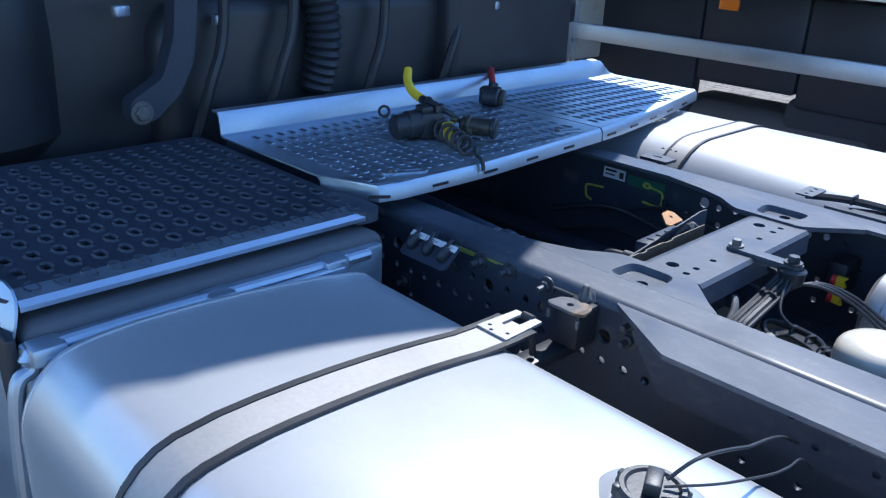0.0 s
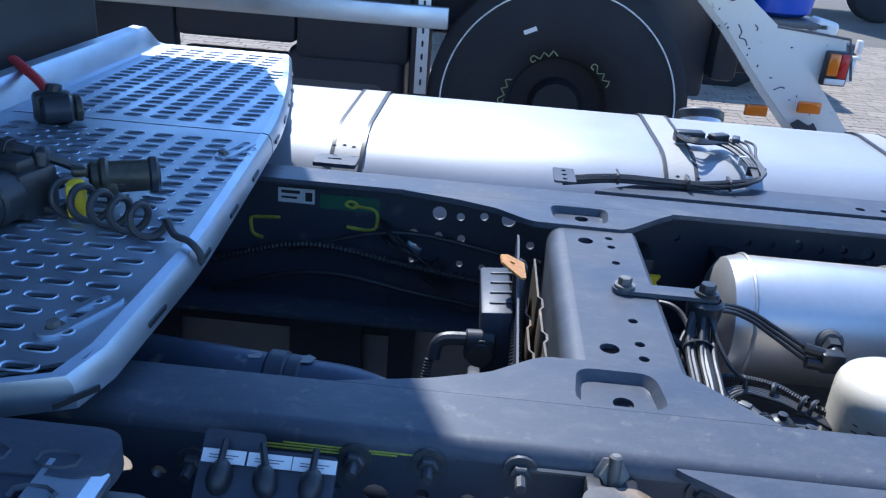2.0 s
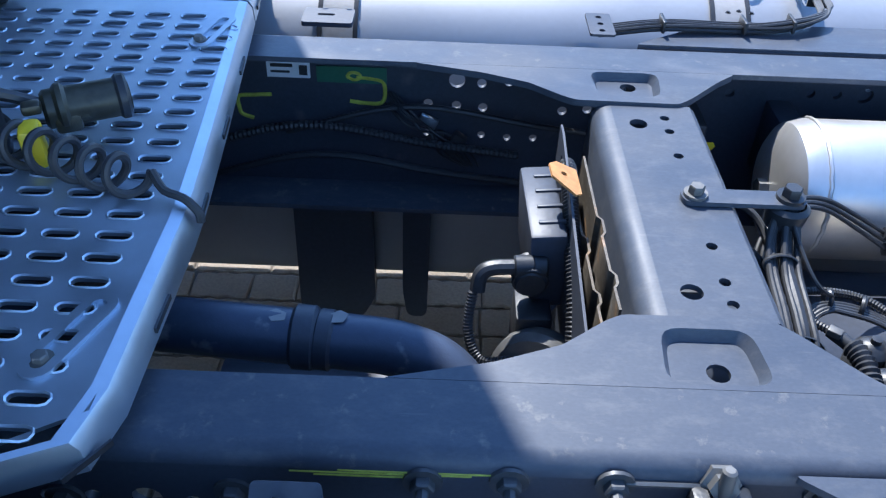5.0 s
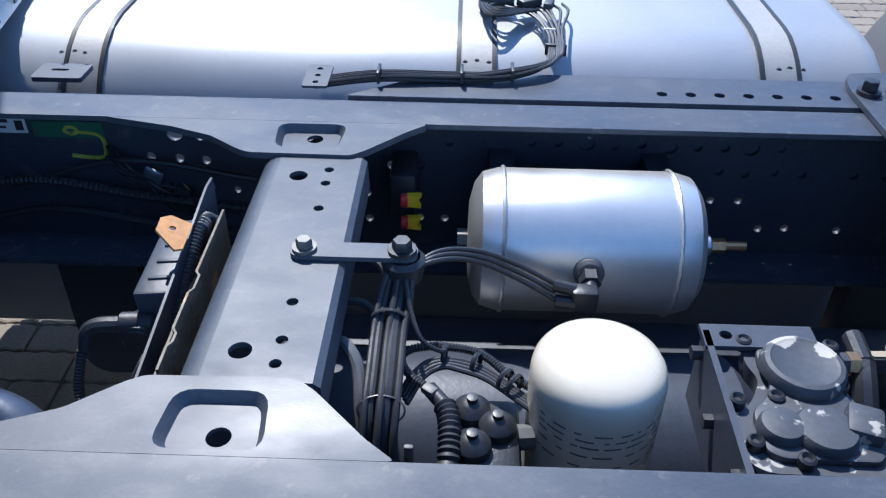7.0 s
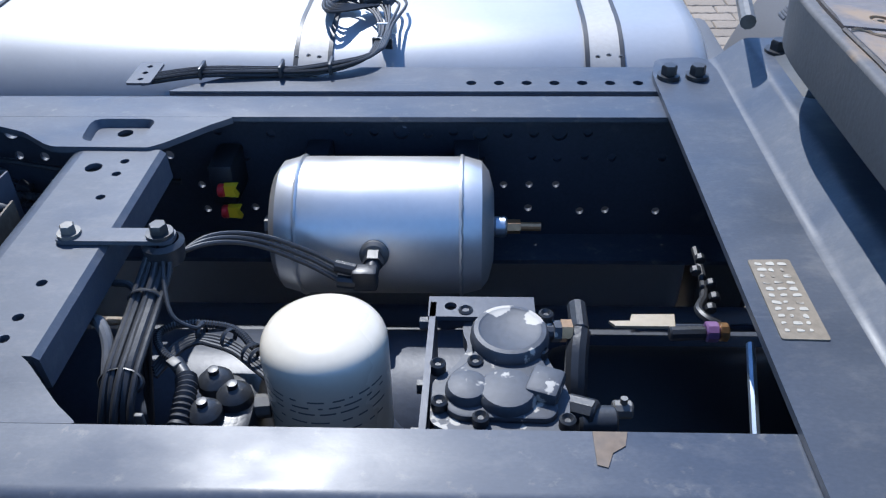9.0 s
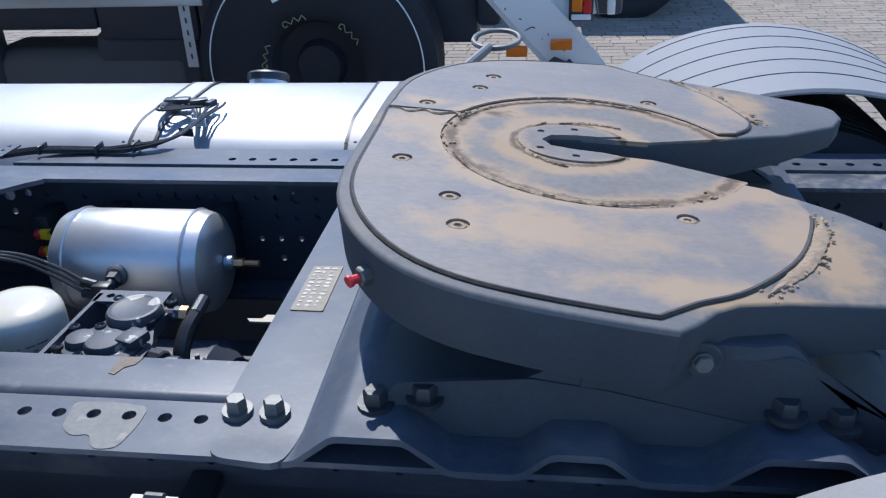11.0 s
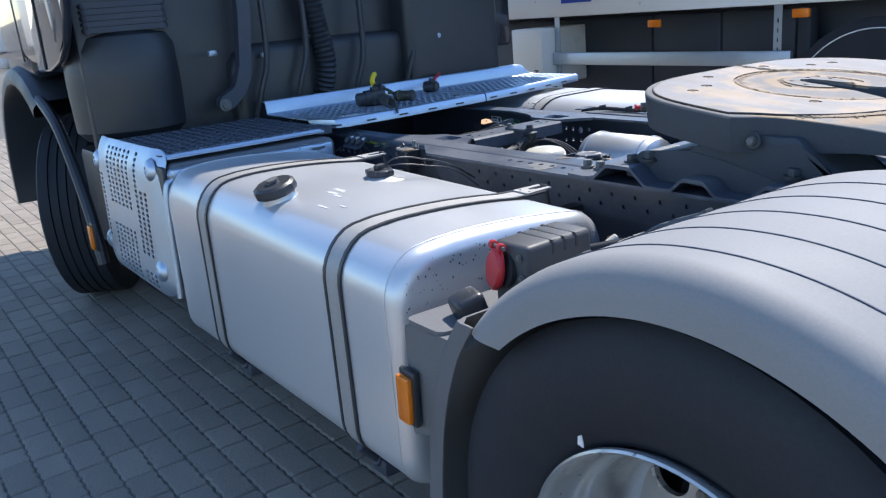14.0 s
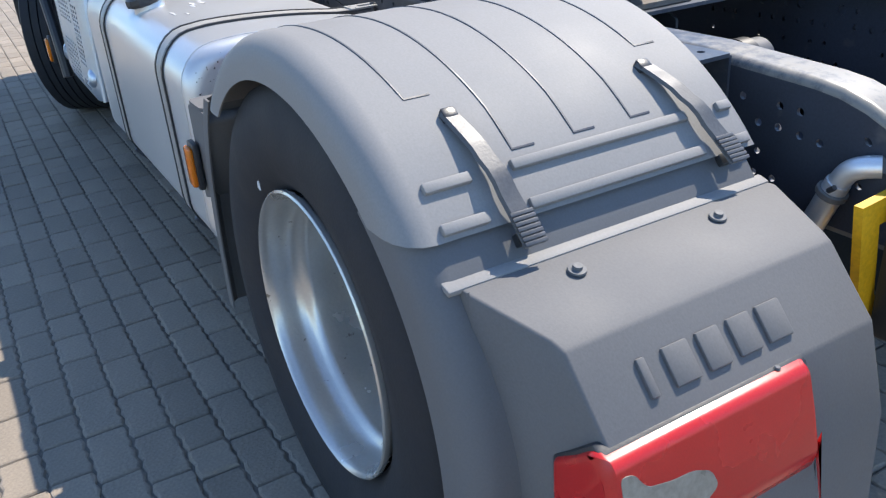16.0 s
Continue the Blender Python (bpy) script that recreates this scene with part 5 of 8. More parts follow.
for deep, high in ((0.0, 0.930), (-0.013, 0.902)):
    b = plate([(x + deep, y) for x, y in fold] + [(x + deep + 0.0028, y) for x, y in reversed(fold)], [], 0.14, Matrix.Translation((0, 0, high)))
    part("folded_bracket", b, RUSTPLATE, ecu, "folded steel bracket with scuffed rusty edge")
part("connector", rod((-0.985, -0.035, 0.852), (-0.985, -0.075, 0.850), 0.020, 16, 0.003), BLACK, ecu, "ribbed black round plug")
for k in range(3):
    part("plug_ring", rod((-0.985, -0.043 - 0.011 * k, 0.852), (-0.985, -0.049 - 0.011 * k, 0.851), 0.0225, 16, 0.001), BLACK, ecu)
part("round_cover", moved(lathe([(0.06, 0.0), (0.06, 0.02), (0.052, 0.028), (0.02, 0.030), (0, 0.030)], 30), pose(-0.965, -0.115, 0.745, 70, 0, -25)), STEEL, ecu, "grey round cover")
part("socket", rod((-0.99, -0.06, 0.868), (-0.965, -0.06, 0.868), 0.012, 14, 0.003), BLACK, ecu)
part("elbow", tube([(-1.0, -0.062, 0.868), (-1.032, -0.064, 0.866), (-1.044, -0.068, 0.858), (-1.047, -0.075, 0.84)], 0.0095, 10), BLACK, ecu)
part("collar", rod((-1.006, -0.062, 0.868), (-0.982, -0.06, 0.868), 0.0135, 16, 0.002), BLACK, ecu)
part("corrugated_hose", tube([(-1.052, -0.076, 0.84), (-1.056, -0.10, 0.80), (-1.04, -0.125, 0.775), (-1.0, -0.13, 0.78), (-0.968, -0.14, 0.775), (-0.955, -0.16, 0.72)], 0.0062, 8, 8, ribs=0.004), HOSE, ecu)
part("corrugated_hose", tube([(-0.936, 0.10, 0.90), (-0.937, 0.06, 0.925), (-0.938, -0.02, 0.90), (-0.938, -0.12, 0.85), (-0.938, -0.20, 0.75)], 0.0095, 10, 8, ribs=0.005), HOSE, ecu)
part("hose_clamp", rod((-0.937, 0.068, 0.922), (-0.937, 0.05, 0.922), 0.0115, 14, 0.002), STEEL, ecu)
part("lower_block", box(-1.0, -0.955, -0.09, -0.03, 0.76, 0.81, 0.006), BLACK, ecu)

pipe = thing("coolant_pipe", (-1.2, -0.16, 0.78), "large dark pipe with a clamp and elbow between the rails", "pipe")
part("pipe", tube([(-2.0, -0.12, 0.87), (-1.55, -0.15, 0.855), (-1.23, -0.165, 0.842), (-1.13, -0.172, 0.836), (-1.075, -0.188, 0.815), (-1.045, -0.225, 0.775), (-1.035, -0.28, 0.70)], 0.031, 18), material("scuffed_dark_paint", (0.05, 0.065, 0.10), 0.42, 0.2, wear=(0.28, 0.29, 0.30), worn=0.08, wear_scale=12), pipe)
b = rod((-1.25, -0.164, 0.843), (-1.222, -0.165, 0.842), 0.036, 22, 0.004)
rod((-1.225, -0.165, 0.842), (-1.203, -0.167, 0.841), 0.034, 22, 0.004, b)
part("clamp", b, DARK, pipe)
part("thin_pipe", tube([(-1.95, -0.235, 0.80), (-1.5, -0.24, 0.80), (-1.15, -0.245, 0.798), (-1.08, -0.25, 0.79), (-1.05, -0.27, 0.75)], 0.011, 10), FRAME, pipe)
for x, a in ((-1.265, -40), (-1.20, 20), (-1.33, 10)):
    part("paint_scuff", moved(plate([(-0.012, -0.006), (0.004, -0.01), (0.013, 0.0), (0.006, 0.009), (-0.007, 0.006)], [], 0.0006), pose(x, -0.163, 0.8742, 0, 0, a)), GREYP, pipe)
part("flange", rod((-1.04, -0.19, 0.79), (-0.90, -0.21, 0.785), 0.024, 16, 0.004), STEEL, pipe)
# bodies round the shaft are added to cover lit ground between the rails
prop = thing("drive_shaft", (-0.6, 0, 0.5), "dark propeller shaft with added dark bodies covering the ground", "drive shaft")
part("gearbox", soft_box(-3.2, -1.78, -0.34, 0.22, 0.22, 0.50, 0.08, 0.06), BLACK, prop)
part("shaft", rod((-1.4, 0, 0.55), (0.5, 0, 0.48), 0.055, 20), DARK, prop)
part("retarder_housing", rod((-0.92, 0.0, 0.58), (-0.22, 0.02, 0.57), 0.15, 28, 0.03), DARK, prop)
part("silencer", soft_box(-0.95, 0.62, 0.10, 0.42, 0.26, 0.52, 0.08, 0.05), DARK, prop)
part("rear_housing", soft_box(-0.2, 0.55, -0.29, 0.29, 0.28, 0.55, 0.1, 0.05), BLACK, prop)
part("axle", rod((0.86, -0.75, 0.47), (0.86, 0.75, 0.47), 0.11, 20), DARK, prop)
part("differential", moved(lathe([(0, -0.22), (0.14, -0.2), (0.22, -0.08), (0.22, 0.08), (0.14, 0.2), (0, 0.22)], 24), pose(0.82, 0, 0.47, 0, 90, 0)), DARK, prop)
for z, y in ((0.36, 0.05), (0.40, -0.2)):
    part("cross_tube", box(-1.1, 0.2, y - 0.05, y + 0.05, z - 0.04, z + 0.04, 0.01), DARK, prop)

# ---- near outer web: bracket, labelled plug holder, studs ----
holder = thing("plug_holder", (-1.18, -0.43, 0.90), "grey bracket with three capped sockets and label strips", "plug holder")
STUD = material("painted_stud", (0.07, 0.073, 0.078), 0.45, 0.3, vary=0.25, scale=40)
hb = rounded([(-1.230, -0.020), (-1.176, -0.020), (-1.174, -0.034), (-1.108, -0.034), (-1.108, -0.084), (-1.116, -0.090), (-1.224, -0.090), (-1.230, -0.084)], 0.005)
part("bracket", moved(plate(hb, [], 0.004), pose(0, -0.413, 0.971, 42, 0, 0)), DARK, holder)
for k, x in enumerate((-1.208, -1.167, -1.127)):
    b = moved(lathe([(0.0, 0.012), (0.005, 0.0115), (0.0095, 0.009), (0.013, 0.004), (0.014, -0.002), (0.012, -0.016), (0.006, -0.026), (0.005, -0.07), (0, -0.07)], 18), pose(x, -0.4655, 0.936, 42, 0, (-8, 22, -4)[k]) @ Matrix.Diagonal((0.76, 1.15, 0.85, 1)))
    tube([(x, -0.461, 0.945), (x - (0, 0.004, 0)[k], -0.452, 0.9505), (x - (0, 0.008, 0)[k], -0.441, 0.9565)], 0.0033, 8, bm=b)
    part("dust_cap", b, BLACK, holder, "rubber dust cap")
    part("label_strip", moved(box(-0.0195, 0.0195, -0.006, 0.006, 0, 0.0008), pose(x, -0.4488, 0.9445, 42, 0, 0)), PAPER, holder)
    b = moved(box(-0.013, 0.013, 0.0005, 0.0013, 0.0008, 0.0010), pose(x, -0.4488, 0.9445, 42, 0, 0))
    moved(own := box(-0.013, 0.009, -0.002, -0.0012, 0.0008, 0.0010), pose(x, -0.4488, 0.9445, 42, 0, 0))
    part("print_line", join(b, own), GREYD, holder)
mid = thing("cable_bracket", (-0.865, -0.45, 0.92), "cast grey bracket with a stud on the frame side", "bracket")
top = plate(rounded([(-0.893, -0.452), (-0.886, -0.424), (-0.873, -0.415), (-0.836, -0.413), (-0.823, -0.424), (-0.818, -0.452), (-0.830, -0.459), (-0.884, -0.459)], 0.006), [circle(-0.857, -0.438, 0.0055, 12)], 0.006, Matrix.Translation((0, 0, 0.929)))
bmesh.ops.bevel(top, geom=[e for e in top.edges if e.calc_face_angle(0) > 1.2], offset=0.0018, segments=2, profile=0.5, affect="EDGES")
part("lid", top, WORNTOP, mid, "worn bright lid with a bolt hole")
b = box(-0.882, -0.832, -0.446, -0.391, 0.855, 0.9235, 0.005)
part("casting", b, BLACK, mid)
for x in (-0.885, -0.827):
    part("lug", rod((x, -0.4565, 0.918), (x, -0.4565, 0.902), 0.004, 8, 0.001), STEEL, mid)
b = rod((-0.857, -0.404, 0.915), (-0.857, -0.398, 0.952), 0.0062, 12, 0.002)
part("stud", b, STEEL, mid)
part("stud_nut", moved(lathe([(0.017, -0.004), (0.017, 0.002), (0.0125, 0.004), (0.0125, 0.012), (0.0, 0.012)], 6), pose(-0.857, -0.392, 0.925, 65, 0, 0)), STEEL, mid)
wire_hoop = tube([(-0.937, -0.385, 0.905), (-0.937, -0.388, 0.918), (-0.93, -0.392, 0.921), (-0.868, -0.392, 0.921), (-0.862, -0.388, 0.918), (-0.862, -0.385, 0.905)], 0.003, 6)
part("wire_hoop", wire_hoop, STEEL, mid)
for x, z in ((-1.259, 0.888), (-1.405, 0.871), (-1.029, 0.916), (-1.10, 0.912), (-0.942, 0.918), (-0.769, 0.885), (-0.769, 0.914), (-1.307, 0.800)):
    b = bolt((x, -0.39, z), 0.0105, 0.012, 1.6, (0, -1, 0))
    rod((x, -0.39, z), (x, -0.418, z - 0.001), 0.0055, 8, bm=b)
    part("stud_nut", b, STUD, frame_thing)
marks = bmesh.new()
for k, (z, x0, x1) in enumerate(((0.9215, -1.17, -1.03), (0.9185, -1.21, -1.06), (0.9150, -1.19, -1.09))):
    tube([(x0, -0.3898, z), ((x0 + x1) / 2, -0.3901, z), (x1, -0.3898, z)], 0.0011, 6, bm=marks)
part("yellow_paint_mark", marks, PAINTY, frame_thing, "yellow chalk line on the rail edge")
for pts in ([(-1.235, 0.381, 0.872), (-1.215, 0.381, 0.871), (-1.194, 0.381, 0.866), (-1.190, 0.381, 0.846), (-1.196, 0.381, 0.828), (-1.22, 0.381, 0.826), (-1.247, 0.381, 0.829)], [(-1.373, 0.381, 0.836), (-1.40, 0.381, 0.834), (-1.427, 0.381, 0.830), (-1.428, 0.381, 0.81), (-1.424, 0.381, 0.798), (-1.406, 0.381, 0.791)], [(-1.25, 0.381, 0.873), (-1.244, 0.381, 0.880), (-1.232, 0.381, 0.879), (-1.229, 0.381, 0.872), (-1.238, 0.381, 0.868), (-1.25, 0.381, 0.873)]):
    part("yellow_paint_mark", tube(pts, 0.0035, 6), PAINTY, frame_thing)
lab = part("frame_label", box(-1.376, -1.308, 0.379, 0.3815, 0.868, 0.896, 0), PAPER, frame_thing, "white printed frame label")
b = box(-1.37, -1.335, 0.3785, 0.379, 0.886, 0.892)
box(-1.37, -1.34, 0.3785, 0.379, 0.876, 0.880, bm=b)
box(-1.325, -1.312, 0.3785, 0.379, 0.873, 0.89, bm=b)
part("print_line", b, BLACK, lab)
part("frame_label", box(-1.298, -1.187, 0.3795, 0.3815, 0.862, 0.890, 0), GREENP, frame_thing, "green sticker")
for x, y, z, r in ((-1.12, 0.36, 0.80, 0.007), (-1.10, 0.36, 0.745, 0.006), (-0.95, 0.36, 0.84, 0.005)):
    part("web_line", tube([(x - 0.4, y, z - 0.06), (x - 0.2, y - 0.01, z), (x, y - 0.02, z - 0.02), (x + 0.15, y, z - 0.05)], r, 8, 8, ribs=0.008), HOSE, frame_thing)

clip_set = thing("wire_cluster", (-1.12, 0.36, 0.79), "thin wires held by a bright clip on the frame web", "wires")
part("clip", moved(box(-0.016, 0.016, -0.004, 0.004, -0.011, 0.011, 0.003), pose(-1.12, 0.374, 0.80, 0, 25, 0)), GALV, clip_set, "bright sheet metal clip")
part("clip_screw", rod((-1.10, 0.382, 0.775), (-1.10, 0.366, 0.775), 0.007, 6), STEEL, clip_set)
rng = random.Random(31)
for k in range(6):
    dx, dz = rng.uniform(-0.02, 0.02), rng.uniform(-0.015, 0.015)
    part("wire", tube([(-1.17 + dx, 0.372, 0.845 + dz), (-1.14 + dx, 0.35 - 0.004 * k, 0.825 + dz), (-1.12, 0.352, 0.80 + dz * 0.5), (-1.09 + dx, 0.345 + 0.003 * k, 0.785), (-1.06 + 2 * dx, 0.36, 0.76 + dz), (-1.04 + dx, 0.37, 0.72)], 0.0022, 6), HOSE, clip_set)
part("plug", moved(box(-0.012, 0.012, -0.008, 0.008, -0.02, 0.02, 0.003), pose(-1.075, 0.358, 0.772, 10, 35, 0)), BLACK, clip_set)

# ---- catwalk ----
catwalk = thing("catwalk", (-1.65, 0.28, 0.96), "perforated galvanised steel catwalk behind the cab", "catwalk")
CZ = 1.0


def catwalk_panel(y0, y1, edge):
    """One slotted sheet; edge gives the rear edge's x at a y."""
    steps = [y0 + (y1 - y0) * k / 10 for k in range(11)]
    outer = [(-1.855, y0), *((edge(y), y) for y in steps), (-1.855, y1)]
    holes = []
    y = y0 + (0.06 if y0 < 0 else 0.045)
    while y < y1 - 0.03:
        x = -1.8036
        while x < edge(y) - 0.012:
            holes.append(slot(x, y, 0.032, 0.0102, n=4))
            x += 0.0505
        y += 0.0328
    return plate(outer, holes, 0.004, Matrix.Translation((0, 0, CZ)))


def near_edge(y):
    return -1.350 - 0.044 * max(0.0, (y + 0.15) / 0.51) ** 1.1 - 0.14 * max(0.0, (-0.40 - y) / 0.085) ** 2.5


def far_edge(y):
    return -1.394 - 0.134 * max(0.0, (y - 0.36) / 0.69) ** 1.3


part("near_panel", catwalk_panel(-0.485, 0.357, near_edge), GALV, catwalk, "slotted sheet panel")
part("far_panel", catwalk_panel(0.363, 1.088, far_edge), GALV, catwalk, "slotted sheet panel")
lip = bmesh.new()
sec = [(-1.853, CZ), (-1.862, CZ + 0.004), (-1.868, CZ + 0.045), (-1.876, CZ + 0.055), (-1.90, CZ + 0.057), (-1.90, CZ + 0.053), (-1.879, CZ + 0.051), (-1.872, CZ + 0.043), (-1.866, CZ), (-1.855, CZ - 0.004)]
rows = []
for y, share in [(-0.485, 1.0), (0.30, 1.0), (1.0, 1.0)] + [(1.0 + 0.088 * k / 6, 0.5 + 0.5 * math.cos(math.pi * k / 6)) for k in range(1, 7)]:
    rows.append([lip.verts.new((x * share + (-1.853 + (x + 1.853) * 0.9) * (1 - share), y, CZ + (z - CZ) * (0.06 + 0.94 * share))) for x, z in sec])
for a, b in zip(rows, rows[1:]):
    for k in range(len(sec)):
        lip.faces.new((a[k], a[(k + 1) % len(sec)], b[(k + 1) % len(sec)], b[k]))
lip.faces.new(rows[0])
lip.faces.new(rows[-1])
bmesh.ops.recalc_face_normals(lip, faces=lip.faces[:])
part("upstand", lip, GALV, catwalk, "folded upstand along the cab side")
for y0, y1, edge in ((-0.483, 0.357, near_edge), (0.363, 1.088, far_edge)):
    own = bmesh.new()
    ys = [y0 + (y1 - y0) * k / 16 for k in range(17)]
    rows = [[own.verts.new((edge(y) + dx, y, CZ + dz)) for dx, dz in ((-0.006, 0.0015), (0.006, -0.001), (0.012, -0.010), (0.014, -0.034), (0.010, -0.034), (0.008, -0.011), (-0.006, -0.003))] for y in ys]
    for a, b in zip(rows, rows[1:]):
        for k in range(7):
            own.faces.new((a[k], a[(k + 1) % 7], b[(k + 1) % 7], b[k]))
    own.faces.new(rows[0])
    own.faces.new(rows[-1])
    bmesh.ops.recalc_face_normals(own, faces=own.faces[:])
    part("folded_edge", own, GALV, catwalk)
    for k in range(1, 15, 3):
        y = ys[k]
        o = box(-0.0012, 0.0012, -0.022, 0.022, -0.003, 0.003)
        moved(o, pose(edge(y) + 0.0145, y, CZ - 0.022, 0, 0, math.degrees(math.atan2(-(edge(y + 0.01) - edge(y)), 0.01))))
        part("edge_slot", o, BLACK, catwalk)
for x, y, a in ((-1.392, -0.325, 70), (-1.412, 0.25, 78)):
    own = plate(slot(0, 0, 0.105, 0.03, 0, 6), [slot(0, 0, 0.085, 0.013, 0, 5)], 0.004, pose(x, y, CZ + 0.0035, 0, 0, a))
    part("slot_collar", own, GALV, catwalk)
    part("bolt", bolt((x - 0.012, y - 0.03, CZ + 0.001), 0.007, 0.008), STEEL, catwalk)
collars = bmesh.new()
for s0, s1, edge in ((-0.485, 0.357, near_edge), (0.363, 1.088, far_edge)):
    y = s0 + (0.06 if s0 < 0 else 0.045)
    while y < s1 - 0.03:
        x = -1.8036
        while x < edge(y) - 0.012:
            ring_o, ring_i = slot(x, y, 0.0378, 0.0164, n=4), slot(x, y, 0.032, 0.0102, n=4)
            low = [collars.verts.new((*q, CZ + 0.0003)) for q in ring_o]
            high = [collars.verts.new((q[0] * 0.6 + r[0] * 0.4, q[1] * 0.6 + r[1] * 0.4, CZ + 0.0018)) for q, r in zip(ring_o, ring_i)]
            inn = [collars.verts.new((*q, CZ + 0.0005)) for q in ring_i]
            for k in range(len(low)):
                collars.faces.new((low[k - 1], low[k], high[k], high[k - 1]))
                collars.faces.new((high[k - 1], high[k], inn[k], inn[k - 1]))
            x += 0.0505
        y += 0.0328
tagged(part("raised_slot_rims", collars, GALV, catwalk, "raised rims of the drain slots"), kind="stuff")
for x in (-1.78, -1.50):
    for y0, y1 in ((-0.40, -0.30), (0.30, 0.40)):
        part("support", box(x - 0.02, x + 0.02, y0, y1, 0.95, 0.997, 0.003), DARK, catwalk)
part("side_support", box(-1.80, -1.70, 0.40, 1.0, 0.955, 0.99, 0.006), DARK, catwalk)

# ---- air couplings lying on the catwalk ----
suzi = thing("air_coupling", (-1.56, -0.10, CZ), "black and yellow coiled air line with greasy coupling head", "air hose")
OLIVE = material("greasy_olive_metal", (0.05, 0.048, 0.034), 0.4, 0.3, vary=0.3, scale=30)
along = Vector((0.20, -0.072, 0)).normalized()
across = Vector((-along.y, along.x, 0))
turns = []
for k in range(97):
    t = k / 96
    a = t * 2 * math.pi * 6
    c = Vector((-1.562, -0.075, CZ + 0.03)).lerp(Vector((-1.392, -0.136, CZ + 0.024)), t)
    turns.append(c + (0.0225 - 0.004 * t) * (math.cos(a) * (0.9 * across + 0.3 * along) + math.sin(a) * Vector((0, 0, 1))))
turns = [Vector((-1.59, -0.08, CZ + 0.05)), *turns, Vector((-1.368, -0.135, CZ + 0.012)), Vector((-1.347, -0.142, CZ + 0.008)), Vector((-1.333, -0.148, CZ - 0.003)), Vector((-1.331, -0.15, CZ - 0.014))]
part("coil", tube(turns, 0.0046, 8, 3), HOSE, suzi, "coiled black electric cable")
b = rod((-1.601, -0.178, CZ + 0.032), (-1.592, -0.135, CZ + 0.034), 0.029, 20, 0.005)
rod((-1.594, -0.145, CZ + 0.034), (-1.586, -0.11, CZ + 0.036), 0.034, 20, 0.004, b)
join(b, moved(box(-0.034, 0.034, -0.03, 0.034, 0.002, 0.066, 0.010), pose(-1.583, -0.088, CZ, 0, 0, -15)))
join(b, moved(box(-0.012, 0.03, -0.012, 0.02, 0.06, 0.08, 0.006), pose(-1.59, -0.10, CZ, 0, 0, -15)))
part("coupling_head", b, BLACK, suzi, "greasy black coupling head")
part("locking_lever", moved(box(-0.008, 0.008, -0.014, 0.014, 0.0, 0.072, 0.005), pose(-1.565, -0.072, CZ + 0.012, 0, 6, 20)), BLACK, suzi)
b = rod((-1.523, -0.029, CZ + 0.034), (-1.452, 0.008, CZ + 0.034), 0.0215, 20, 0.004)
rod((-1.512, -0.023, CZ + 0.034), (-1.500, -0.017, CZ + 0.034), 0.026, 20, 0.004, b)
rod((-1.488, -0.011, CZ + 0.034), (-1.482, -0.026, CZ + 0.022), 0.012, 12, 0.003, b)
join(b, moved(box(-0.014, 0.014, -0.010, 0.010, -0.01, 0.012, 0.005), pose(-1.498, -0.03, CZ + 0.022, 0, 0, 27)))
part("coupling_barrel", b, OLIVE, suzi, "greasy olive coupling barrel")
part("barrel_ring", rod((-1.456, 0.006, CZ + 0.034), (-1.444, 0.012, CZ + 0.034), 0.025, 20, 0.003), BLACK, suzi)
part("barrel_mouth", rod((-1.445, 0.0115, CZ + 0.034), (-1.4432, 0.0125, CZ + 0.034), 0.016, 16), OLIVE, suzi)
b = moved(box(-0.011, 0.011, -0.016, 0.016, 0.004, 0.05, 0.006), pose(-1.512, -0.085, CZ, 0, 0, 20))
part("yellow_body", b, YELLOW, suzi, "yellow coupling body")
part("clip_band", moved(box(-0.010, 0.010, -0.009, 0.009, 0.046, 0.058, 0.004), pose(-1.520, -0.055, CZ, 0, 0, 25)), OLIVE, suzi)
part("yellow_hose", tube([(-1.815, 0.055, CZ + 0.114), (-1.765, 0.01, CZ + 0.098), (-1.70, -0.03, CZ + 0.084), (-1.63, -0.06, CZ + 0.08)], 0.0105, 10, 8, ribs=0.007), YELLOW, suzi, "yellow anti-kink spring sleeve")
b = tube([(-1.635, -0.058, CZ + 0.08), (-1.60, -0.066, CZ + 0.078), (-1.575, -0.062, CZ + 0.072)], 0.011, 10)
rod((-1.612, -0.064, CZ + 0.079), (-1.600, -0.066, CZ + 0.078), 0.015, 6, 0.001, b)
tube([(-1.58, -0.062, CZ + 0.073), (-1.55, -0.045, CZ + 0.06), (-1.52, -0.028, CZ + 0.04)], 0.007, 8, bm=b)
part("union", b, BLACK, suzi)
part("loose_ring", tube([Vector((-1.80, -0.04, CZ + 0.017)) + Vector((0.006 * math.cos(a), 0.012 * math.cos(a), 0.013 * math.sin(a))) for a in (2 * math.pi * k / 16 for k in range(17))], 0.004, 6, 2), BLACK, suzi)
suzi2 = thing("air_coupling", (-1.735, 0.32, CZ), "black air coupling with red hose end", "air hose")
b = rod((-1.765, 0.30, CZ + 0.03), (-1.725, 0.325, CZ + 0.03), 0.0285, 18, 0.006)
join(b, moved(box(-0.03, 0.026, -0.02, 0.02, 0.001, 0.06, 0.010), pose(-1.755, 0.325, CZ, 0, 0, 30)))
rod((-1.76, 0.33, CZ + 0.05), (-1.757, 0.335, CZ + 0.072), 0.012, 10, 0.002, b)
part("coupling_head", b, BLACK, suzi2)
part("rim", rod((-1.725, 0.325, CZ + 0.03), (-1.716, 0.331, CZ + 0.03), 0.026, 18, 0.002), OLIVE, suzi2)
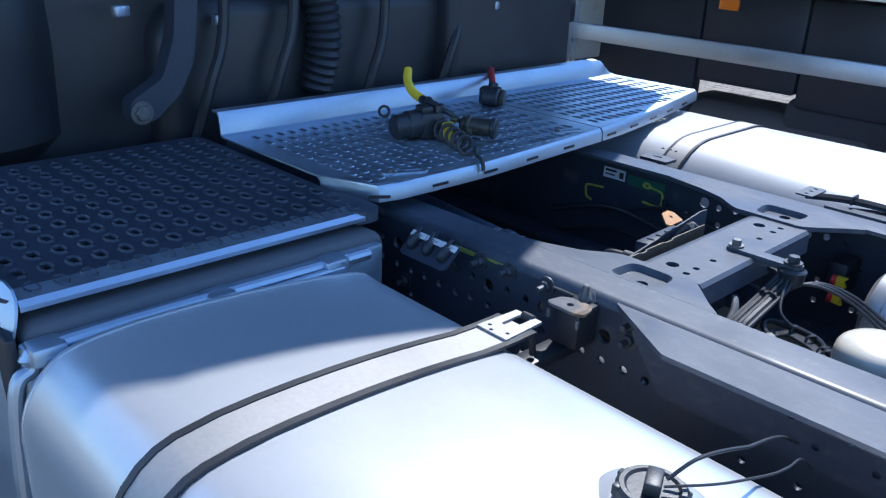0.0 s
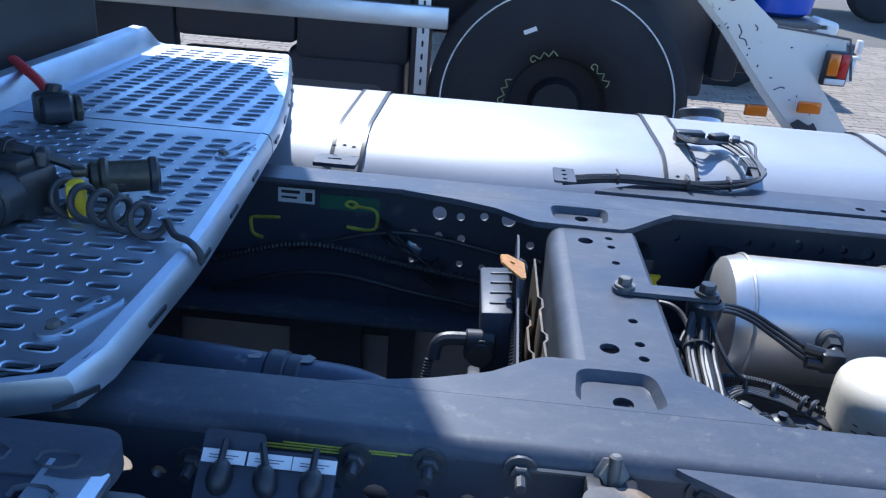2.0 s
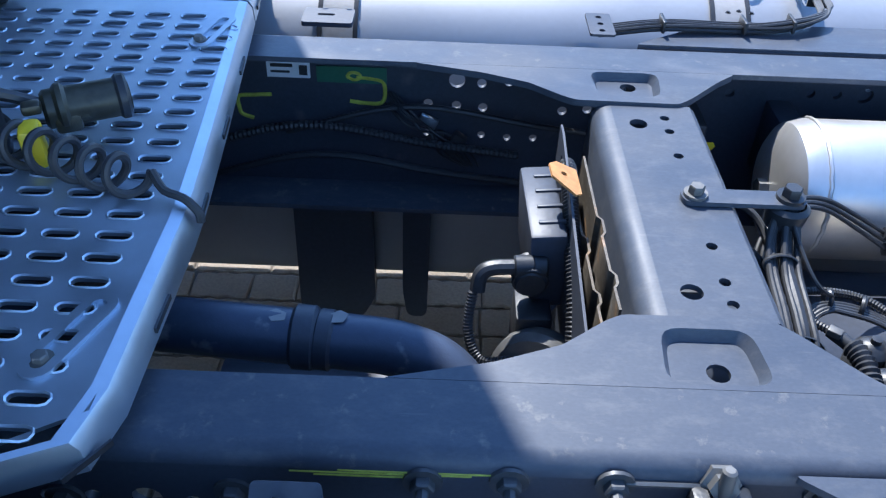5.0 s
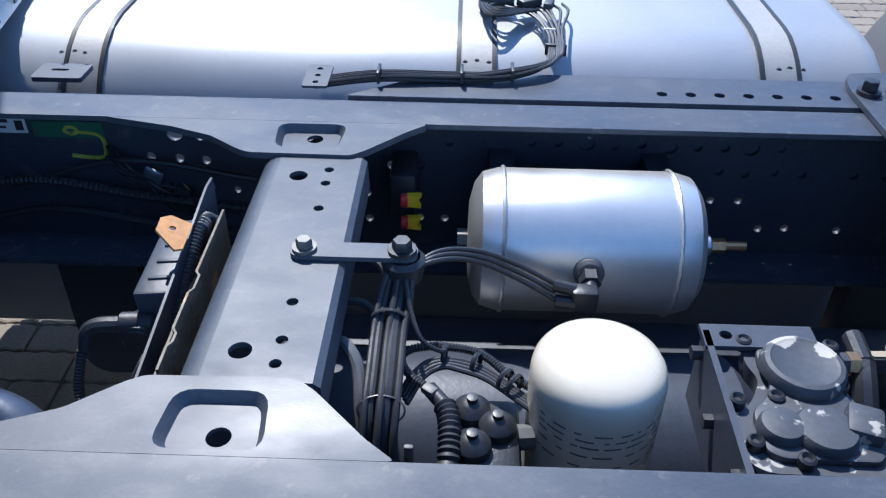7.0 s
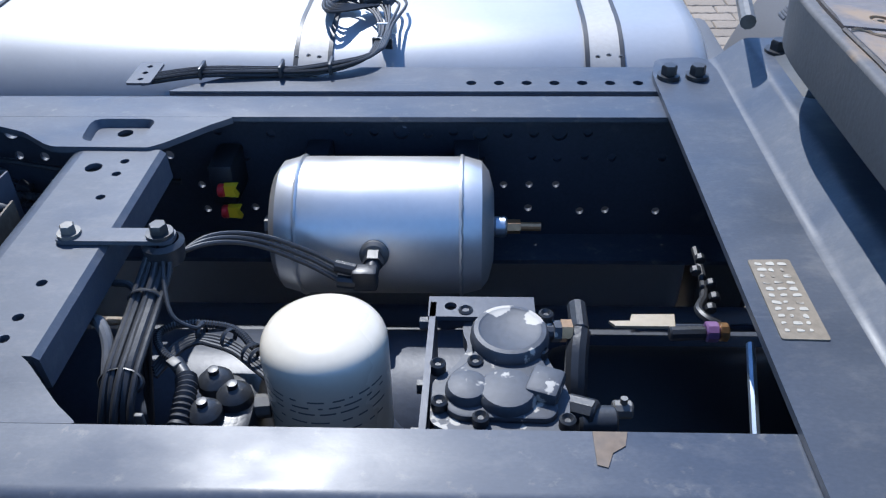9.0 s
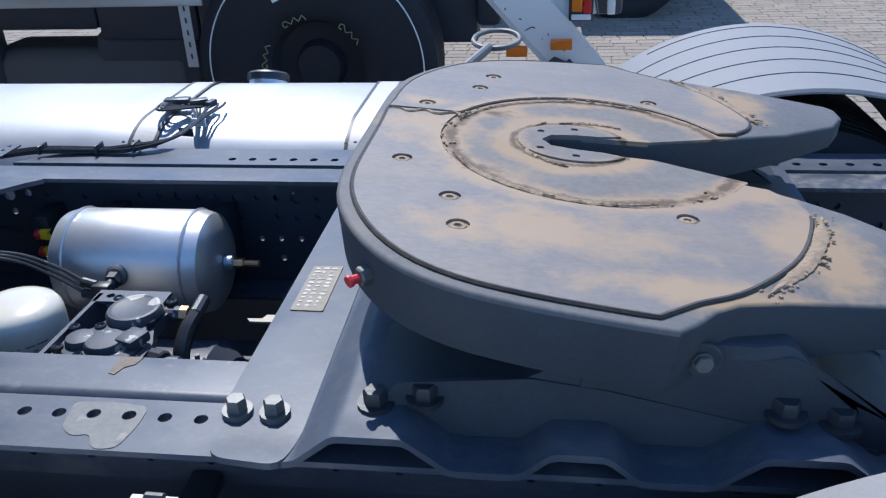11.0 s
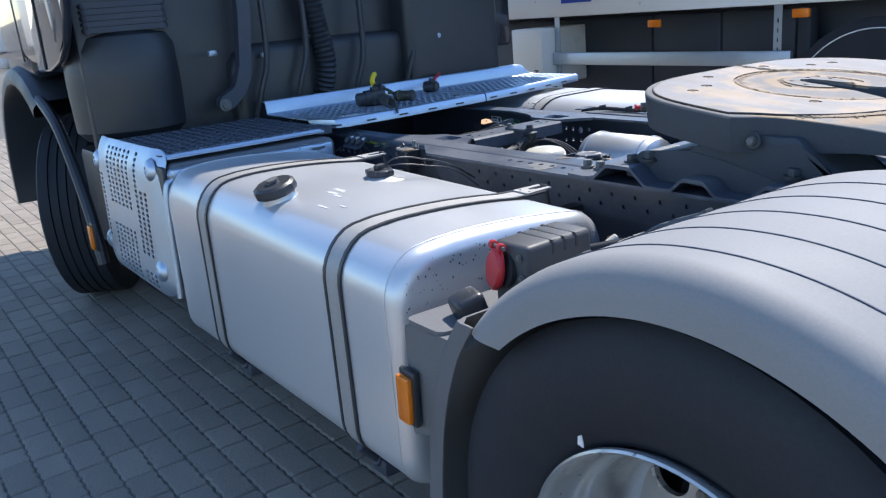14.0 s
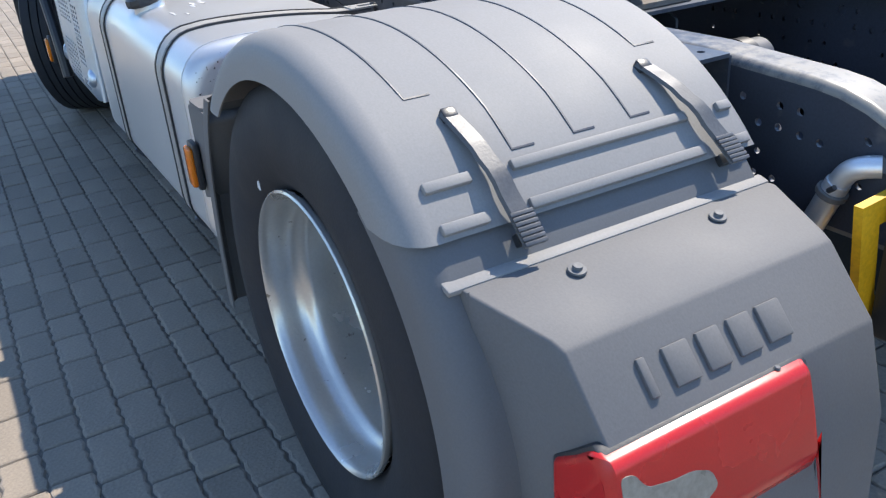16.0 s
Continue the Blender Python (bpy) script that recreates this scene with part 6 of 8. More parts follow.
part("red_hose", tube([(-1.90, 0.475, CZ + 0.072), (-1.85, 0.425, CZ + 0.066), (-1.80, 0.375, CZ + 0.056), (-1.77, 0.34, CZ + 0.045)], 0.009), REDP, suzi2, "red hose end")
for ob in suzi2.children:
    ob.data.transform(Matrix.Translation((0.004, 0.0, 0)) @ Matrix.Diagonal((1.15, 1.15, 0.86, 1)))

# ---- step box ahead of the near tank ----
step = thing("battery_box", (-1.55, -0.85, 0.5), "battery box with dark perforated step and silver side panel", "battery box")
SX0, SX1, SY0, SY1, SZ = -1.95, -1.285, -1.15, -0.495, 0.985
holes = []
y = SY0 + 0.05
while y < SY1 - 0.03:
    x = SX1 - 0.028 - 0.0575 * 10
    while x < SX1 - 0.02:
        holes.append(slot(x, y, 0.030, 0.0145, 0.0, 3))
        x += 0.0575
    y += 0.041
part("step_plate", plate(rounded([(SX0, SY0), (SX1, SY0), (SX1, SY1), (SX0, SY1)], 0.03), holes, 0.004, Matrix.Translation((0, 0, SZ))), DARK, step, "dark step plate with raised oval holes")
rims = bmesh.new()
y = SY0 + 0.05
while y < SY1 - 0.03:
    x = SX1 - 0.028 - 0.0575 * 10
    while x < SX1 - 0.02:
        ro, ri = slot(x, y, 0.040, 0.0245, 0.0, 3), slot(x, y, 0.030, 0.0145, 0.0, 3)
        low = [rims.verts.new((*q, SZ + 0.0003)) for q in ro]
        high = [rims.verts.new((q[0] * 0.5 + r[0] * 0.5, q[1] * 0.5 + r[1] * 0.5, SZ + 0.0045)) for q, r in zip(ro, ri)]
        inn = [rims.verts.new((*q, SZ + 0.0005)) for q in ri]
        for k in range(len(low)):
            rims.faces.new((low[k - 1], low[k], high[k], high[k - 1]))
            rims.faces.new((high[k - 1], high[k], inn[k], inn[k - 1]))
        x += 0.0575
    y += 0.041
tagged(part("raised_hole_rims", rims, DARK, step), kind="stuff")
edge = profile_bar([(SX1 - 0.035, SZ + 0.0025), (SX1 + 0.004, SZ), (SX1 + 0.012, SZ - 0.008), (SX1 + 0.012, SZ - 0.015), (SX1 + 0.008, SZ - 0.015), (SX1 + 0.006, SZ - 0.008), (SX1 - 0.035, SZ - 0.005)], SY0 + 0.02, SY1 - 0.03, "y")
corner = bmesh.new()
plate(rounded([(SX1 - 0.12, SY1 - 0.05), (SX1 + 0.0115, SY1 - 0.05), (SX1 + 0.0115, SY1 + 0.014), (SX1 - 0.12, SY1 + 0.014)], 0.03, 6), [], 0.024, Matrix.Translation((0, 0, SZ + 0.0022)), corner)
part("step_corner", corner, FRAME, step)
part("step_nosing", edge, GALV, step, "bright worn step edge")
part("box_body", soft_box(-1.93, -1.245, -1.14, -0.50, 0.46, 0.955, 0.03, 0.015), GREYD, step)
part("box_flange", box(-1.25, -1.225, -1.15, -0.52, 0.50, 0.94, 0.008), GALV, step)
for y in (-1.12, -0.86, -0.64):
    part("clip", box(-1.245, -1.20, y - 0.025, y + 0.025, 0.915, 0.945, 0.008), GALV, step)
part("end_rim", tube([(-1.222, -0.56, 0.93), (-1.222, -1.09, 0.935), (-1.222, -1.14, 0.91), (-1.222, -1.17, 0.85), (-1.222, -1.185, 0.50)], 0.011, 10, 6), GALV, step)
part("rail_rod", rod((-1.205, -1.13, 0.928), (-1.205, -0.63, 0.928), 0.006, 8), GALV, step)
GW, GH = 0.79, 0.525
ph = []
for j in range(26):
    v = 0.026 + j * 0.0188
    for u in (0.045, 0.085, 0.125):
        if v < 0.385 and not 0.075 < v < 0.135 and v > 0.05:
            ph.append(slot(u, v, 0.025, 0.0118, 0, 2))
    for i in range(6):
        if v < 0.21 or v > 0.285:
            ph.append(slot(0.225 + 0.048 * i, v, 0.029, 0.0116, 0, 2))
    for i, u in enumerate((0.555, 0.605, 0.655)):
        if (v < 0.37 or i == 0) and not 0.07 < v < 0.125:
            ph.append(slot(u, v, 0.032, 0.0122, 0, 2))
guard = plate(rounded([(0, 0), (GW, 0), (GW, GH), (0, GH)], 0.07, 6), ph, 0.004)


def bulge(x, y):
    """How far the panel's face stands back from its highest line."""
    u = abs(x / GW - 0.5) * 2
    return 0.03 * max(0.0, (u - 0.72) / 0.28) ** 1.6 + 0.035 * max(0.0, (y - 0.42) / 0.105) ** 2 + 0.015 * max(0.0, (0.06 - y) / 0.06) ** 2


for x in (0.015, 0.155, 0.185, 0.505, 0.685, 0.71, 0.735, 0.76, 0.775):
    bmesh.ops.bisect_plane(guard, geom=guard.verts[:] + guard.edges[:] + guard.faces[:], plane_co=(x, 0, 0), plane_no=(1, 0, 0))
for y in (0.015, 0.245, 0.42, 0.445, 0.47, 0.49, 0.51):
    bmesh.ops.bisect_plane(guard, geom=guard.verts[:] + guard.edges[:] + guard.faces[:], plane_co=(0, y, 0), plane_no=(0, 1, 0))
for v in guard.verts:
    v.co.z -= bulge(v.co.x, v.co.y)
moved(guard, Matrix(((1, 0, 0, -2.055), (0, -0.09, -1, -1.205), (0, 1, 0, 0.48), (0, 0, 0, 1))) @ Matrix.Identity(4))
for v in guard.verts:
    v.co.y += (v.co.z - 0.515) * (0.13 + 0.05 * (v.co.x + 1.66))
bmesh.ops.recalc_face_normals(guard, faces=guard.faces[:])
panel_g = part("guard_panel", guard, GALV, step, "silver perforated heat guard panel")
part("guard_back", box(-1.93, -1.24, -1.165, -1.15, 0.53, 0.95, 0.004), BLACK, step)
for x, z in ((-1.98, 0.915), (-1.345, 0.935), (-1.98, 0.585), (-1.345, 0.575)):
    y = -1.205 - 0.09 * (z - 0.48) + bulge(x + 2.055, z - 0.48) + (z - 0.515) * (0.13 + 0.05 * (x + 1.66))
    part("guard_screw", moved(lathe([(0.042, -0.010), (0.036, 0.003), (0.024, 0.011), (0.013, 0.013), (0.010, 0.007), (0, 0.007)], 24), pose(x, y, z, 84, 0, 0)), GALV, panel_g)

# ---- rear wheels ----
WX, WZ, WR = 0.866, 0.455, 0.502


def tyre(radius, width, inner, bm=None):
    h = width / 2
    prof = [(inner, -h * 0.72), (inner + 0.03, -h * 0.88), (inner + 0.10, -h), (radius - 0.05, -h * 0.97), (radius - 0.015, -h * 0.88), (radius, -h * 0.8)]
    groove = []
    for g in (-0.45, -0.15, 0.15, 0.45):
        groove += [(radius, h * (g - 0.03)), (radius - 0.012, h * (g - 0.025)), (radius - 0.012, h * (g + 0.025)), (radius, h * (g + 0.03))]
    prof += groove + [(r, -y) for r, y in reversed(prof)]
    return lathe(prof, 72)


def flattened(bm):
    """Presses a loaded tyre flat on the ground."""
    for v in bm.verts:
        v.co.z = max(v.co.z, 0.001)
    return bm


def rear_wheel(side, label):
    w = thing("twin_wheel_set", (WX, side * 0.9, WZ - WR), label, "wheel", "rear wheels")
    turn = pose(WX, side * 1.045, WZ, 90 if side < 0 else -90, 0, 0)
    part("tyre", flattened(moved(tyre(WR, 0.285, 0.298), turn)), RUBBER, w)
    turn_in = pose(WX, side * 0.72, WZ, 90 if side < 0 else -90, 0, 0)
    part("tyre", flattened(moved(tyre(WR, 0.285, 0.298), turn_in)), RUBBER, w)
    # local z points outwards; a deep dished rim
    barrel = smooth_path([(0.293, 0, 0.124), (0.289, 0, 0.110), (0.287, 0, 0.09), (0.285, 0, 0.066), (0.279, 0, 0.05), (0.268, 0, 0.038), (0.263, 0, 0.024), (0.262, 0, -0.02), (0.261, 0, -0.055), (0.257, 0, -0.072), (0.249, 0, -0.084), (0.242, 0, -0.091)], 3)
    rim = lathe([(0.300, 0.112), (0.303, 0.120), (0.302, 0.126), (0.298, 0.129), *((q[0], q[2]) for q in barrel)], 84)
    rim = part("rim", moved(rim, turn), SILVER, w, "dusty silver steel rim with chipped edge")
    disc_holes = [circle(0.203 * math.cos(a), 0.203 * math.sin(a), 0.0385, 24) for a in (radians(2 + 36 * k) for k in range(10))]
    disc = plate(circle(0, 0, 0.245, 72), [*disc_holes, circle(0, 0, 0.134, 48)], 0.012, Matrix.Translation((0, 0, -0.092)))
    part("wheel_disc", moved(disc, turn), SILVER, rim, "pierced wheel disc")
    hub = lathe([(0.20, -0.15), (0.165, -0.135), (0.15, -0.108), (0.13, -0.100), (0.124, -0.088), (0.10, -0.082), (0.09, -0.06), (0.05, -0.055), (0, -0.055)], 40)
    part("hub", moved(hub, turn), HUBDIRT, w, "dirty dark hub")
    for k in range(10):
        a = radians(20 + 36 * k)
        b = bolt((0.148 * math.cos(a), 0.148 * math.sin(a), -0.093), 0.0125, 0.022, 1.2)
        part("wheel_nut", moved(b, turn), STEEL, w)
    for k in range(8):
        a = 2 * math.pi * k / 8
        part("hub_bolt", moved(bolt((0.105 * math.cos(a), 0.105 * math.sin(a), -0.085), 0.009, 0.012), turn), HUBDIRT, w)
    return w


wheel_near = rear_wheel(-1, "dual rear truck wheel with dusty silver rim")
chalk = moved(plate([(-0.007, -0.008), (0.005, -0.010), (0.004, 0.0), (0.001, 0.010), (-0.006, 0.006)], [], 0.002), pose(0.715, -1.1885, 0.74, 90, 0, 0))
part("white_chip", chalk, PAPER, wheel_near, "white paint chip on the sidewall")
rear_wheel(1, "dual rear truck wheel on the far side")

# ---- mudguards ----
MX, MZ, MR = 0.90, 0.45, 0.61


def mudguard(side):
    g = thing("mudguard", (MX, side * 0.9, MZ), "light grey plastic mudguard in three parts with black rubber straps", "mudguard", "rear mudguards")
    y_in, y_out = 0.53, 1.20

    def shell(a0, a1, r, y0, y1, lip, thick=0.004, n=28, fold=0.05, cut=None):
        """An arched sheet with a folded skirt; cut: the height at which both ends are cut level."""
        own = bmesh.new()
        rows = []
        for k in range(n + 1):
            line = [(y0, r - 0.006), (y0 + 0.006, r), (y1 - fold, r)]
            line += [(y1 - fold + fold * math.sin(radians(q)), r - fold + fold * math.cos(radians(q))) for q in (22, 45, 67, 90)]
            line += [(y1, r - fold - lip), (y1 - thick, r - fold - lip), (y1 - thick, r - fold)]
            line += [(y1 - fold + (fold - thick) * math.sin(radians(q)), r - fold + (fold - thick) * math.cos(radians(q))) for q in (60, 30, 0)] + [(y0, r - thick - 0.006)]
            row = []
            for y, rr in line:
                lo, hi = (a0, a1) if cut is None else (math.degrees(math.asin((cut - MZ) / rr)), 180 - math.degrees(math.asin((cut - MZ) / rr)))
                a = radians(lo + (hi - lo) * k / n)
                row.append(own.verts.new((MX + rr * math.cos(a), side * y, MZ + rr * math.sin(a))))
            rows.append(row)
        m = len(rows[0])
        for a, b in zip(rows, rows[1:]):
            for k in range(m):
                own.faces.new((a[k], a[(k + 1) % m], b[(k + 1) % m], b[k]))
        own.faces.new(rows[0])
        own.faces.new(rows[-1])
        bmesh.ops.recalc_face_normals(own, faces=own.faces[:])
        return own

    top = part("top_section", shell(0, 0, MR, y_in, y_out, 0.03, cut=0.843, n=40), GREYP, g, "light grey arched top section")
    front_line = [(0.415, 0.86), (0.36, 0.78), (0.31, 0.66), (0.283, 0.54), (0.268, 0.42), (0.26, 0.27)]
    sheet = bmesh.new()
    rows = [[sheet.verts.new((q.x + dx, side * y, q.z)) for y, dx in ((y_in + 0.02, 0.0), (y_out - 0.03, 0.0), (y_out - 0.008, 0.006), (y_out - 0.004, 0.02), (y_out - 0.004, 0.055), (y_out - 0.008, 0.055), (y_out - 0.01, 0.024), (y_out - 0.03, 0.006), (y_in + 0.02, 0.006))] for q in smooth_path([(x, 0, z) for x, z in front_line], 3)]
    for a, b in zip(rows, rows[1:]):
        for k in range(9):
            sheet.faces.new((a[k], a[(k + 1) % 9], b[(k + 1) % 9], b[k]))
    sheet.faces.new(rows[0])
    sheet.faces.new(rows[-1])
    bmesh.ops.recalc_face_normals(sheet, faces=sheet.faces[:])
    part("front_section", sheet, TAILP, g, "grey lower front section")
    part("rear_section", shell(-18, 52, MR - 0.010, y_in + 0.02, y_out - 0.006, 0.04), GREYD, g, "dark grey lower rear section")
    # dark grooves that end in a small hook, alternately long and short
    for y, low, high in ((0.630, 63, 117), (0.744, 50, 124), (0.858, 50, 124), (0.973, 50, 124), (1.083, 62.5, 118)):
        pts = [Vector((MX + (MR - 0.0006) * math.cos(a), side * (y + 0.027 * max(0.0, min(1.0, (math.degrees(a) - 58) / 34))), MZ + (MR - 0.0006) * math.sin(a))) for a in (radians(q) for q in np.linspace(high, low, 30))]
        a = radians(low)
        pts += [Vector((MX + (MR - 0.0006) * math.cos(a), side * (y - 0.04), MZ + (MR - 0.0006) * math.sin(a)))]
        part("groove", tube(pts, 0.0027, 5, smooth=False), DARK, top)
    for a in (41.6, 47.6):
        for s0, s1 in ((0.545, 0.575), (0.645, 0.99), (1.06, 1.137)):
            own = box(-0.006, 0.0085, s0, s1, -0.0085, 0.0085, 0.003)
            moved(own, Matrix.Diagonal((1, side, 1, 1)))
            moved(own, Matrix.Translation((MX, 0, MZ)) @ Matrix.Rotation(-radians(a), 4, "Y") @ Matrix.Translation((MR, 0, 0)))
            bmesh.ops.recalc_face_normals(own, faces=own.faces[:])
            part("rib", own, GREYP, top)

    def strap(y0, y1, a0, a1, lift=0.0):
        """A stretched strap: thin band, a kink half way, a ribbed grip at its end; lift: how far a loose end stands off."""
        own = bmesh.new()
        n = 12
        rows = []

        def at(t):
            return y0 + (y1 - y0) * t, radians(a0 + (a1 - a0) * t), MR + 0.004 + 0.013 * min(1.0, t * 3) + (0.004 if 0.45 < t < 0.6 else 0) + lift * t * t

        for k in range(n + 1):
            t = k / n
            y, a, r = at(t)
            w = 0.0145 + 0.004 * t
            rows.append([own.verts.new((MX + rr * math.cos(a), side * (y + w * s), MZ + rr * math.sin(a))) for s, rr in ((-1, r), (-0.8, r + 0.006), (0.8, r + 0.006), (1, r))])
        for a, b in zip(rows, rows[1:]):
            for k in range(4):
                own.faces.new((a[k], a[(k + 1) % 4], b[(k + 1) % 4], b[k]))
        own.faces.new(rows[0])
        own.faces.new(rows[-1])
        bmesh.ops.recalc_face_normals(own, faces=own.faces[:])
        s = part("rubber_strap", own, RUBBERSTRAP, g, "weathered black rubber hold-down strap")
        for t in np.linspace(0.80, 0.985, 7):
            y, a, r = at(t)
            o = box(-0.002, 0.0035, y - 0.019, y + 0.019, -0.003, 0.003, 0.001)
            moved(o, Matrix.Diagonal((1, side, 1, 1)))
            moved(o, Matrix.Translation((MX, 0, MZ)) @ Matrix.Rotation(-a, 4, "Y") @ Matrix.Translation((r + 0.006, 0, 0)))
            bmesh.ops.recalc_face_normals(o, faces=o.faces[:])
            part("grip_rib", o, RUBBERSTRAP, s)
        for t, high in ((0.02, 0.013), (0.93, 0.01)):
            y, a, r = at(t)
            o = box(-0.02, high, y - 0.012, y + 0.012, -0.01, 0.01, 0.003)
            moved(o, Matrix.Diagonal((1, side, 1, 1)))
            moved(o, Matrix.Translation((MX, 0, MZ)) @ Matrix.Rotation(-a, 4, "Y") @ Matrix.Translation((MR - (0.0 if t < 0.5 else 0.008), 0, 0)))
            bmesh.ops.recalc_face_normals(o, faces=o.faces[:])
            part("strap_hook", o, BLACK, s)

    strap(1.04, 1.018, 58, 36)
    strap(0.659, 0.604, 58.5, 38)
    strap(0.687, 0.690, 122, 142, 0.055)
    strap(1.0, 1.03, 124, 144)
    # tail section: ledge, flat top, sloping face
    prof = [(1.365, 0.795), (1.392, 0.788), (1.42, 0.790), (1.545, 0.765), (1.565, 0.757), (1.65, 0.66), (1.69, 0.52), (1.70, 0.30), (1.66, 0.28), (1.45, 0.28), (1.44, 0.60), (1.39, 0.74)]
    tail = profile_bar(prof, side * 0.54, side * 1.14, "y")
    for v in tail.verts:
        v.co.y = side * (0.85 + (abs(v.co.y) - 0.85) * (1 - 0.16 * min(max((v.co.x - 1.42) / 0.14, 0), 1)))
    bmesh.ops.bevel(tail, geom=[e for e in tail.edges if len(e.link_faces) == 2 and e.calc_face_angle(0) > 0.3], offset=0.012, segments=3, profile=0.5, affect="EDGES", clamp_overlap=True)
    tl = part("tail_section", tail, TAILP, g, "dark grey tail section with raised plain lettering shapes")
    part("ledge", moved(box(-0.012, 0.012, 0.54, 1.16, -0.004, 0.006, 0.003), Matrix.Diagonal((1, side, 1, 1)) @ pose(1.395, 0, 0.789, 0, 15, 0)), GREYP, tl)
    for y, x in ((0.981, 1.452), (0.704, 1.448)):
        b = lathe([(0.0142, 0.0), (0.0134, 0.003), (0.0076, 0.004), (0.0068, 0.009), (0.0034, 0.0095), (0, 0.008)], 18)
        part("screw", moved(b, pose(x, side * y, 0.7865, 0, 13, 0)), GREYD, tl)
    return g, tl


tail_near = mudguard(-1)[1]
# raised plain bars on the sloping face
slope_pose = pose(1.611, -0.884, 0.7045, 0, 48.8, 0)
for k in range(5):
    y = -0.115 + k * 0.058
    w = (0.014, 0.044, 0.040, 0.042, 0.046)[k]
    part("raised_bar", moved(box(-0.027, 0.027, y - w / 2, y + w / 2, -0.002, 0.006, 0.003), slope_pose), TAILP, tail_near, "raised plain bar")
sec = [(1.555, 0.600), (1.598, 0.634), (1.634, 0.668), (1.660, 0.658), (1.690, 0.53), (1.685, 0.49), (1.555, 0.49)]
base = profile_bar(sec, -1.108, -0.741, "y")
bmesh.ops.bevel(base, geom=base.edges[:], offset=0.008, segments=2, profile=0.5, affect="EDGES")
part("tail_lamp_base", base, BLACK, tail_near)
sec = [(1.562, 0.600), (1.604, 0.632), (1.638, 0.664), (1.672, 0.656), (1.702, 0.53), (1.695, 0.497), (1.562, 0.497)]
lens = profile_bar(sec, -1.114, -0.747, "y")
bmesh.ops.bevel(lens, geom=lens.edges[:], offset=0.011, segments=4, profile=0.5, affect="EDGES")
lens = part("tail_lamp_lens", lens, RED, tail_near, "red tail lamp lens wrapped round the corner")
part("lens_screw", bolt((1.652, -0.80, 0.6615), 0.004, 0.003, 1.3, (0.25, 0, 1)), GREYD, lens)
# thin beige patch with an uneven outline, laid on the lens face
pane = plate(rounded([(-1.098, 0.640), (-1.078, 0.638), (-1.06, 0.612), (-1.02, 0.604), (-0.985, 0.602), (-0.955, 0.590), (-0.945, 0.565), (-0.985, 0.545), (-1.05, 0.535), (-1.098, 0.53)], 0.01), [], 0.003)
for v in pane.verts:
    y, z, up = v.co
    v.co = (1.672 + (0.656 - z) * 0.238 + 0.001 + up * 0.5, y, z)
bmesh.ops.recalc_face_normals(pane, faces=pane.faces[:])
part("lamp_window", pane, material("beige_lamp_patch", (0.27, 0.245, 0.20), 0.35, vary=0.25, scale=18), tail_near, "irregular beige patch on the tail lamp")
far_guard = mudguard(1)[0]
# dark slab added to close the gap ahead of the far mudguard
part("stone_guard", box(0.145, 0.255, 0.52, 1.16, 0.22, 0.78, 0.02), GREYD, far_guard)

# ---- junction box and marker lamps ----
jb = thing("junction_box", (0.37, -0.92, 0.80), "dark grey plastic box with red socket flap", "junction box")
JB = pose(0.362, -0.925, 0.876, 0, 0, 2)
body = part("housing", moved(box(-0.05, 0.05, -0.09, 0.09, -0.075, 0.073, 0.012, 3), JB), material("dark_box_plastic", (0.062, 0.062, 0.064), 0.55, spec=0.35, vary=0.1, scale=6, grain=240, bump=0.08), jb)
for y in (-0.02, 0.012, 0.044):
    b = box(-0.047, 0.0505, y - 0.004, y + 0.004, 0.0715, 0.0737, 0.0008)
    box(0.0495, 0.0508, y - 0.004, y + 0.004, 0.045, 0.068, 0.0004, bm=b)
    part("lid_groove", moved(b, JB), BLACK, body)
flap_at = pose(0.338, -1.03, 0.897, 82, 0, -12)
part("socket_flap", moved(lathe([(0, 0.010), (0.034, 0.009), (0.04, 0.004), (0.041, -0.002), (0.039, -0.006), (0, -0.006)], 28), flap_at @ Matrix.Diagonal((0.72, 1.05, 1, 1))), REDP, jb, "red hinged socket flap")
for dx in (-0.016, 0.016):
    part("hinge_eye", moved(rod((dx - 0.006, 0.046, 0.0), (dx + 0.006, 0.046, 0.0), 0.009, 12, 0.002), flap_at), REDP, jb)
part("hinge_pin", moved(rod((-0.026, 0.046, 0.0), (0.03, 0.046, 0.0), 0.004, 8), flap_at), STEEL, jb)
part("socket", moved(lathe([(0.036, -0.02), (0.038, 0), (0.0, 0)], 20), pose(0.345, -1.018, 0.896, 82, 0, -12)), BLACK, jb)
for dx, dz in ((0.03, 0.03), (0.034, -0.01)):
    part("screw", moved(bolt((dx, dz, 0.0), 0.005, 0.006), pose(0.365, -1.016, 0.896, 90, 0, 0)), STEEL, jb)
part("foot", box(0.31, 0.40, -1.01, -0.86, 0.795, 0.81, 0.004), BLACK, jb)
part("rubber_tail", moved(box(-0.03, 0.035, -0.03, 0.03, -0.05, 0.02, 0.012, 3), pose(0.33, -1.10, 0.845, 18, 0, -15)), BLACK, jb)
part("conduit", tube([(0.325, -0.84, 0.875), (0.318, -0.77, 0.868), (0.312, -0.70, 0.858), (0.304, -0.60, 0.845)], 0.010, 10, 8, ribs=0.006), HOSE, jb)
part("conduit", tube([(0.36, -0.84, 0.862), (0.345, -0.76, 0.855), (0.335, -0.68, 0.85), (0.318, -0.57, 0.85)], 0.010, 10, 8, ribs=0.006), HOSE, jb)
part("sleeve", rod((0.325, -0.84, 0.875), (0.319, -0.78, 0.869), 0.0115, 12, 0.002), DARK, jb)
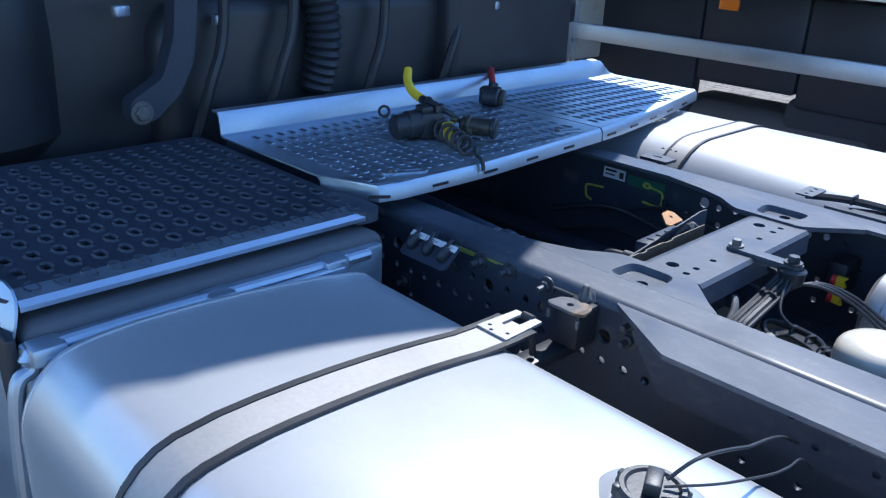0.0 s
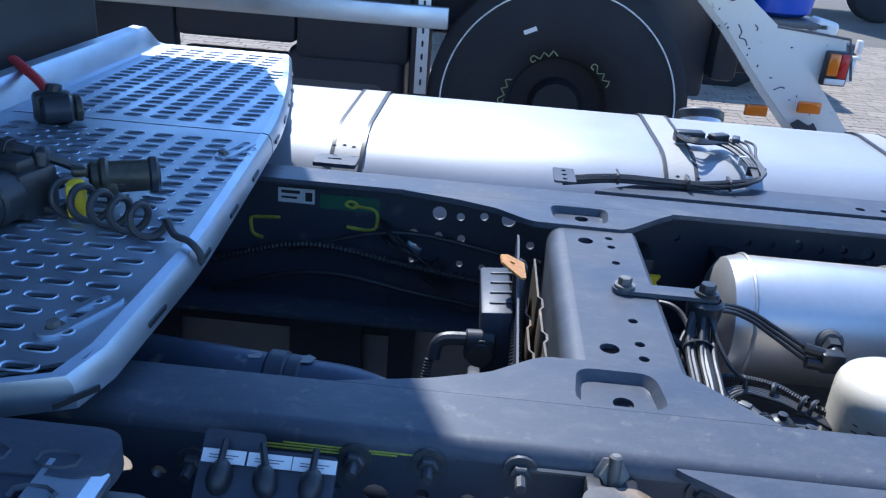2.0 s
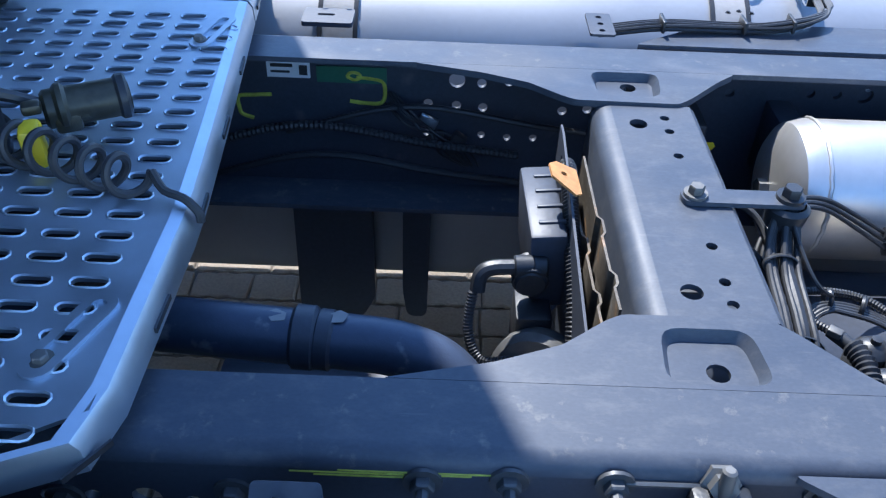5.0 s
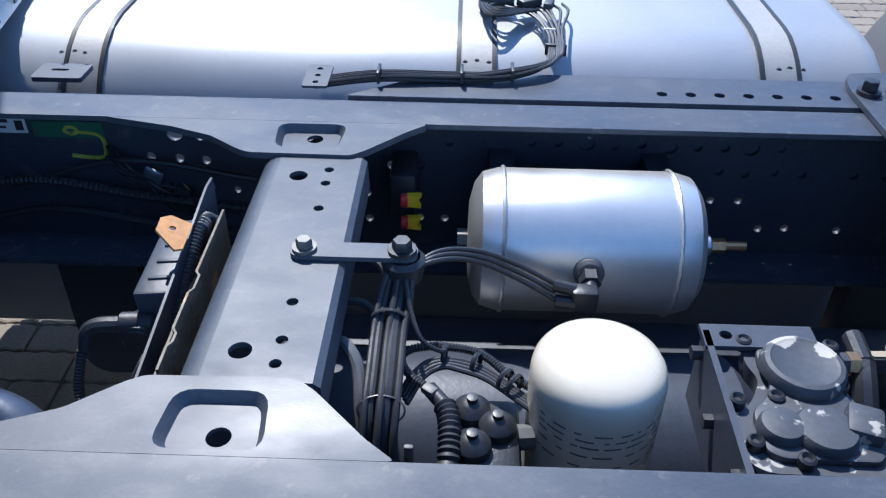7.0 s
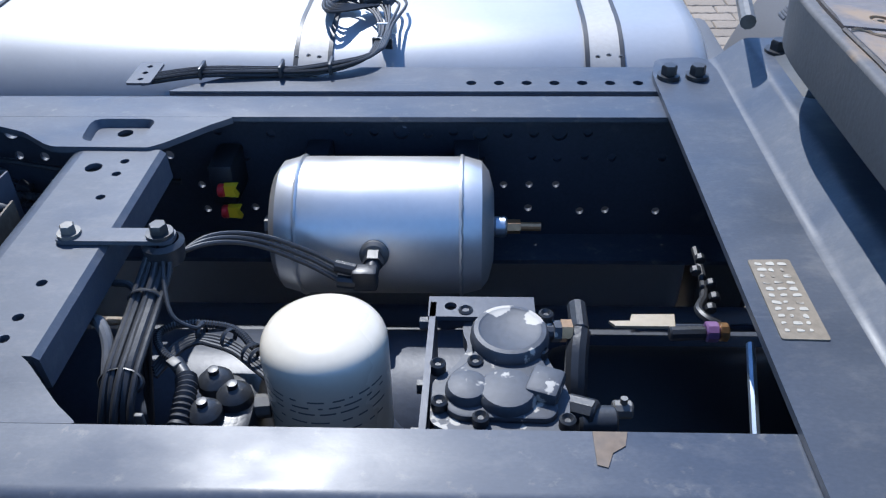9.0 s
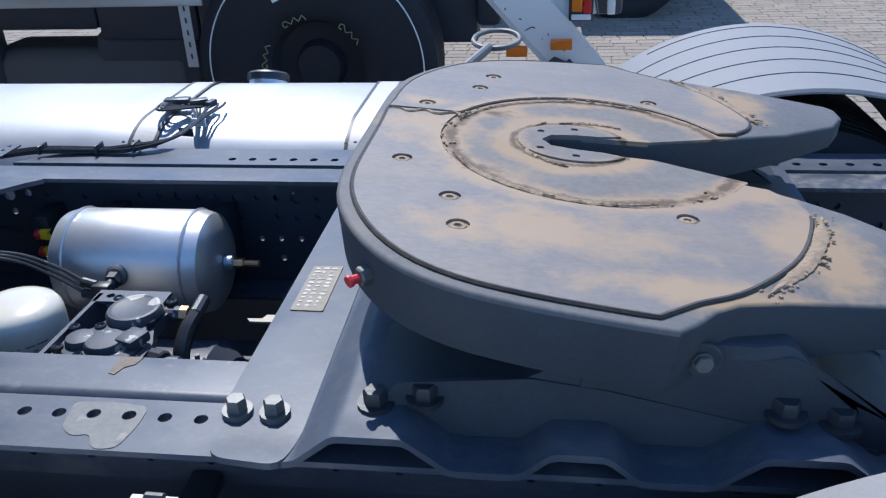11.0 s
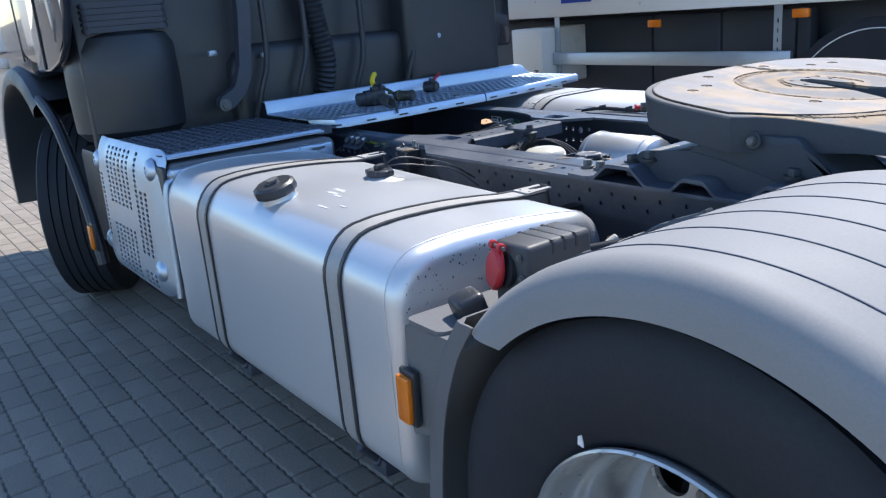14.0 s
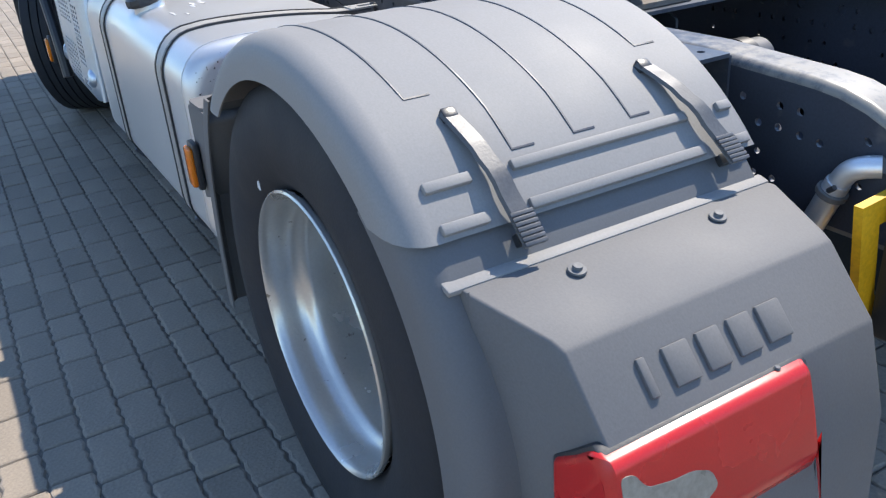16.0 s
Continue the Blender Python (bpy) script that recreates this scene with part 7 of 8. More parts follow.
part("union", rod((0.262, -0.632, 0.832), (0.274, -0.610, 0.848), 0.0155, 14, 0.003), CREAM, jb, "cream hose union")
part("union_cap", rod((0.250, -0.622, 0.846), (0.283, -0.612, 0.852), 0.006, 10, 0.002), BLACK, jb)


def marker(place, label):
    m = thing("side_marker_lamp", place, label, "marker lamp", "side marker lamps")
    x, y, z = place
    part("lens", moved(box(-0.022, 0.022, -0.011, 0.004, -0.052, 0.052, 0.007), pose(x, y, z, 0, 3, 0)), ORANGE, m, "amber ribbed lens")
    part("lamp_base", moved(box(-0.026, 0.026, 0.002, 0.018, -0.06, 0.062, 0.005), pose(x, y, z, 0, 3, 0)), BLACK, m)


marker((0.255, -1.212, 0.655), "amber side marker lamp behind the tank")
marker((-2.0, -1.27, 0.60), "amber side marker lamp behind the front wheel")
bracket = thing("lamp_bracket", (0.25, -1.18, 0.62), "dark grey plastic wing bracket by the mudguard", "bracket")
part("wing", moved(plate(rounded([(0.235, 0.56), (0.30, 0.58), (0.42, 0.80), (0.40, 0.812), (0.24, 0.806)], 0.015), [], 0.28), pose(0, -0.91, 0, -90, 0, 0) @ Matrix.Diagonal((1, -1, -1, 1)) @ Matrix.Translation((0, 0, 0.28))), TAILP, bracket)
part("shelf", plate(rounded([(0.245, -1.19), (0.36, -1.19), (0.42, -0.90), (0.25, -0.86)], 0.02), [], 0.01, Matrix.Translation((0, 0, 0.818))), TAILP, bracket)

# ---- rear end of the chassis ----
tailend = thing("rear_crossmember", (1.9, 0, 0.8), "dark rear crossmember with air line", "crossmember")
part("beam", box(1.86, 1.95, -0.302, 0.302, 0.70, 0.93, 0.01), FRAME, tailend)
part("pipe", tube([(1.36, -0.42, 0.56), (1.412, -0.42, 0.677), (1.452, -0.42, 0.772)], 0.0215, 18), ALU, tailend, "bright zinc tube")
part("pipe_end", tube([(1.448, -0.42, 0.763), (1.466, -0.42, 0.793), (1.487, -0.415, 0.806), (1.51, -0.40, 0.81)], 0.019, 16), ALU, tailend)
part("clamp_ring", rod((1.440, -0.42, 0.744), (1.445, -0.42, 0.756), 0.0275, 18, 0.002), STEEL, tailend)
part("clamp_screw", rod((1.452, -0.445, 0.762), (1.464, -0.447, 0.772), 0.005, 8), BLACK, tailend)
part("hanger", moved(plate(rounded([(-0.012, 0), (0.012, 0), (0.014, 0.07), (-0.008, 0.075)], 0.005), [circle(0.002, 0.055, 0.004, 8)], 0.004), pose(1.515, -0.40, 0.80, 60, 0, 20)), STEEL, tailend)
link = thing("axle_link", (0.88, 0.0, 0.80), "black clamped bushing of the rear axle link with bright pipe", "axle link")
part("bushing", rod((0.88, -0.065, 0.805), (0.88, 0.065, 0.805), 0.05, 26, 0.008), GREYD, link)
part("clamp_band", moved(lathe([(0.052, -0.02), (0.058, -0.018), (0.058, 0.018), (0.052, 0.02)], 28), pose(0.88, -0.012, 0.805, 90, 0, 0)), BLACK, link, "black clamp band")
part("clamp_bolt", bolt((0.942, -0.02, 0.825), 0.010, 0.014, 1.3, (1, 0, 0.3)), STEEL, link)
part("arm", box(0.74, 0.87, -0.035, 0.035, 0.775, 0.83, 0.01), DARK, link)
part("lower_seat", box(0.83, 0.93, -0.08, 0.08, 0.60, 0.77, 0.012), DARK, link)
part("pipe", tube([(0.945, -0.02, 0.80), (0.985, -0.03, 0.795), (1.03, -0.04, 0.77), (1.08, -0.04, 0.70)], 0.008, 10), ALU, link)
susp = thing("air_spring", (1.15, -0.50, 0.7), "black air spring bellows beside the frame", "air spring")
part("bellows", moved(lathe([(0, 0), (0.10, 0), (0.13, 0.04), (0.125, 0.08), (0.13, 0.12), (0.125, 0.16), (0.11, 0.19), (0, 0.20)], 30), pose(1.24, -0.47, 0.46)), BLACK, susp)
part("top_ring", moved(lathe([(0.06, 0), (0.075, 0.01), (0.075, 0.04), (0.05, 0.06), (0, 0.06)], 24), pose(1.24, -0.47, 0.655)), DARK, susp)
warn = thing("wheel_chock", (1.75, -0.45, 0.3), "yellow wheel chock bracket at the rear", "wheel chock")
b = plate([(-0.498, 0.777), (-0.467, 0.59), (-0.391, 0.511), (-0.22, 0.50), (-0.22, 0.80)], [[(-0.446, 0.735), (-0.425, 0.60), (-0.375, 0.56), (-0.25, 0.55), (-0.25, 0.75)]], 0.016)
moved(b, Matrix(((0, 0, 1, 1.55), (1, 0, 0, 0), (0, 1, 0, 0), (0, 0, 0, 1))))
bmesh.ops.recalc_face_normals(b, faces=b.faces[:])
part("holder_frame", b, material("amber_yellow_plastic", (0.70, 0.37, 0.01), 0.5, vary=0.2, scale=14), warn, "yellow plastic frame")
part("holder_pocket", box(1.556, 1.64, -0.44, -0.23, 0.53, 0.77, 0.01), BLACK, warn)

# ---- cab ----
cab = thing("truck_cab", (-3.4, 0, 0.9), "dark painted truck cab rear with side fairings", "truck cab")
part("cab_shell", soft_box(-4.95, -2.15, -1.20, 1.20, 1.24, 3.55, 0.12, 0.08), CAB, cab)
for side in (-1, 1):
    low = [(-2.4, 1.42), (-1.70, 1.42), (-1.655, 1.46), (-1.60, 3.45)] if side > 0 else [(-2.6, 1.255), (-2.35, 1.262), (-2.15, 1.30), (-2.02, 1.365), (-1.92, 1.46), (-1.86, 1.56), (-1.80, 1.80), (-1.655, 3.45)]
    b = profile_bar([*low, (-2.4, 3.5)], side * 1.19, side * 1.225, "y")
    bmesh.ops.bevel(b, geom=b.edges[:], offset=0.012, segments=2, profile=0.5, affect="EDGES")
    part("side_fairing", b, CAB, cab)
roof = profile_bar([(-4.6, 3.5), (-2.4, 3.55), (-1.75, 3.50), (-1.70, 3.47), (-1.75, 3.43), (-4.6, 3.4)], -1.2, 0.66, "y")
roof2 = bmesh.new()
topv = [(-4.6, 0.66), (-1.70, 0.66), (-1.66, 0.72), (-1.57, 1.22), (-4.6, 1.22)]
plate(topv, [], 0.07, Matrix.Translation((0, 0, 3.5)), roof2)
part("roof_corner", roof2, CAB, cab)
part("roof_edge", roof, CAB, cab)
part("rear_wall", box(-2.15, -2.10, -1.15, 1.15, 1.15, 3.4, 0.015), CAB, cab)
part("engine_cover", soft_box(-2.9, -2.02, -0.55, 0.55, 0.75, 1.30, 0.12, 0.05), BLACK, cab)
part("air_filter_housing", moved(lathe([(0, 0.96), (0.20, 0.96), (0.235, 1.0), (0.24, 1.20), (0.235, 1.34), (0.215, 1.385), (0.17, 1.40), (0, 1.40)], 40), pose(-2.23, -0.955, 0)), BLACK, cab, "smooth black air filter housing")
for k in range(5):
    part("intake_rib", soft_box(-2.40, -2.06, -1.13, -0.78, 1.405 + 0.024 * k, 1.423 + 0.024 * k, 0.008, 0.02), DARK, cab)
strut = plate(rounded([(-0.655, 1.035), (-0.60, 1.035), (-0.535, 1.09), (-0.495, 1.16), (-0.455, 1.44), (-0.44, 1.85), (-0.50, 1.85), (-0.515, 1.45), (-0.54, 1.22), (-0.575, 1.13), (-0.655, 1.085)], 0.015), [], 0.05)
moved(strut, Matrix(((0, 0, 1, -1.95), (1, 0, 0, 0), (0, 1, 0, 0), (0, 0, 0, 1))))
bmesh.ops.recalc_face_normals(strut, faces=strut.faces[:])
part("strut", strut, DARK, cab)
part("strut_bolt", bolt((-1.95, -0.632, 1.058), 0.018, 0.015, 1.5, (1, 0, 0)), STEEL, cab)
for y, r in ((-0.12, 0.045),):
    part("bellows_hose", tube([(-2.0, y, 1.05), (-1.98, y + 0.02, 1.2), (-2.0, y - 0.01, 1.45), (-2.03, y, 1.7)], r, 14, 8, ribs=0.022), BLACK, cab)
part("exhaust_box", soft_box(-2.3, -1.95, 0.35, 0.95, 0.85, 1.75, 0.10, 0.05), BLACK, cab)
for x, y, z in ((-1.985, -0.403, 1.25), (-1.985, -0.124, 1.243), (-1.985, -0.642, 1.279), (-1.96, 0.55, 1.25)):
    part("clip", moved(box(-0.01, 0.01, -0.02, 0.02, -0.012, 0.012, 0.004), pose(x, y, z, 0, 0, 20)), GALV, cab)
for k, (y, z) in enumerate(((-0.5, 1.1), (-0.3, 1.12), (0.0, 1.08), (0.3, 1.1))):
    part("hose", tube([(-2.0, y, z - 0.2), (-1.96, y + 0.05, z), (-1.97, y + 0.1, z + 0.15), (-2.0, y + 0.12, z + 0.5)], 0.014), HOSE, cab)
part("inner_splash_panel", box(-2.14, -2.09, -1.16, 1.0, 0.42, 1.9, 0.02), BLACK, cab)
part("underframe", box(-2.62, -2.08, -1.12, 1.12, 0.45, 0.9, 0.03), BLACK, cab)
arch = bmesh.new()
rows = []
for k in range(15):
    a = radians(52 + 132 * k / 14)
    rows.append([arch.verts.new((-3.3 + r * math.cos(a), y, 0.5 + r * math.sin(a))) for y, r in ((-0.85, 0.78), (-1.19, 0.78), (-1.225, 0.765), (-1.24, 0.735), (-1.24, 0.69), (-1.225, 0.68), (-0.85, 0.68))])
for a, b in zip(rows, rows[1:]):
    for k in range(7):
        arch.faces.new((a[k], a[(k + 1) % 7], b[(k + 1) % 7], b[k]))
bmesh.ops.recalc_face_normals(arch, faces=arch.faces[:])
part("wheel_arch", arch, BLACK, cab)
part("door_gap", tube([(-2.42, -1.226, 1.27), (-2.40, -1.226, 1.6), (-2.37, -1.226, 2.2)], 0.006, 6), BLACK, cab, "dark gap between the side panels")
part("door_gap", tube([(-3.02, -1.199, 1.30), (-3.03, -1.199, 1.6), (-3.03, -1.199, 2.2)], 0.006, 6), BLACK, cab)
part("door_step", box(-4.8, -4.15, -1.08, -0.85, 0.40, 1.10, 0.04), BLACK, cab)
part("door_panel", soft_box(-4.3, -2.9, -1.19, -1.05, 1.22, 2.0, 0.04, 0.04), CAB, cab)
part("wing_edge", tube([(-2.95, -1.20, 1.13), (-2.80, -1.20, 1.10), (-2.57, -1.20, 1.00), (-2.38, -1.20, 0.79), (-2.27, -1.20, 0.60), (-2.22, -1.20, 0.42)], 0.026, 10), BLACK, cab)
part("mirror", soft_box(-4.75, -4.6, -1.62, -1.42, 1.75, 2.35, 0.05, 0.03), CAB, cab)
front = thing("front_wheel", (-3.28, -0.95, 0), "black front truck tyre steered outwards under the cab", "wheel")
part("tyre", moved(tyre(0.50, 0.30, 0.30), pose(-3.28, -0.95, 0.50, 0, 0, -30) @ pose(0, 0, 0, 90, 0, 0)), RUBBER, front)
part("rim", moved(lathe([(0.305, 0.12), (0.29, 0.10), (0.26, 0.05), (0.22, 0.08), (0.15, 0.11), (0.0, 0.12)], 40), pose(-3.28, -0.95, 0.50, 0, 0, -30) @ pose(0, 0, 0, 90, 0, 0)), SILVER, front)

# ---- neighbouring trailer ----
NY = 2.50
trailer = thing("parked_trailer", (-1.5, NY + 0.8, 0), "parked trailer with dark underbody, aluminium side rail and white panels", "trailer")
part("side_beam", box(-9.0, 0.10, NY - 0.02, NY + 0.10, 1.235, 1.40, 0.01), WHITE, trailer, "white lower side beam")
part("load_floor", box(-9.0, -0.25, NY, NY + 2.4, 1.36, 1.42, 0.01), WHITE, trailer)
part("underbody", box(-9.0, 0.12, NY + 0.55, NY + 2.2, 0.78, 1.23, 0.03), DARK, trailer, "dark underbody")
part("side_rail", box(-3.17, -1.205, NY - 0.02, NY + 0.01, 0.885, 0.975, 0.006), GALV, trailer, "aluminium side guard rail")
for x, z1 in ((-3.14, 1.24), (-1.31, 1.24)):
    hole_list = [slot(0, 0.05 + 0.055 * k, 0.03, 0.010, math.pi / 2, 2) for k in range(10)]
    b = plate([(-0.026, 0), (0.026, 0), (0.026, z1 - 0.60), (-0.026, z1 - 0.60)], hole_list, 0.004)
    moved(b, Matrix(((1, 0, 0, x), (0, 0, -1, NY + 0.012), (0, 1, 0, 0.60), (0, 0, 0, 1))))
    bmesh.ops.recalc_face_normals(b, faces=b.faces[:])
    part("guard_post", b, GALV, trailer, "slotted upright post")
part("locker", box(-3.52, -3.18, NY - 0.12, NY + 0.4, 0.74, 1.16, 0.012), WHITE, trailer, "white steel locker")
lk = bmesh.new()
box(-3.28, -3.215, NY - 0.1215, NY - 0.12, 0.77, 0.87, bm=lk)
part("locker_label", lk, PAPER, trailer)
lk = box(-3.27, -3.225, NY - 0.123, NY - 0.1215, 0.845, 0.855)
box(-3.25, -3.24, NY - 0.123, NY - 0.1215, 0.785, 0.85, bm=lk)
box(-3.27, -3.225, NY - 0.123, NY - 0.1215, 0.815, 0.825, bm=lk)
part("label_print", lk, BLACK, trailer)
TC = pose(-0.715, NY + 0.155, 0.585, 90, 0, 0)
part("tyre", moved(tyre(0.565, 0.32, 0.22), TC), RUBBER, trailer, "large black tyre with a white ring line")
ringl = lathe([(0.5015, 0.158), (0.505, 0.1625), (0.5085, 0.158)], 80)
part("tyre_ring_line", moved(ringl, TC), PAPER, trailer, "thin white ring line")
part("wheel_centre", moved(lathe([(0.23, 0.09), (0.20, 0.05), (0.12, 0.04), (0.10, 0.10), (0, 0.10)], 36), TC), RUBBER, trailer)
for a0 in (30, 95, 150):
    pts = [TC @ Vector((r * math.cos(radians(a0 + d)), r * math.sin(radians(a0 + d)), 0.163)) for d, r in ((0, 0.232), (4, 0.254), (9, 0.232), (13, 0.254), (18, 0.232), (23, 0.254), (27, 0.250), (27, 0.232), (23, 0.232))]
    part("chalk_mark", tube(pts, 0.003, 5, 2), CHALK, trailer, "yellow chalk scribble on the sidewall")
part("sidewall_mark", moved(box(-0.028, 0.028, -0.009, 0.009, 0.157, 0.1605), TC @ pose(-0.145, 0.325, 0, 0, 0, 24)), PAPER, trailer)
AY = NY + 0.20
ON_ARCH = Matrix(((1, 0, 0, 0), (0, 0, -1, AY), (0, 1, 0, 0), (0, 0, 0, 1)))
band = [(-0.70, 1.235), (-0.42, 1.195), (-0.254, 1.151), (-0.138, 1.088), (-0.02, 0.975), (0.20, 0.725), (0.385, 0.53), (0.635, 0.53), (0.436, 0.761), (0.213, 0.985), (0.075, 1.09), (0.0, 1.235)]
arch_band = plate(rounded(band, 0.02), [], 0.03, ON_ARCH)
bmesh.ops.recalc_face_normals(arch_band, faces=arch_band.faces[:])
part("wheel_arch_panel", arch_band, WHITE, trailer, "chipped white wheel arch panel")
inner = []
for x, z in ((-0.25, 1.155), (-0.134, 1.092), (-0.014, 0.978), (0.206, 0.728), (0.37, 0.552)):
    inner.append(Vector((x, AY + 0.001, z)))
fl = bmesh.new()
fr = [[fl.verts.new(q + Vector(d)) for d in ((0, 0, 0), (-0.022, 0.012, -0.022), (-0.020, 0.07, -0.020), (0.004, 0.07, 0.004))] for q in inner]
for a, b in zip(fr, fr[1:]):
    for k in range(4):
        fl.faces.new((a[k], a[(k + 1) % 4], b[(k + 1) % 4], b[k]))
bmesh.ops.recalc_face_normals(fl, faces=fl.faces[:])
part("inner_flange", fl, WHITE, trailer, "folded inner edge of the wheel arch")
side = plate(rounded([(0.19, 0.982), (0.52, 0.953), (0.566, 0.78), (0.40, 0.745)], 0.012), [], 0.02, ON_ARCH @ Matrix.Translation((0, 0, -0.035)))
bmesh.ops.recalc_face_normals(side, faces=side.faces[:])
part("lamp_panel", side, WHITE, trailer, "pale grey panel carrying the corner lamp")
part("panel_edge", tube([(0.205, AY - 0.004, 0.986), (0.37, AY - 0.004, 0.972), (0.523, AY - 0.004, 0.957), (0.548, AY - 0.004, 0.87), (0.568, AY - 0.004, 0.782)], 0.006, 6, smooth=False), GREYD, trailer, "dark edge strip of the lamp panel")
chips = bmesh.new()
rng = random.Random(4)
for k in range(13):
    t = rng.random()
    x = -0.20 + 0.62 * t + rng.choice((0.02, 0.03, 0.19)) + rng.uniform(-0.012, 0.02)
    z = 1.10 - 0.53 * t + rng.uniform(-0.02, 0.04)
    moved(o := plate([(rng.uniform(0.003, 0.011) * math.cos(a), rng.uniform(0.002, 0.005) * math.sin(a)) for a in (1, 2.2, 3.4, 4.6, 5.8)], [], 0.0012), pose(x, AY - 0.0312, z, 90, 0, 0) @ pose(0, 0, 0, 0, 0, rng.uniform(0, 180)))
    join(chips, o)
tagged(part("paint_chips", chips, DARK, trailer), kind="stuff")
for pts in ([(0.03, 0.985), (0.05, 0.955), (0.045, 0.93), (0.07, 0.925), (0.085, 0.90)], [(-0.11, 1.085), (-0.06, 1.105), (-0.02, 1.08), (0.005, 1.09)], [(0.10, 0.99), (0.115, 0.975), (0.11, 0.965)], [(0.24, 0.72), (0.27, 0.735), (0.285, 0.73)]):
    part("paint_crack", tube([(x, AY - 0.0305, z) for x, z in pts], 0.0028, 5, 3), DARK, trailer, "dark crack in the paint")
part("bare_corner", plate(rounded([(0.345, 0.575), (0.375, 0.60), (0.43, 0.575), (0.445, 0.59), (0.47, 0.56), (0.46, 0.532), (0.388, 0.532)], 0.006), [], 0.002, ON_ARCH @ Matrix.Translation((0, 0, 0.0305))), DARK, trailer, "bare dark lower corner of the arch")
part("blue_drum", moved(lathe([(0, -0.05), (0.11, -0.05), (0.145, -0.03), (0.15, 0.02), (0.15, 0.30), (0, 0.30)], 36), pose(0.30, NY + 0.55, 1.05)), BLUEP, trailer, "blue plastic drum behind the arch")
part("drum_shelf", box(0.12, 0.48, NY + 0.36, NY + 0.74, 0.965, 0.995, 0.006), GREYD, trailer)
for x, y, z in ((-2.18, NY - 0.03, 1.16), (-1.13, NY - 0.05, 1.185), (0.20, AY + 0.02, 0.612), (0.405, AY - 0.045, 0.658)):
    part("marker_lamp", box(x - 0.05, x + 0.05, y - 0.012, y + 0.014, z - 0.025, z + 0.025, 0.006), ORANGE, trailer, "amber marker lamp")
part("lamp_body", box(0.435, 0.545, AY - 0.02, AY + 0.015, 0.755, 0.905, 0.01), BLACK, trailer)
part("corner_lamp", box(0.447, 0.495, AY - 0.034, AY - 0.018, 0.80, 0.895, 0.006), ORANGE, trailer, "amber corner lamp")
part("red_lens", box(0.497, 0.535, AY - 0.03, AY - 0.018, 0.79, 0.895, 0.006), RED, trailer, "red half of the corner lamp")
part("clear_lens", box(0.447, 0.535, AY - 0.032, AY - 0.018, 0.763, 0.788, 0.005), PAPER, trailer, "pale lower lens")
part("lamp_cover", moved(soft_box(-0.055, 0.055, -0.06, 0.06, -0.035, 0.035, 0.02, 0.02), pose(0.475, NY + 0.42, 0.975, 0, 12, 0)), WHITE, trailer, "rounded white cover cap")
part("tail_lamp", moved(soft_box(-0.035, 0.035, -0.02, 0.02, -0.022, 0.022, 0.01, 0.01), pose(0.60, NY + 0.42, 0.845, 0, 35, 0)), RED, trailer, "red tail lamp")
for x, z, wide, high in ((0.66, 0.90, 0.010, 0.03), (0.645, 0.85, 0.03, 0.007), (0.64, 0.79, 0.018, 0.05)):
    part("tail_bracket", box(x - wide, x + wide, NY + 0.40, NY + 0.44, z - high, z + high, 0.003), WHITE, trailer)
part("tail_frame", box(0.12, 0.70, NY + 0.50, NY + 0.60, 0.72, 0.90, 0.02), DARK, trailer)
part("sign_plate", box(-3.05, -2.75, NY - 0.026, NY - 0.02, 1.33, 1.39), BLUEP, trailer, "blue sign plate with unreadable print")
for x0, x1, z0, deep in ((-9.0, -2.52, 0.2, 0.45), (-2.52, -1.94, 0.705, 0.9), (-1.94, -1.40, 0.645, 0.9), (-1.40, -1.30, 0.2, 0.45), (0.0, 0.12, 0.70, 1.2)):
    part("chassis_box", box(x0, x1, NY + 0.35, NY + deep, z0, 1.2, 0.03), DARK, trailer)
part("dark_box", box(-0.35, 0.0, NY + 0.45, NY + 0.6, 0.6, 1.2, 0.02), DARK, trailer)
part("low_tank", soft_box(-2.62, -1.50, NY + 0.36, NY + 0.8, 0.12, 0.60, 0.1, 0.05), GREYD, trailer, "dull grey tank under the trailer")
part("tank_step", soft_box(-1.99, -1.42, NY + 0.37, NY + 0.8, 0.10, 0.69, 0.06, 0.04), DARK, trailer)

# lorry beyond
lorry = thing("parked_lorry", (1.0, 6.9, 0), "dark parked lorry chassis with silver wheel beyond the trailer", "truck")
LW = pose(1.02, 6.62, 0.47, 90, 0, 0)
part("wheel_tyre", moved(tyre(0.50, 0.3, 0.28), LW), RUBBER, lorry)
rim = part("wheel_rim", moved(lathe([(0.305, 0.14), (0.29, 0.15), (0.275, 0.11), (0.25, 0.05), (0.235, 0.09), (0.13, 0.09), (0.125, 0.15), (0.10, 0.17), (0, 0.17)], 48), LW), SILVER, lorry, "silver rim with ten nuts")
part("hub_cap", moved(lathe([(0.122, 0.152), (0.10, 0.178), (0, 0.18)], 32), LW), DARK, rim)
for k in range(10):
    a = 2 * math.pi * k / 10
    part("wheel_nut", moved(bolt((0.175 * math.cos(a), 0.175 * math.sin(a), 0.09), 0.02, 0.035), LW), STEEL, rim)
part("body", box(-1.9, 1.75, 6.85, 8.9, 0.55, 1.1, 0.05), DARK, lorry)
part("mudguard", box(0.35, 1.7, 6.5, 6.95, 1.03, 1.09, 0.02), DARK, lorry)
part("side_lamp", box(0.50, 0.56, 6.47, 6.5, 0.86, 0.96, 0.005), ORANGE, lorry, "amber side lamp")
part("lamp_post", box(0.50, 0.56, 6.5, 6.9, 0.70, 1.03, 0.005), DARK, lorry)
lorry2 = thing("parked_semitrailer", (7.0, 14.0, 0), "dark box trailer parked across the yard", "trailer")
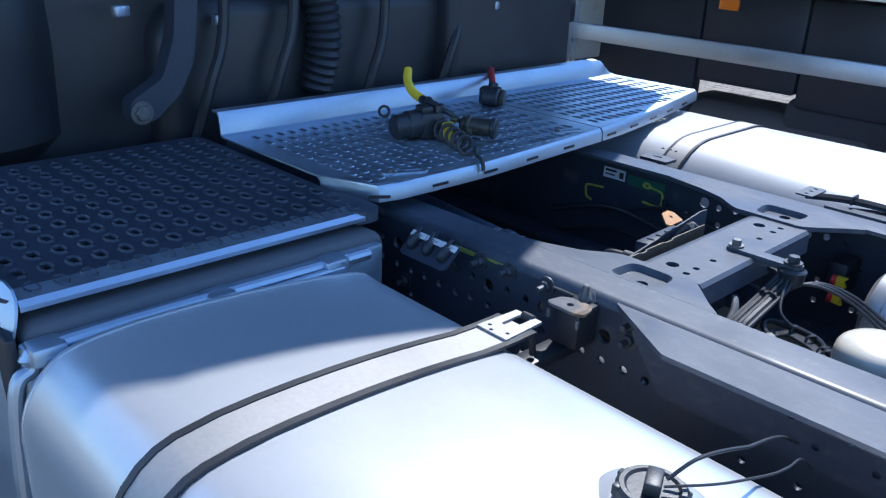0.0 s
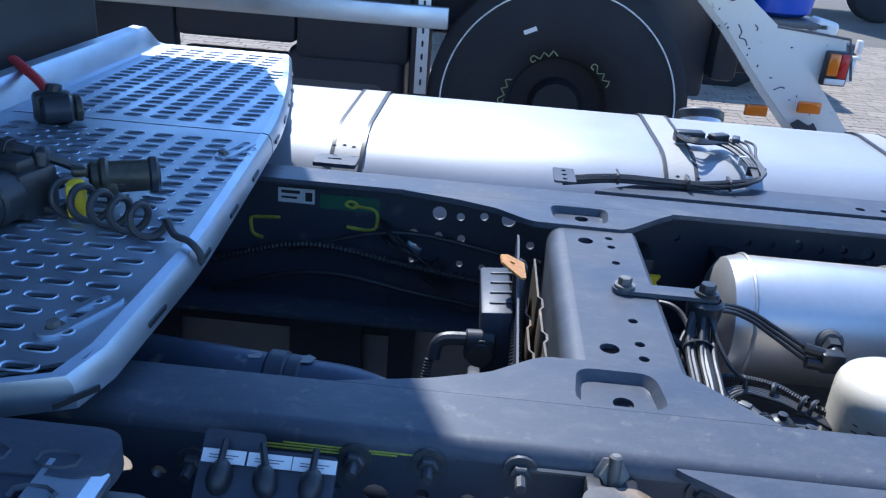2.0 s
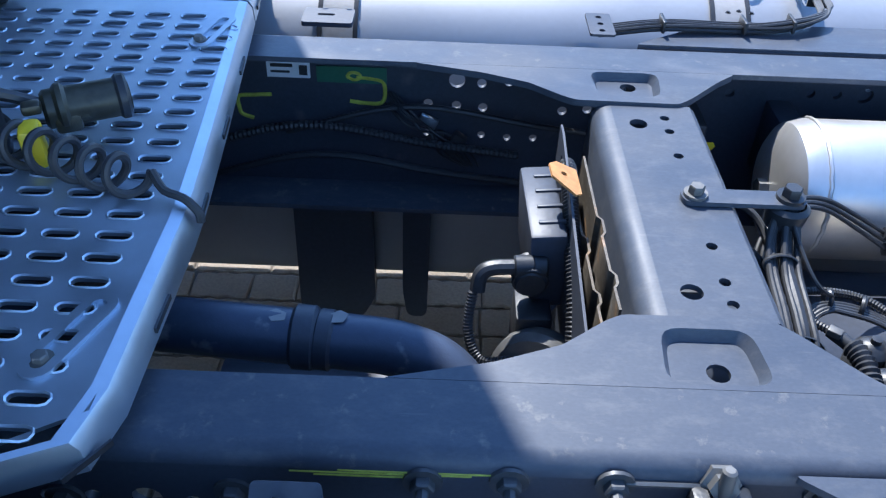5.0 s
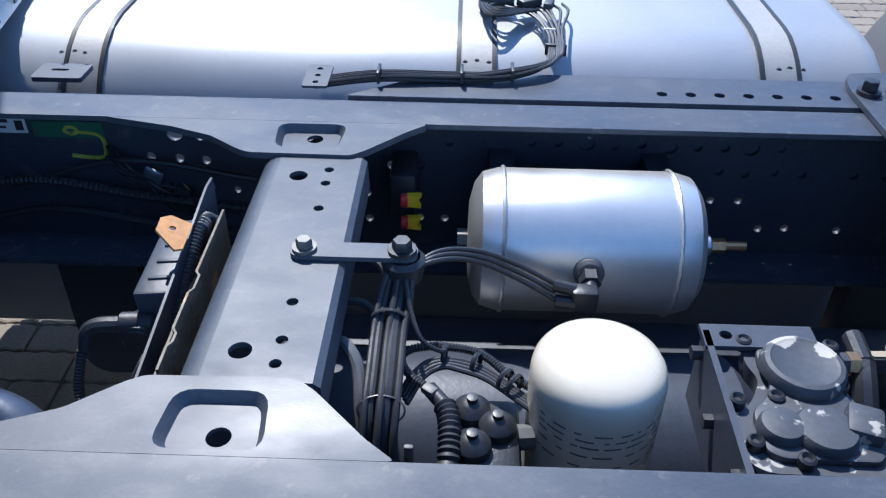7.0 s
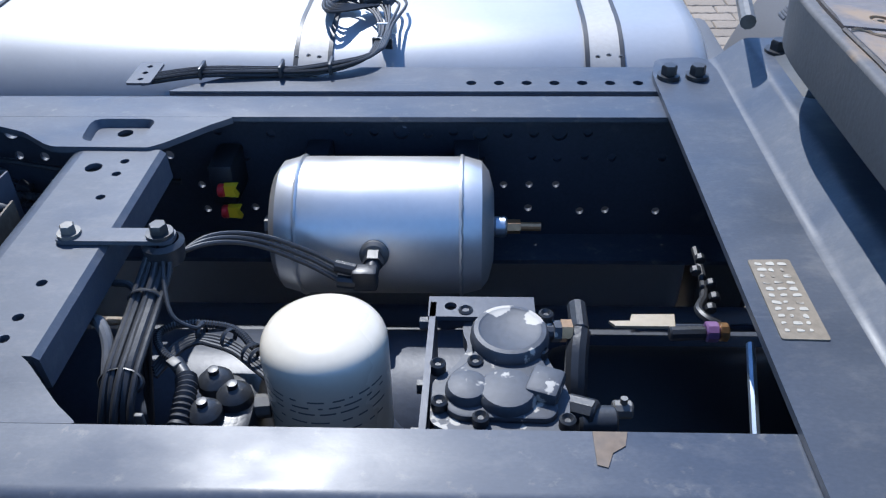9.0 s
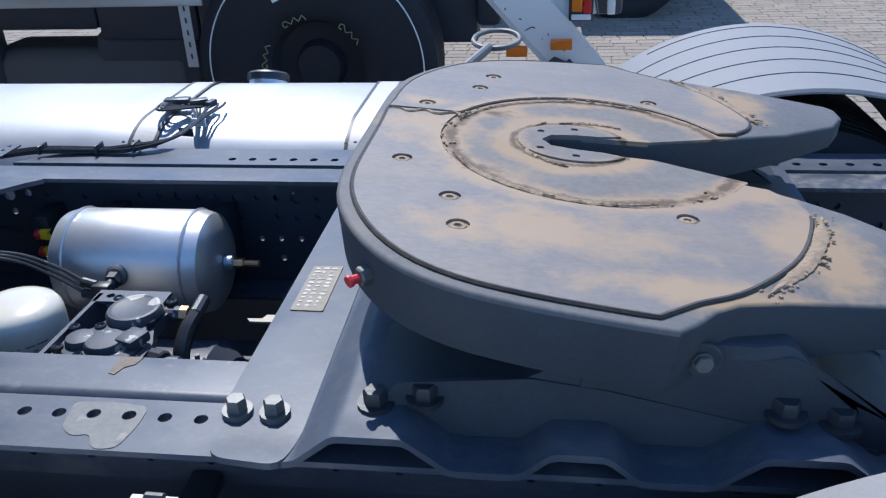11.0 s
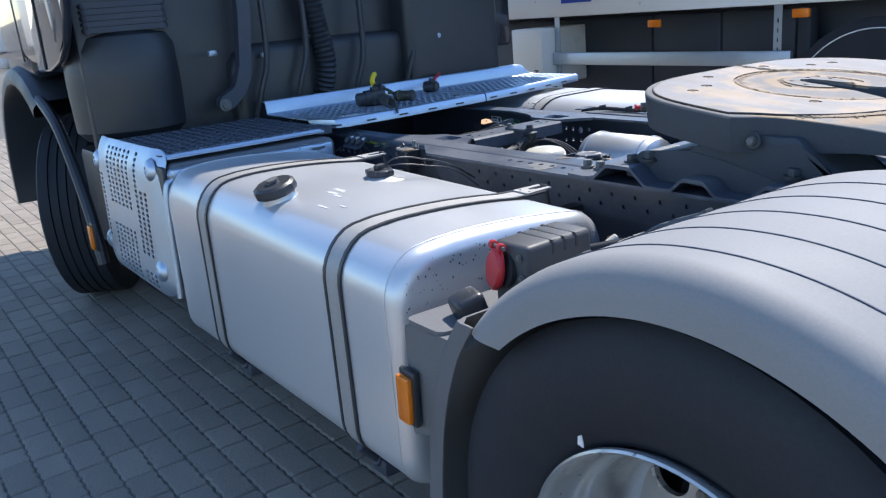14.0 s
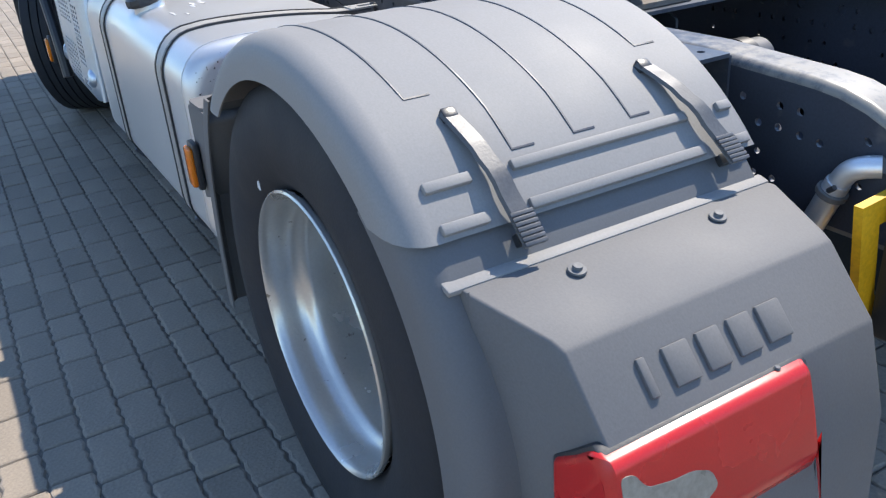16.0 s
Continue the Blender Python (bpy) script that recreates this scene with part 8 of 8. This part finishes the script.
part("body", box(3.6, 14.0, 12.7, 15.2, 0.95, 3.8, 0.05), DARK, lorry2)
for x in (5.0, 6.3):
    part("wheel", moved(tyre(0.50, 0.3, 0.1), pose(x, 12.95, 0.5, 90, 0, 0)), RUBBER, lorry2)

# distant yard
far_block = thing("warehouse", (-30, 30, 0), "long pale warehouse far across the yard", "building")
part("wall", box(-90, 10, 38, 50, 0, 7, 0.1), WHITE, far_block)
part("roof", box(-91, 11, 37.5, 50.5, 7, 7.4, 0.05), GREYD, far_block)
for k, (x, y) in enumerate(((-26, -3.5), (-30, 1.0), (-24, -9))):
    v = thing("parked_van", (x, y, 0), "white van parked far off in the yard", "van", "parked vans")
    part("body", soft_box(x - 2.6, x + 2.6, y - 1.0, y + 1.0, 0.35, 2.4, 0.25, 0.2), WHITE if k != 1 else DARK, v)
    for dx in (-1.7, 1.7):
        part("wheel", moved(tyre(0.35, 0.22, 0.2), pose(x + dx, y - 0.95, 0.35, 90, 0, 0)), RUBBER, v)
    part("window", box(x - 2.0, x + 2.0, y - 1.02, y - 0.99, 1.4, 2.0, 0.005), GLASS, v)

# ---- paving ----
def paver_shape(length, rng):
    """A tumbled concrete block: uneven outline, worn shoulders; corner places and faces."""
    hx, hy, steps = (length - 0.004) / 2, 0.0495, max(4, 2 * round(length / 0.05))
    line = [(-hx + 2 * hx * k / steps, -hy) for k in range(steps)] + [(hx, -hy), (hx, 0)] + [(hx - 2 * hx * k / steps, hy) for k in range(steps)] + [(-hx, hy), (-hx, 0)]
    line = [(x + rng.uniform(-0.002, 0.002), y + (0.0042 if k % 2 else -0.0022) * (1 if y > 0 else -1) * (abs(y) > 0.01) + rng.uniform(-0.0012, 0.0012)) for k, (x, y) in enumerate(line)]
    n = len(line)
    rings = []
    for cut, z in ((0.008, 0.0), (0.003, -0.0018), (0.0, -0.006), (0.0, -0.03)):
        rings += [(x * (1 - cut / hx), y * (1 - cut / hy), z + (rng.uniform(-0.0009, 0.0007) if z > -0.005 else 0)) for x, y in line]
    faces = [tuple(range(n))]
    for r in range(3):
        faces += [(r * n + k, (r + 1) * n + k, (r + 1) * n + (k + 1) % n, r * n + (k + 1) % n) for k in range(n)]
    return rings, faces


def paving():
    """Concrete blocks in rows of mixed lengths; the stretch beside the tank is laid block by block."""
    rng = random.Random(2)
    row_wide = 0.105
    kinds = []
    for length in (0.21, 0.16, 0.125):
        for k in range(3):
            corners, faces = paver_shape(length, rng)
            me = bpy.data.meshes.new("paver")
            me.from_pydata(corners, [], faces)
            me.materials.append(BRICK)
            kinds.append((length, me, corners, faces))
    rest_v, rest_f = [], []
    for j in range(-64, 95):
        x, y = -12.6 + rng.uniform(0, 0.2), j * row_wide
        while x < 6.0:
            length, me, corners, faces = kinds[rng.choice((0, 0, 0, 0, 1, 2)) * 3 + rng.randrange(3)]
            mid = x + length / 2
            x += length
            z = rng.uniform(-0.0025, 0.0005)
            if -2.6 < mid < 1.5 and -2.4 < y < -1.24:
                ob = new("paver", me)
                ob.parent = ground
                ob.location = (mid, y, z)
                ob.rotation_euler = (rng.uniform(-0.012, 0.012), rng.uniform(-0.012, 0.012), rng.choice((0, math.pi)) + rng.uniform(-0.012, 0.012))
                continue
            n = len(rest_v)
            rest_v += [(mid + u, y + v, z + w) for u, v, w in corners]
            rest_f += [tuple(n + k for k in f) for f in faces]
    me2 = bpy.data.meshes.new("pavers")
    me2.from_pydata(rest_v, [], rest_f)
    me2.materials.append(BRICK)
    ob = new("pavers", me2)
    ob.parent = ground
    tagged(ob, "grey concrete block paving", kind="stuff")


paving()
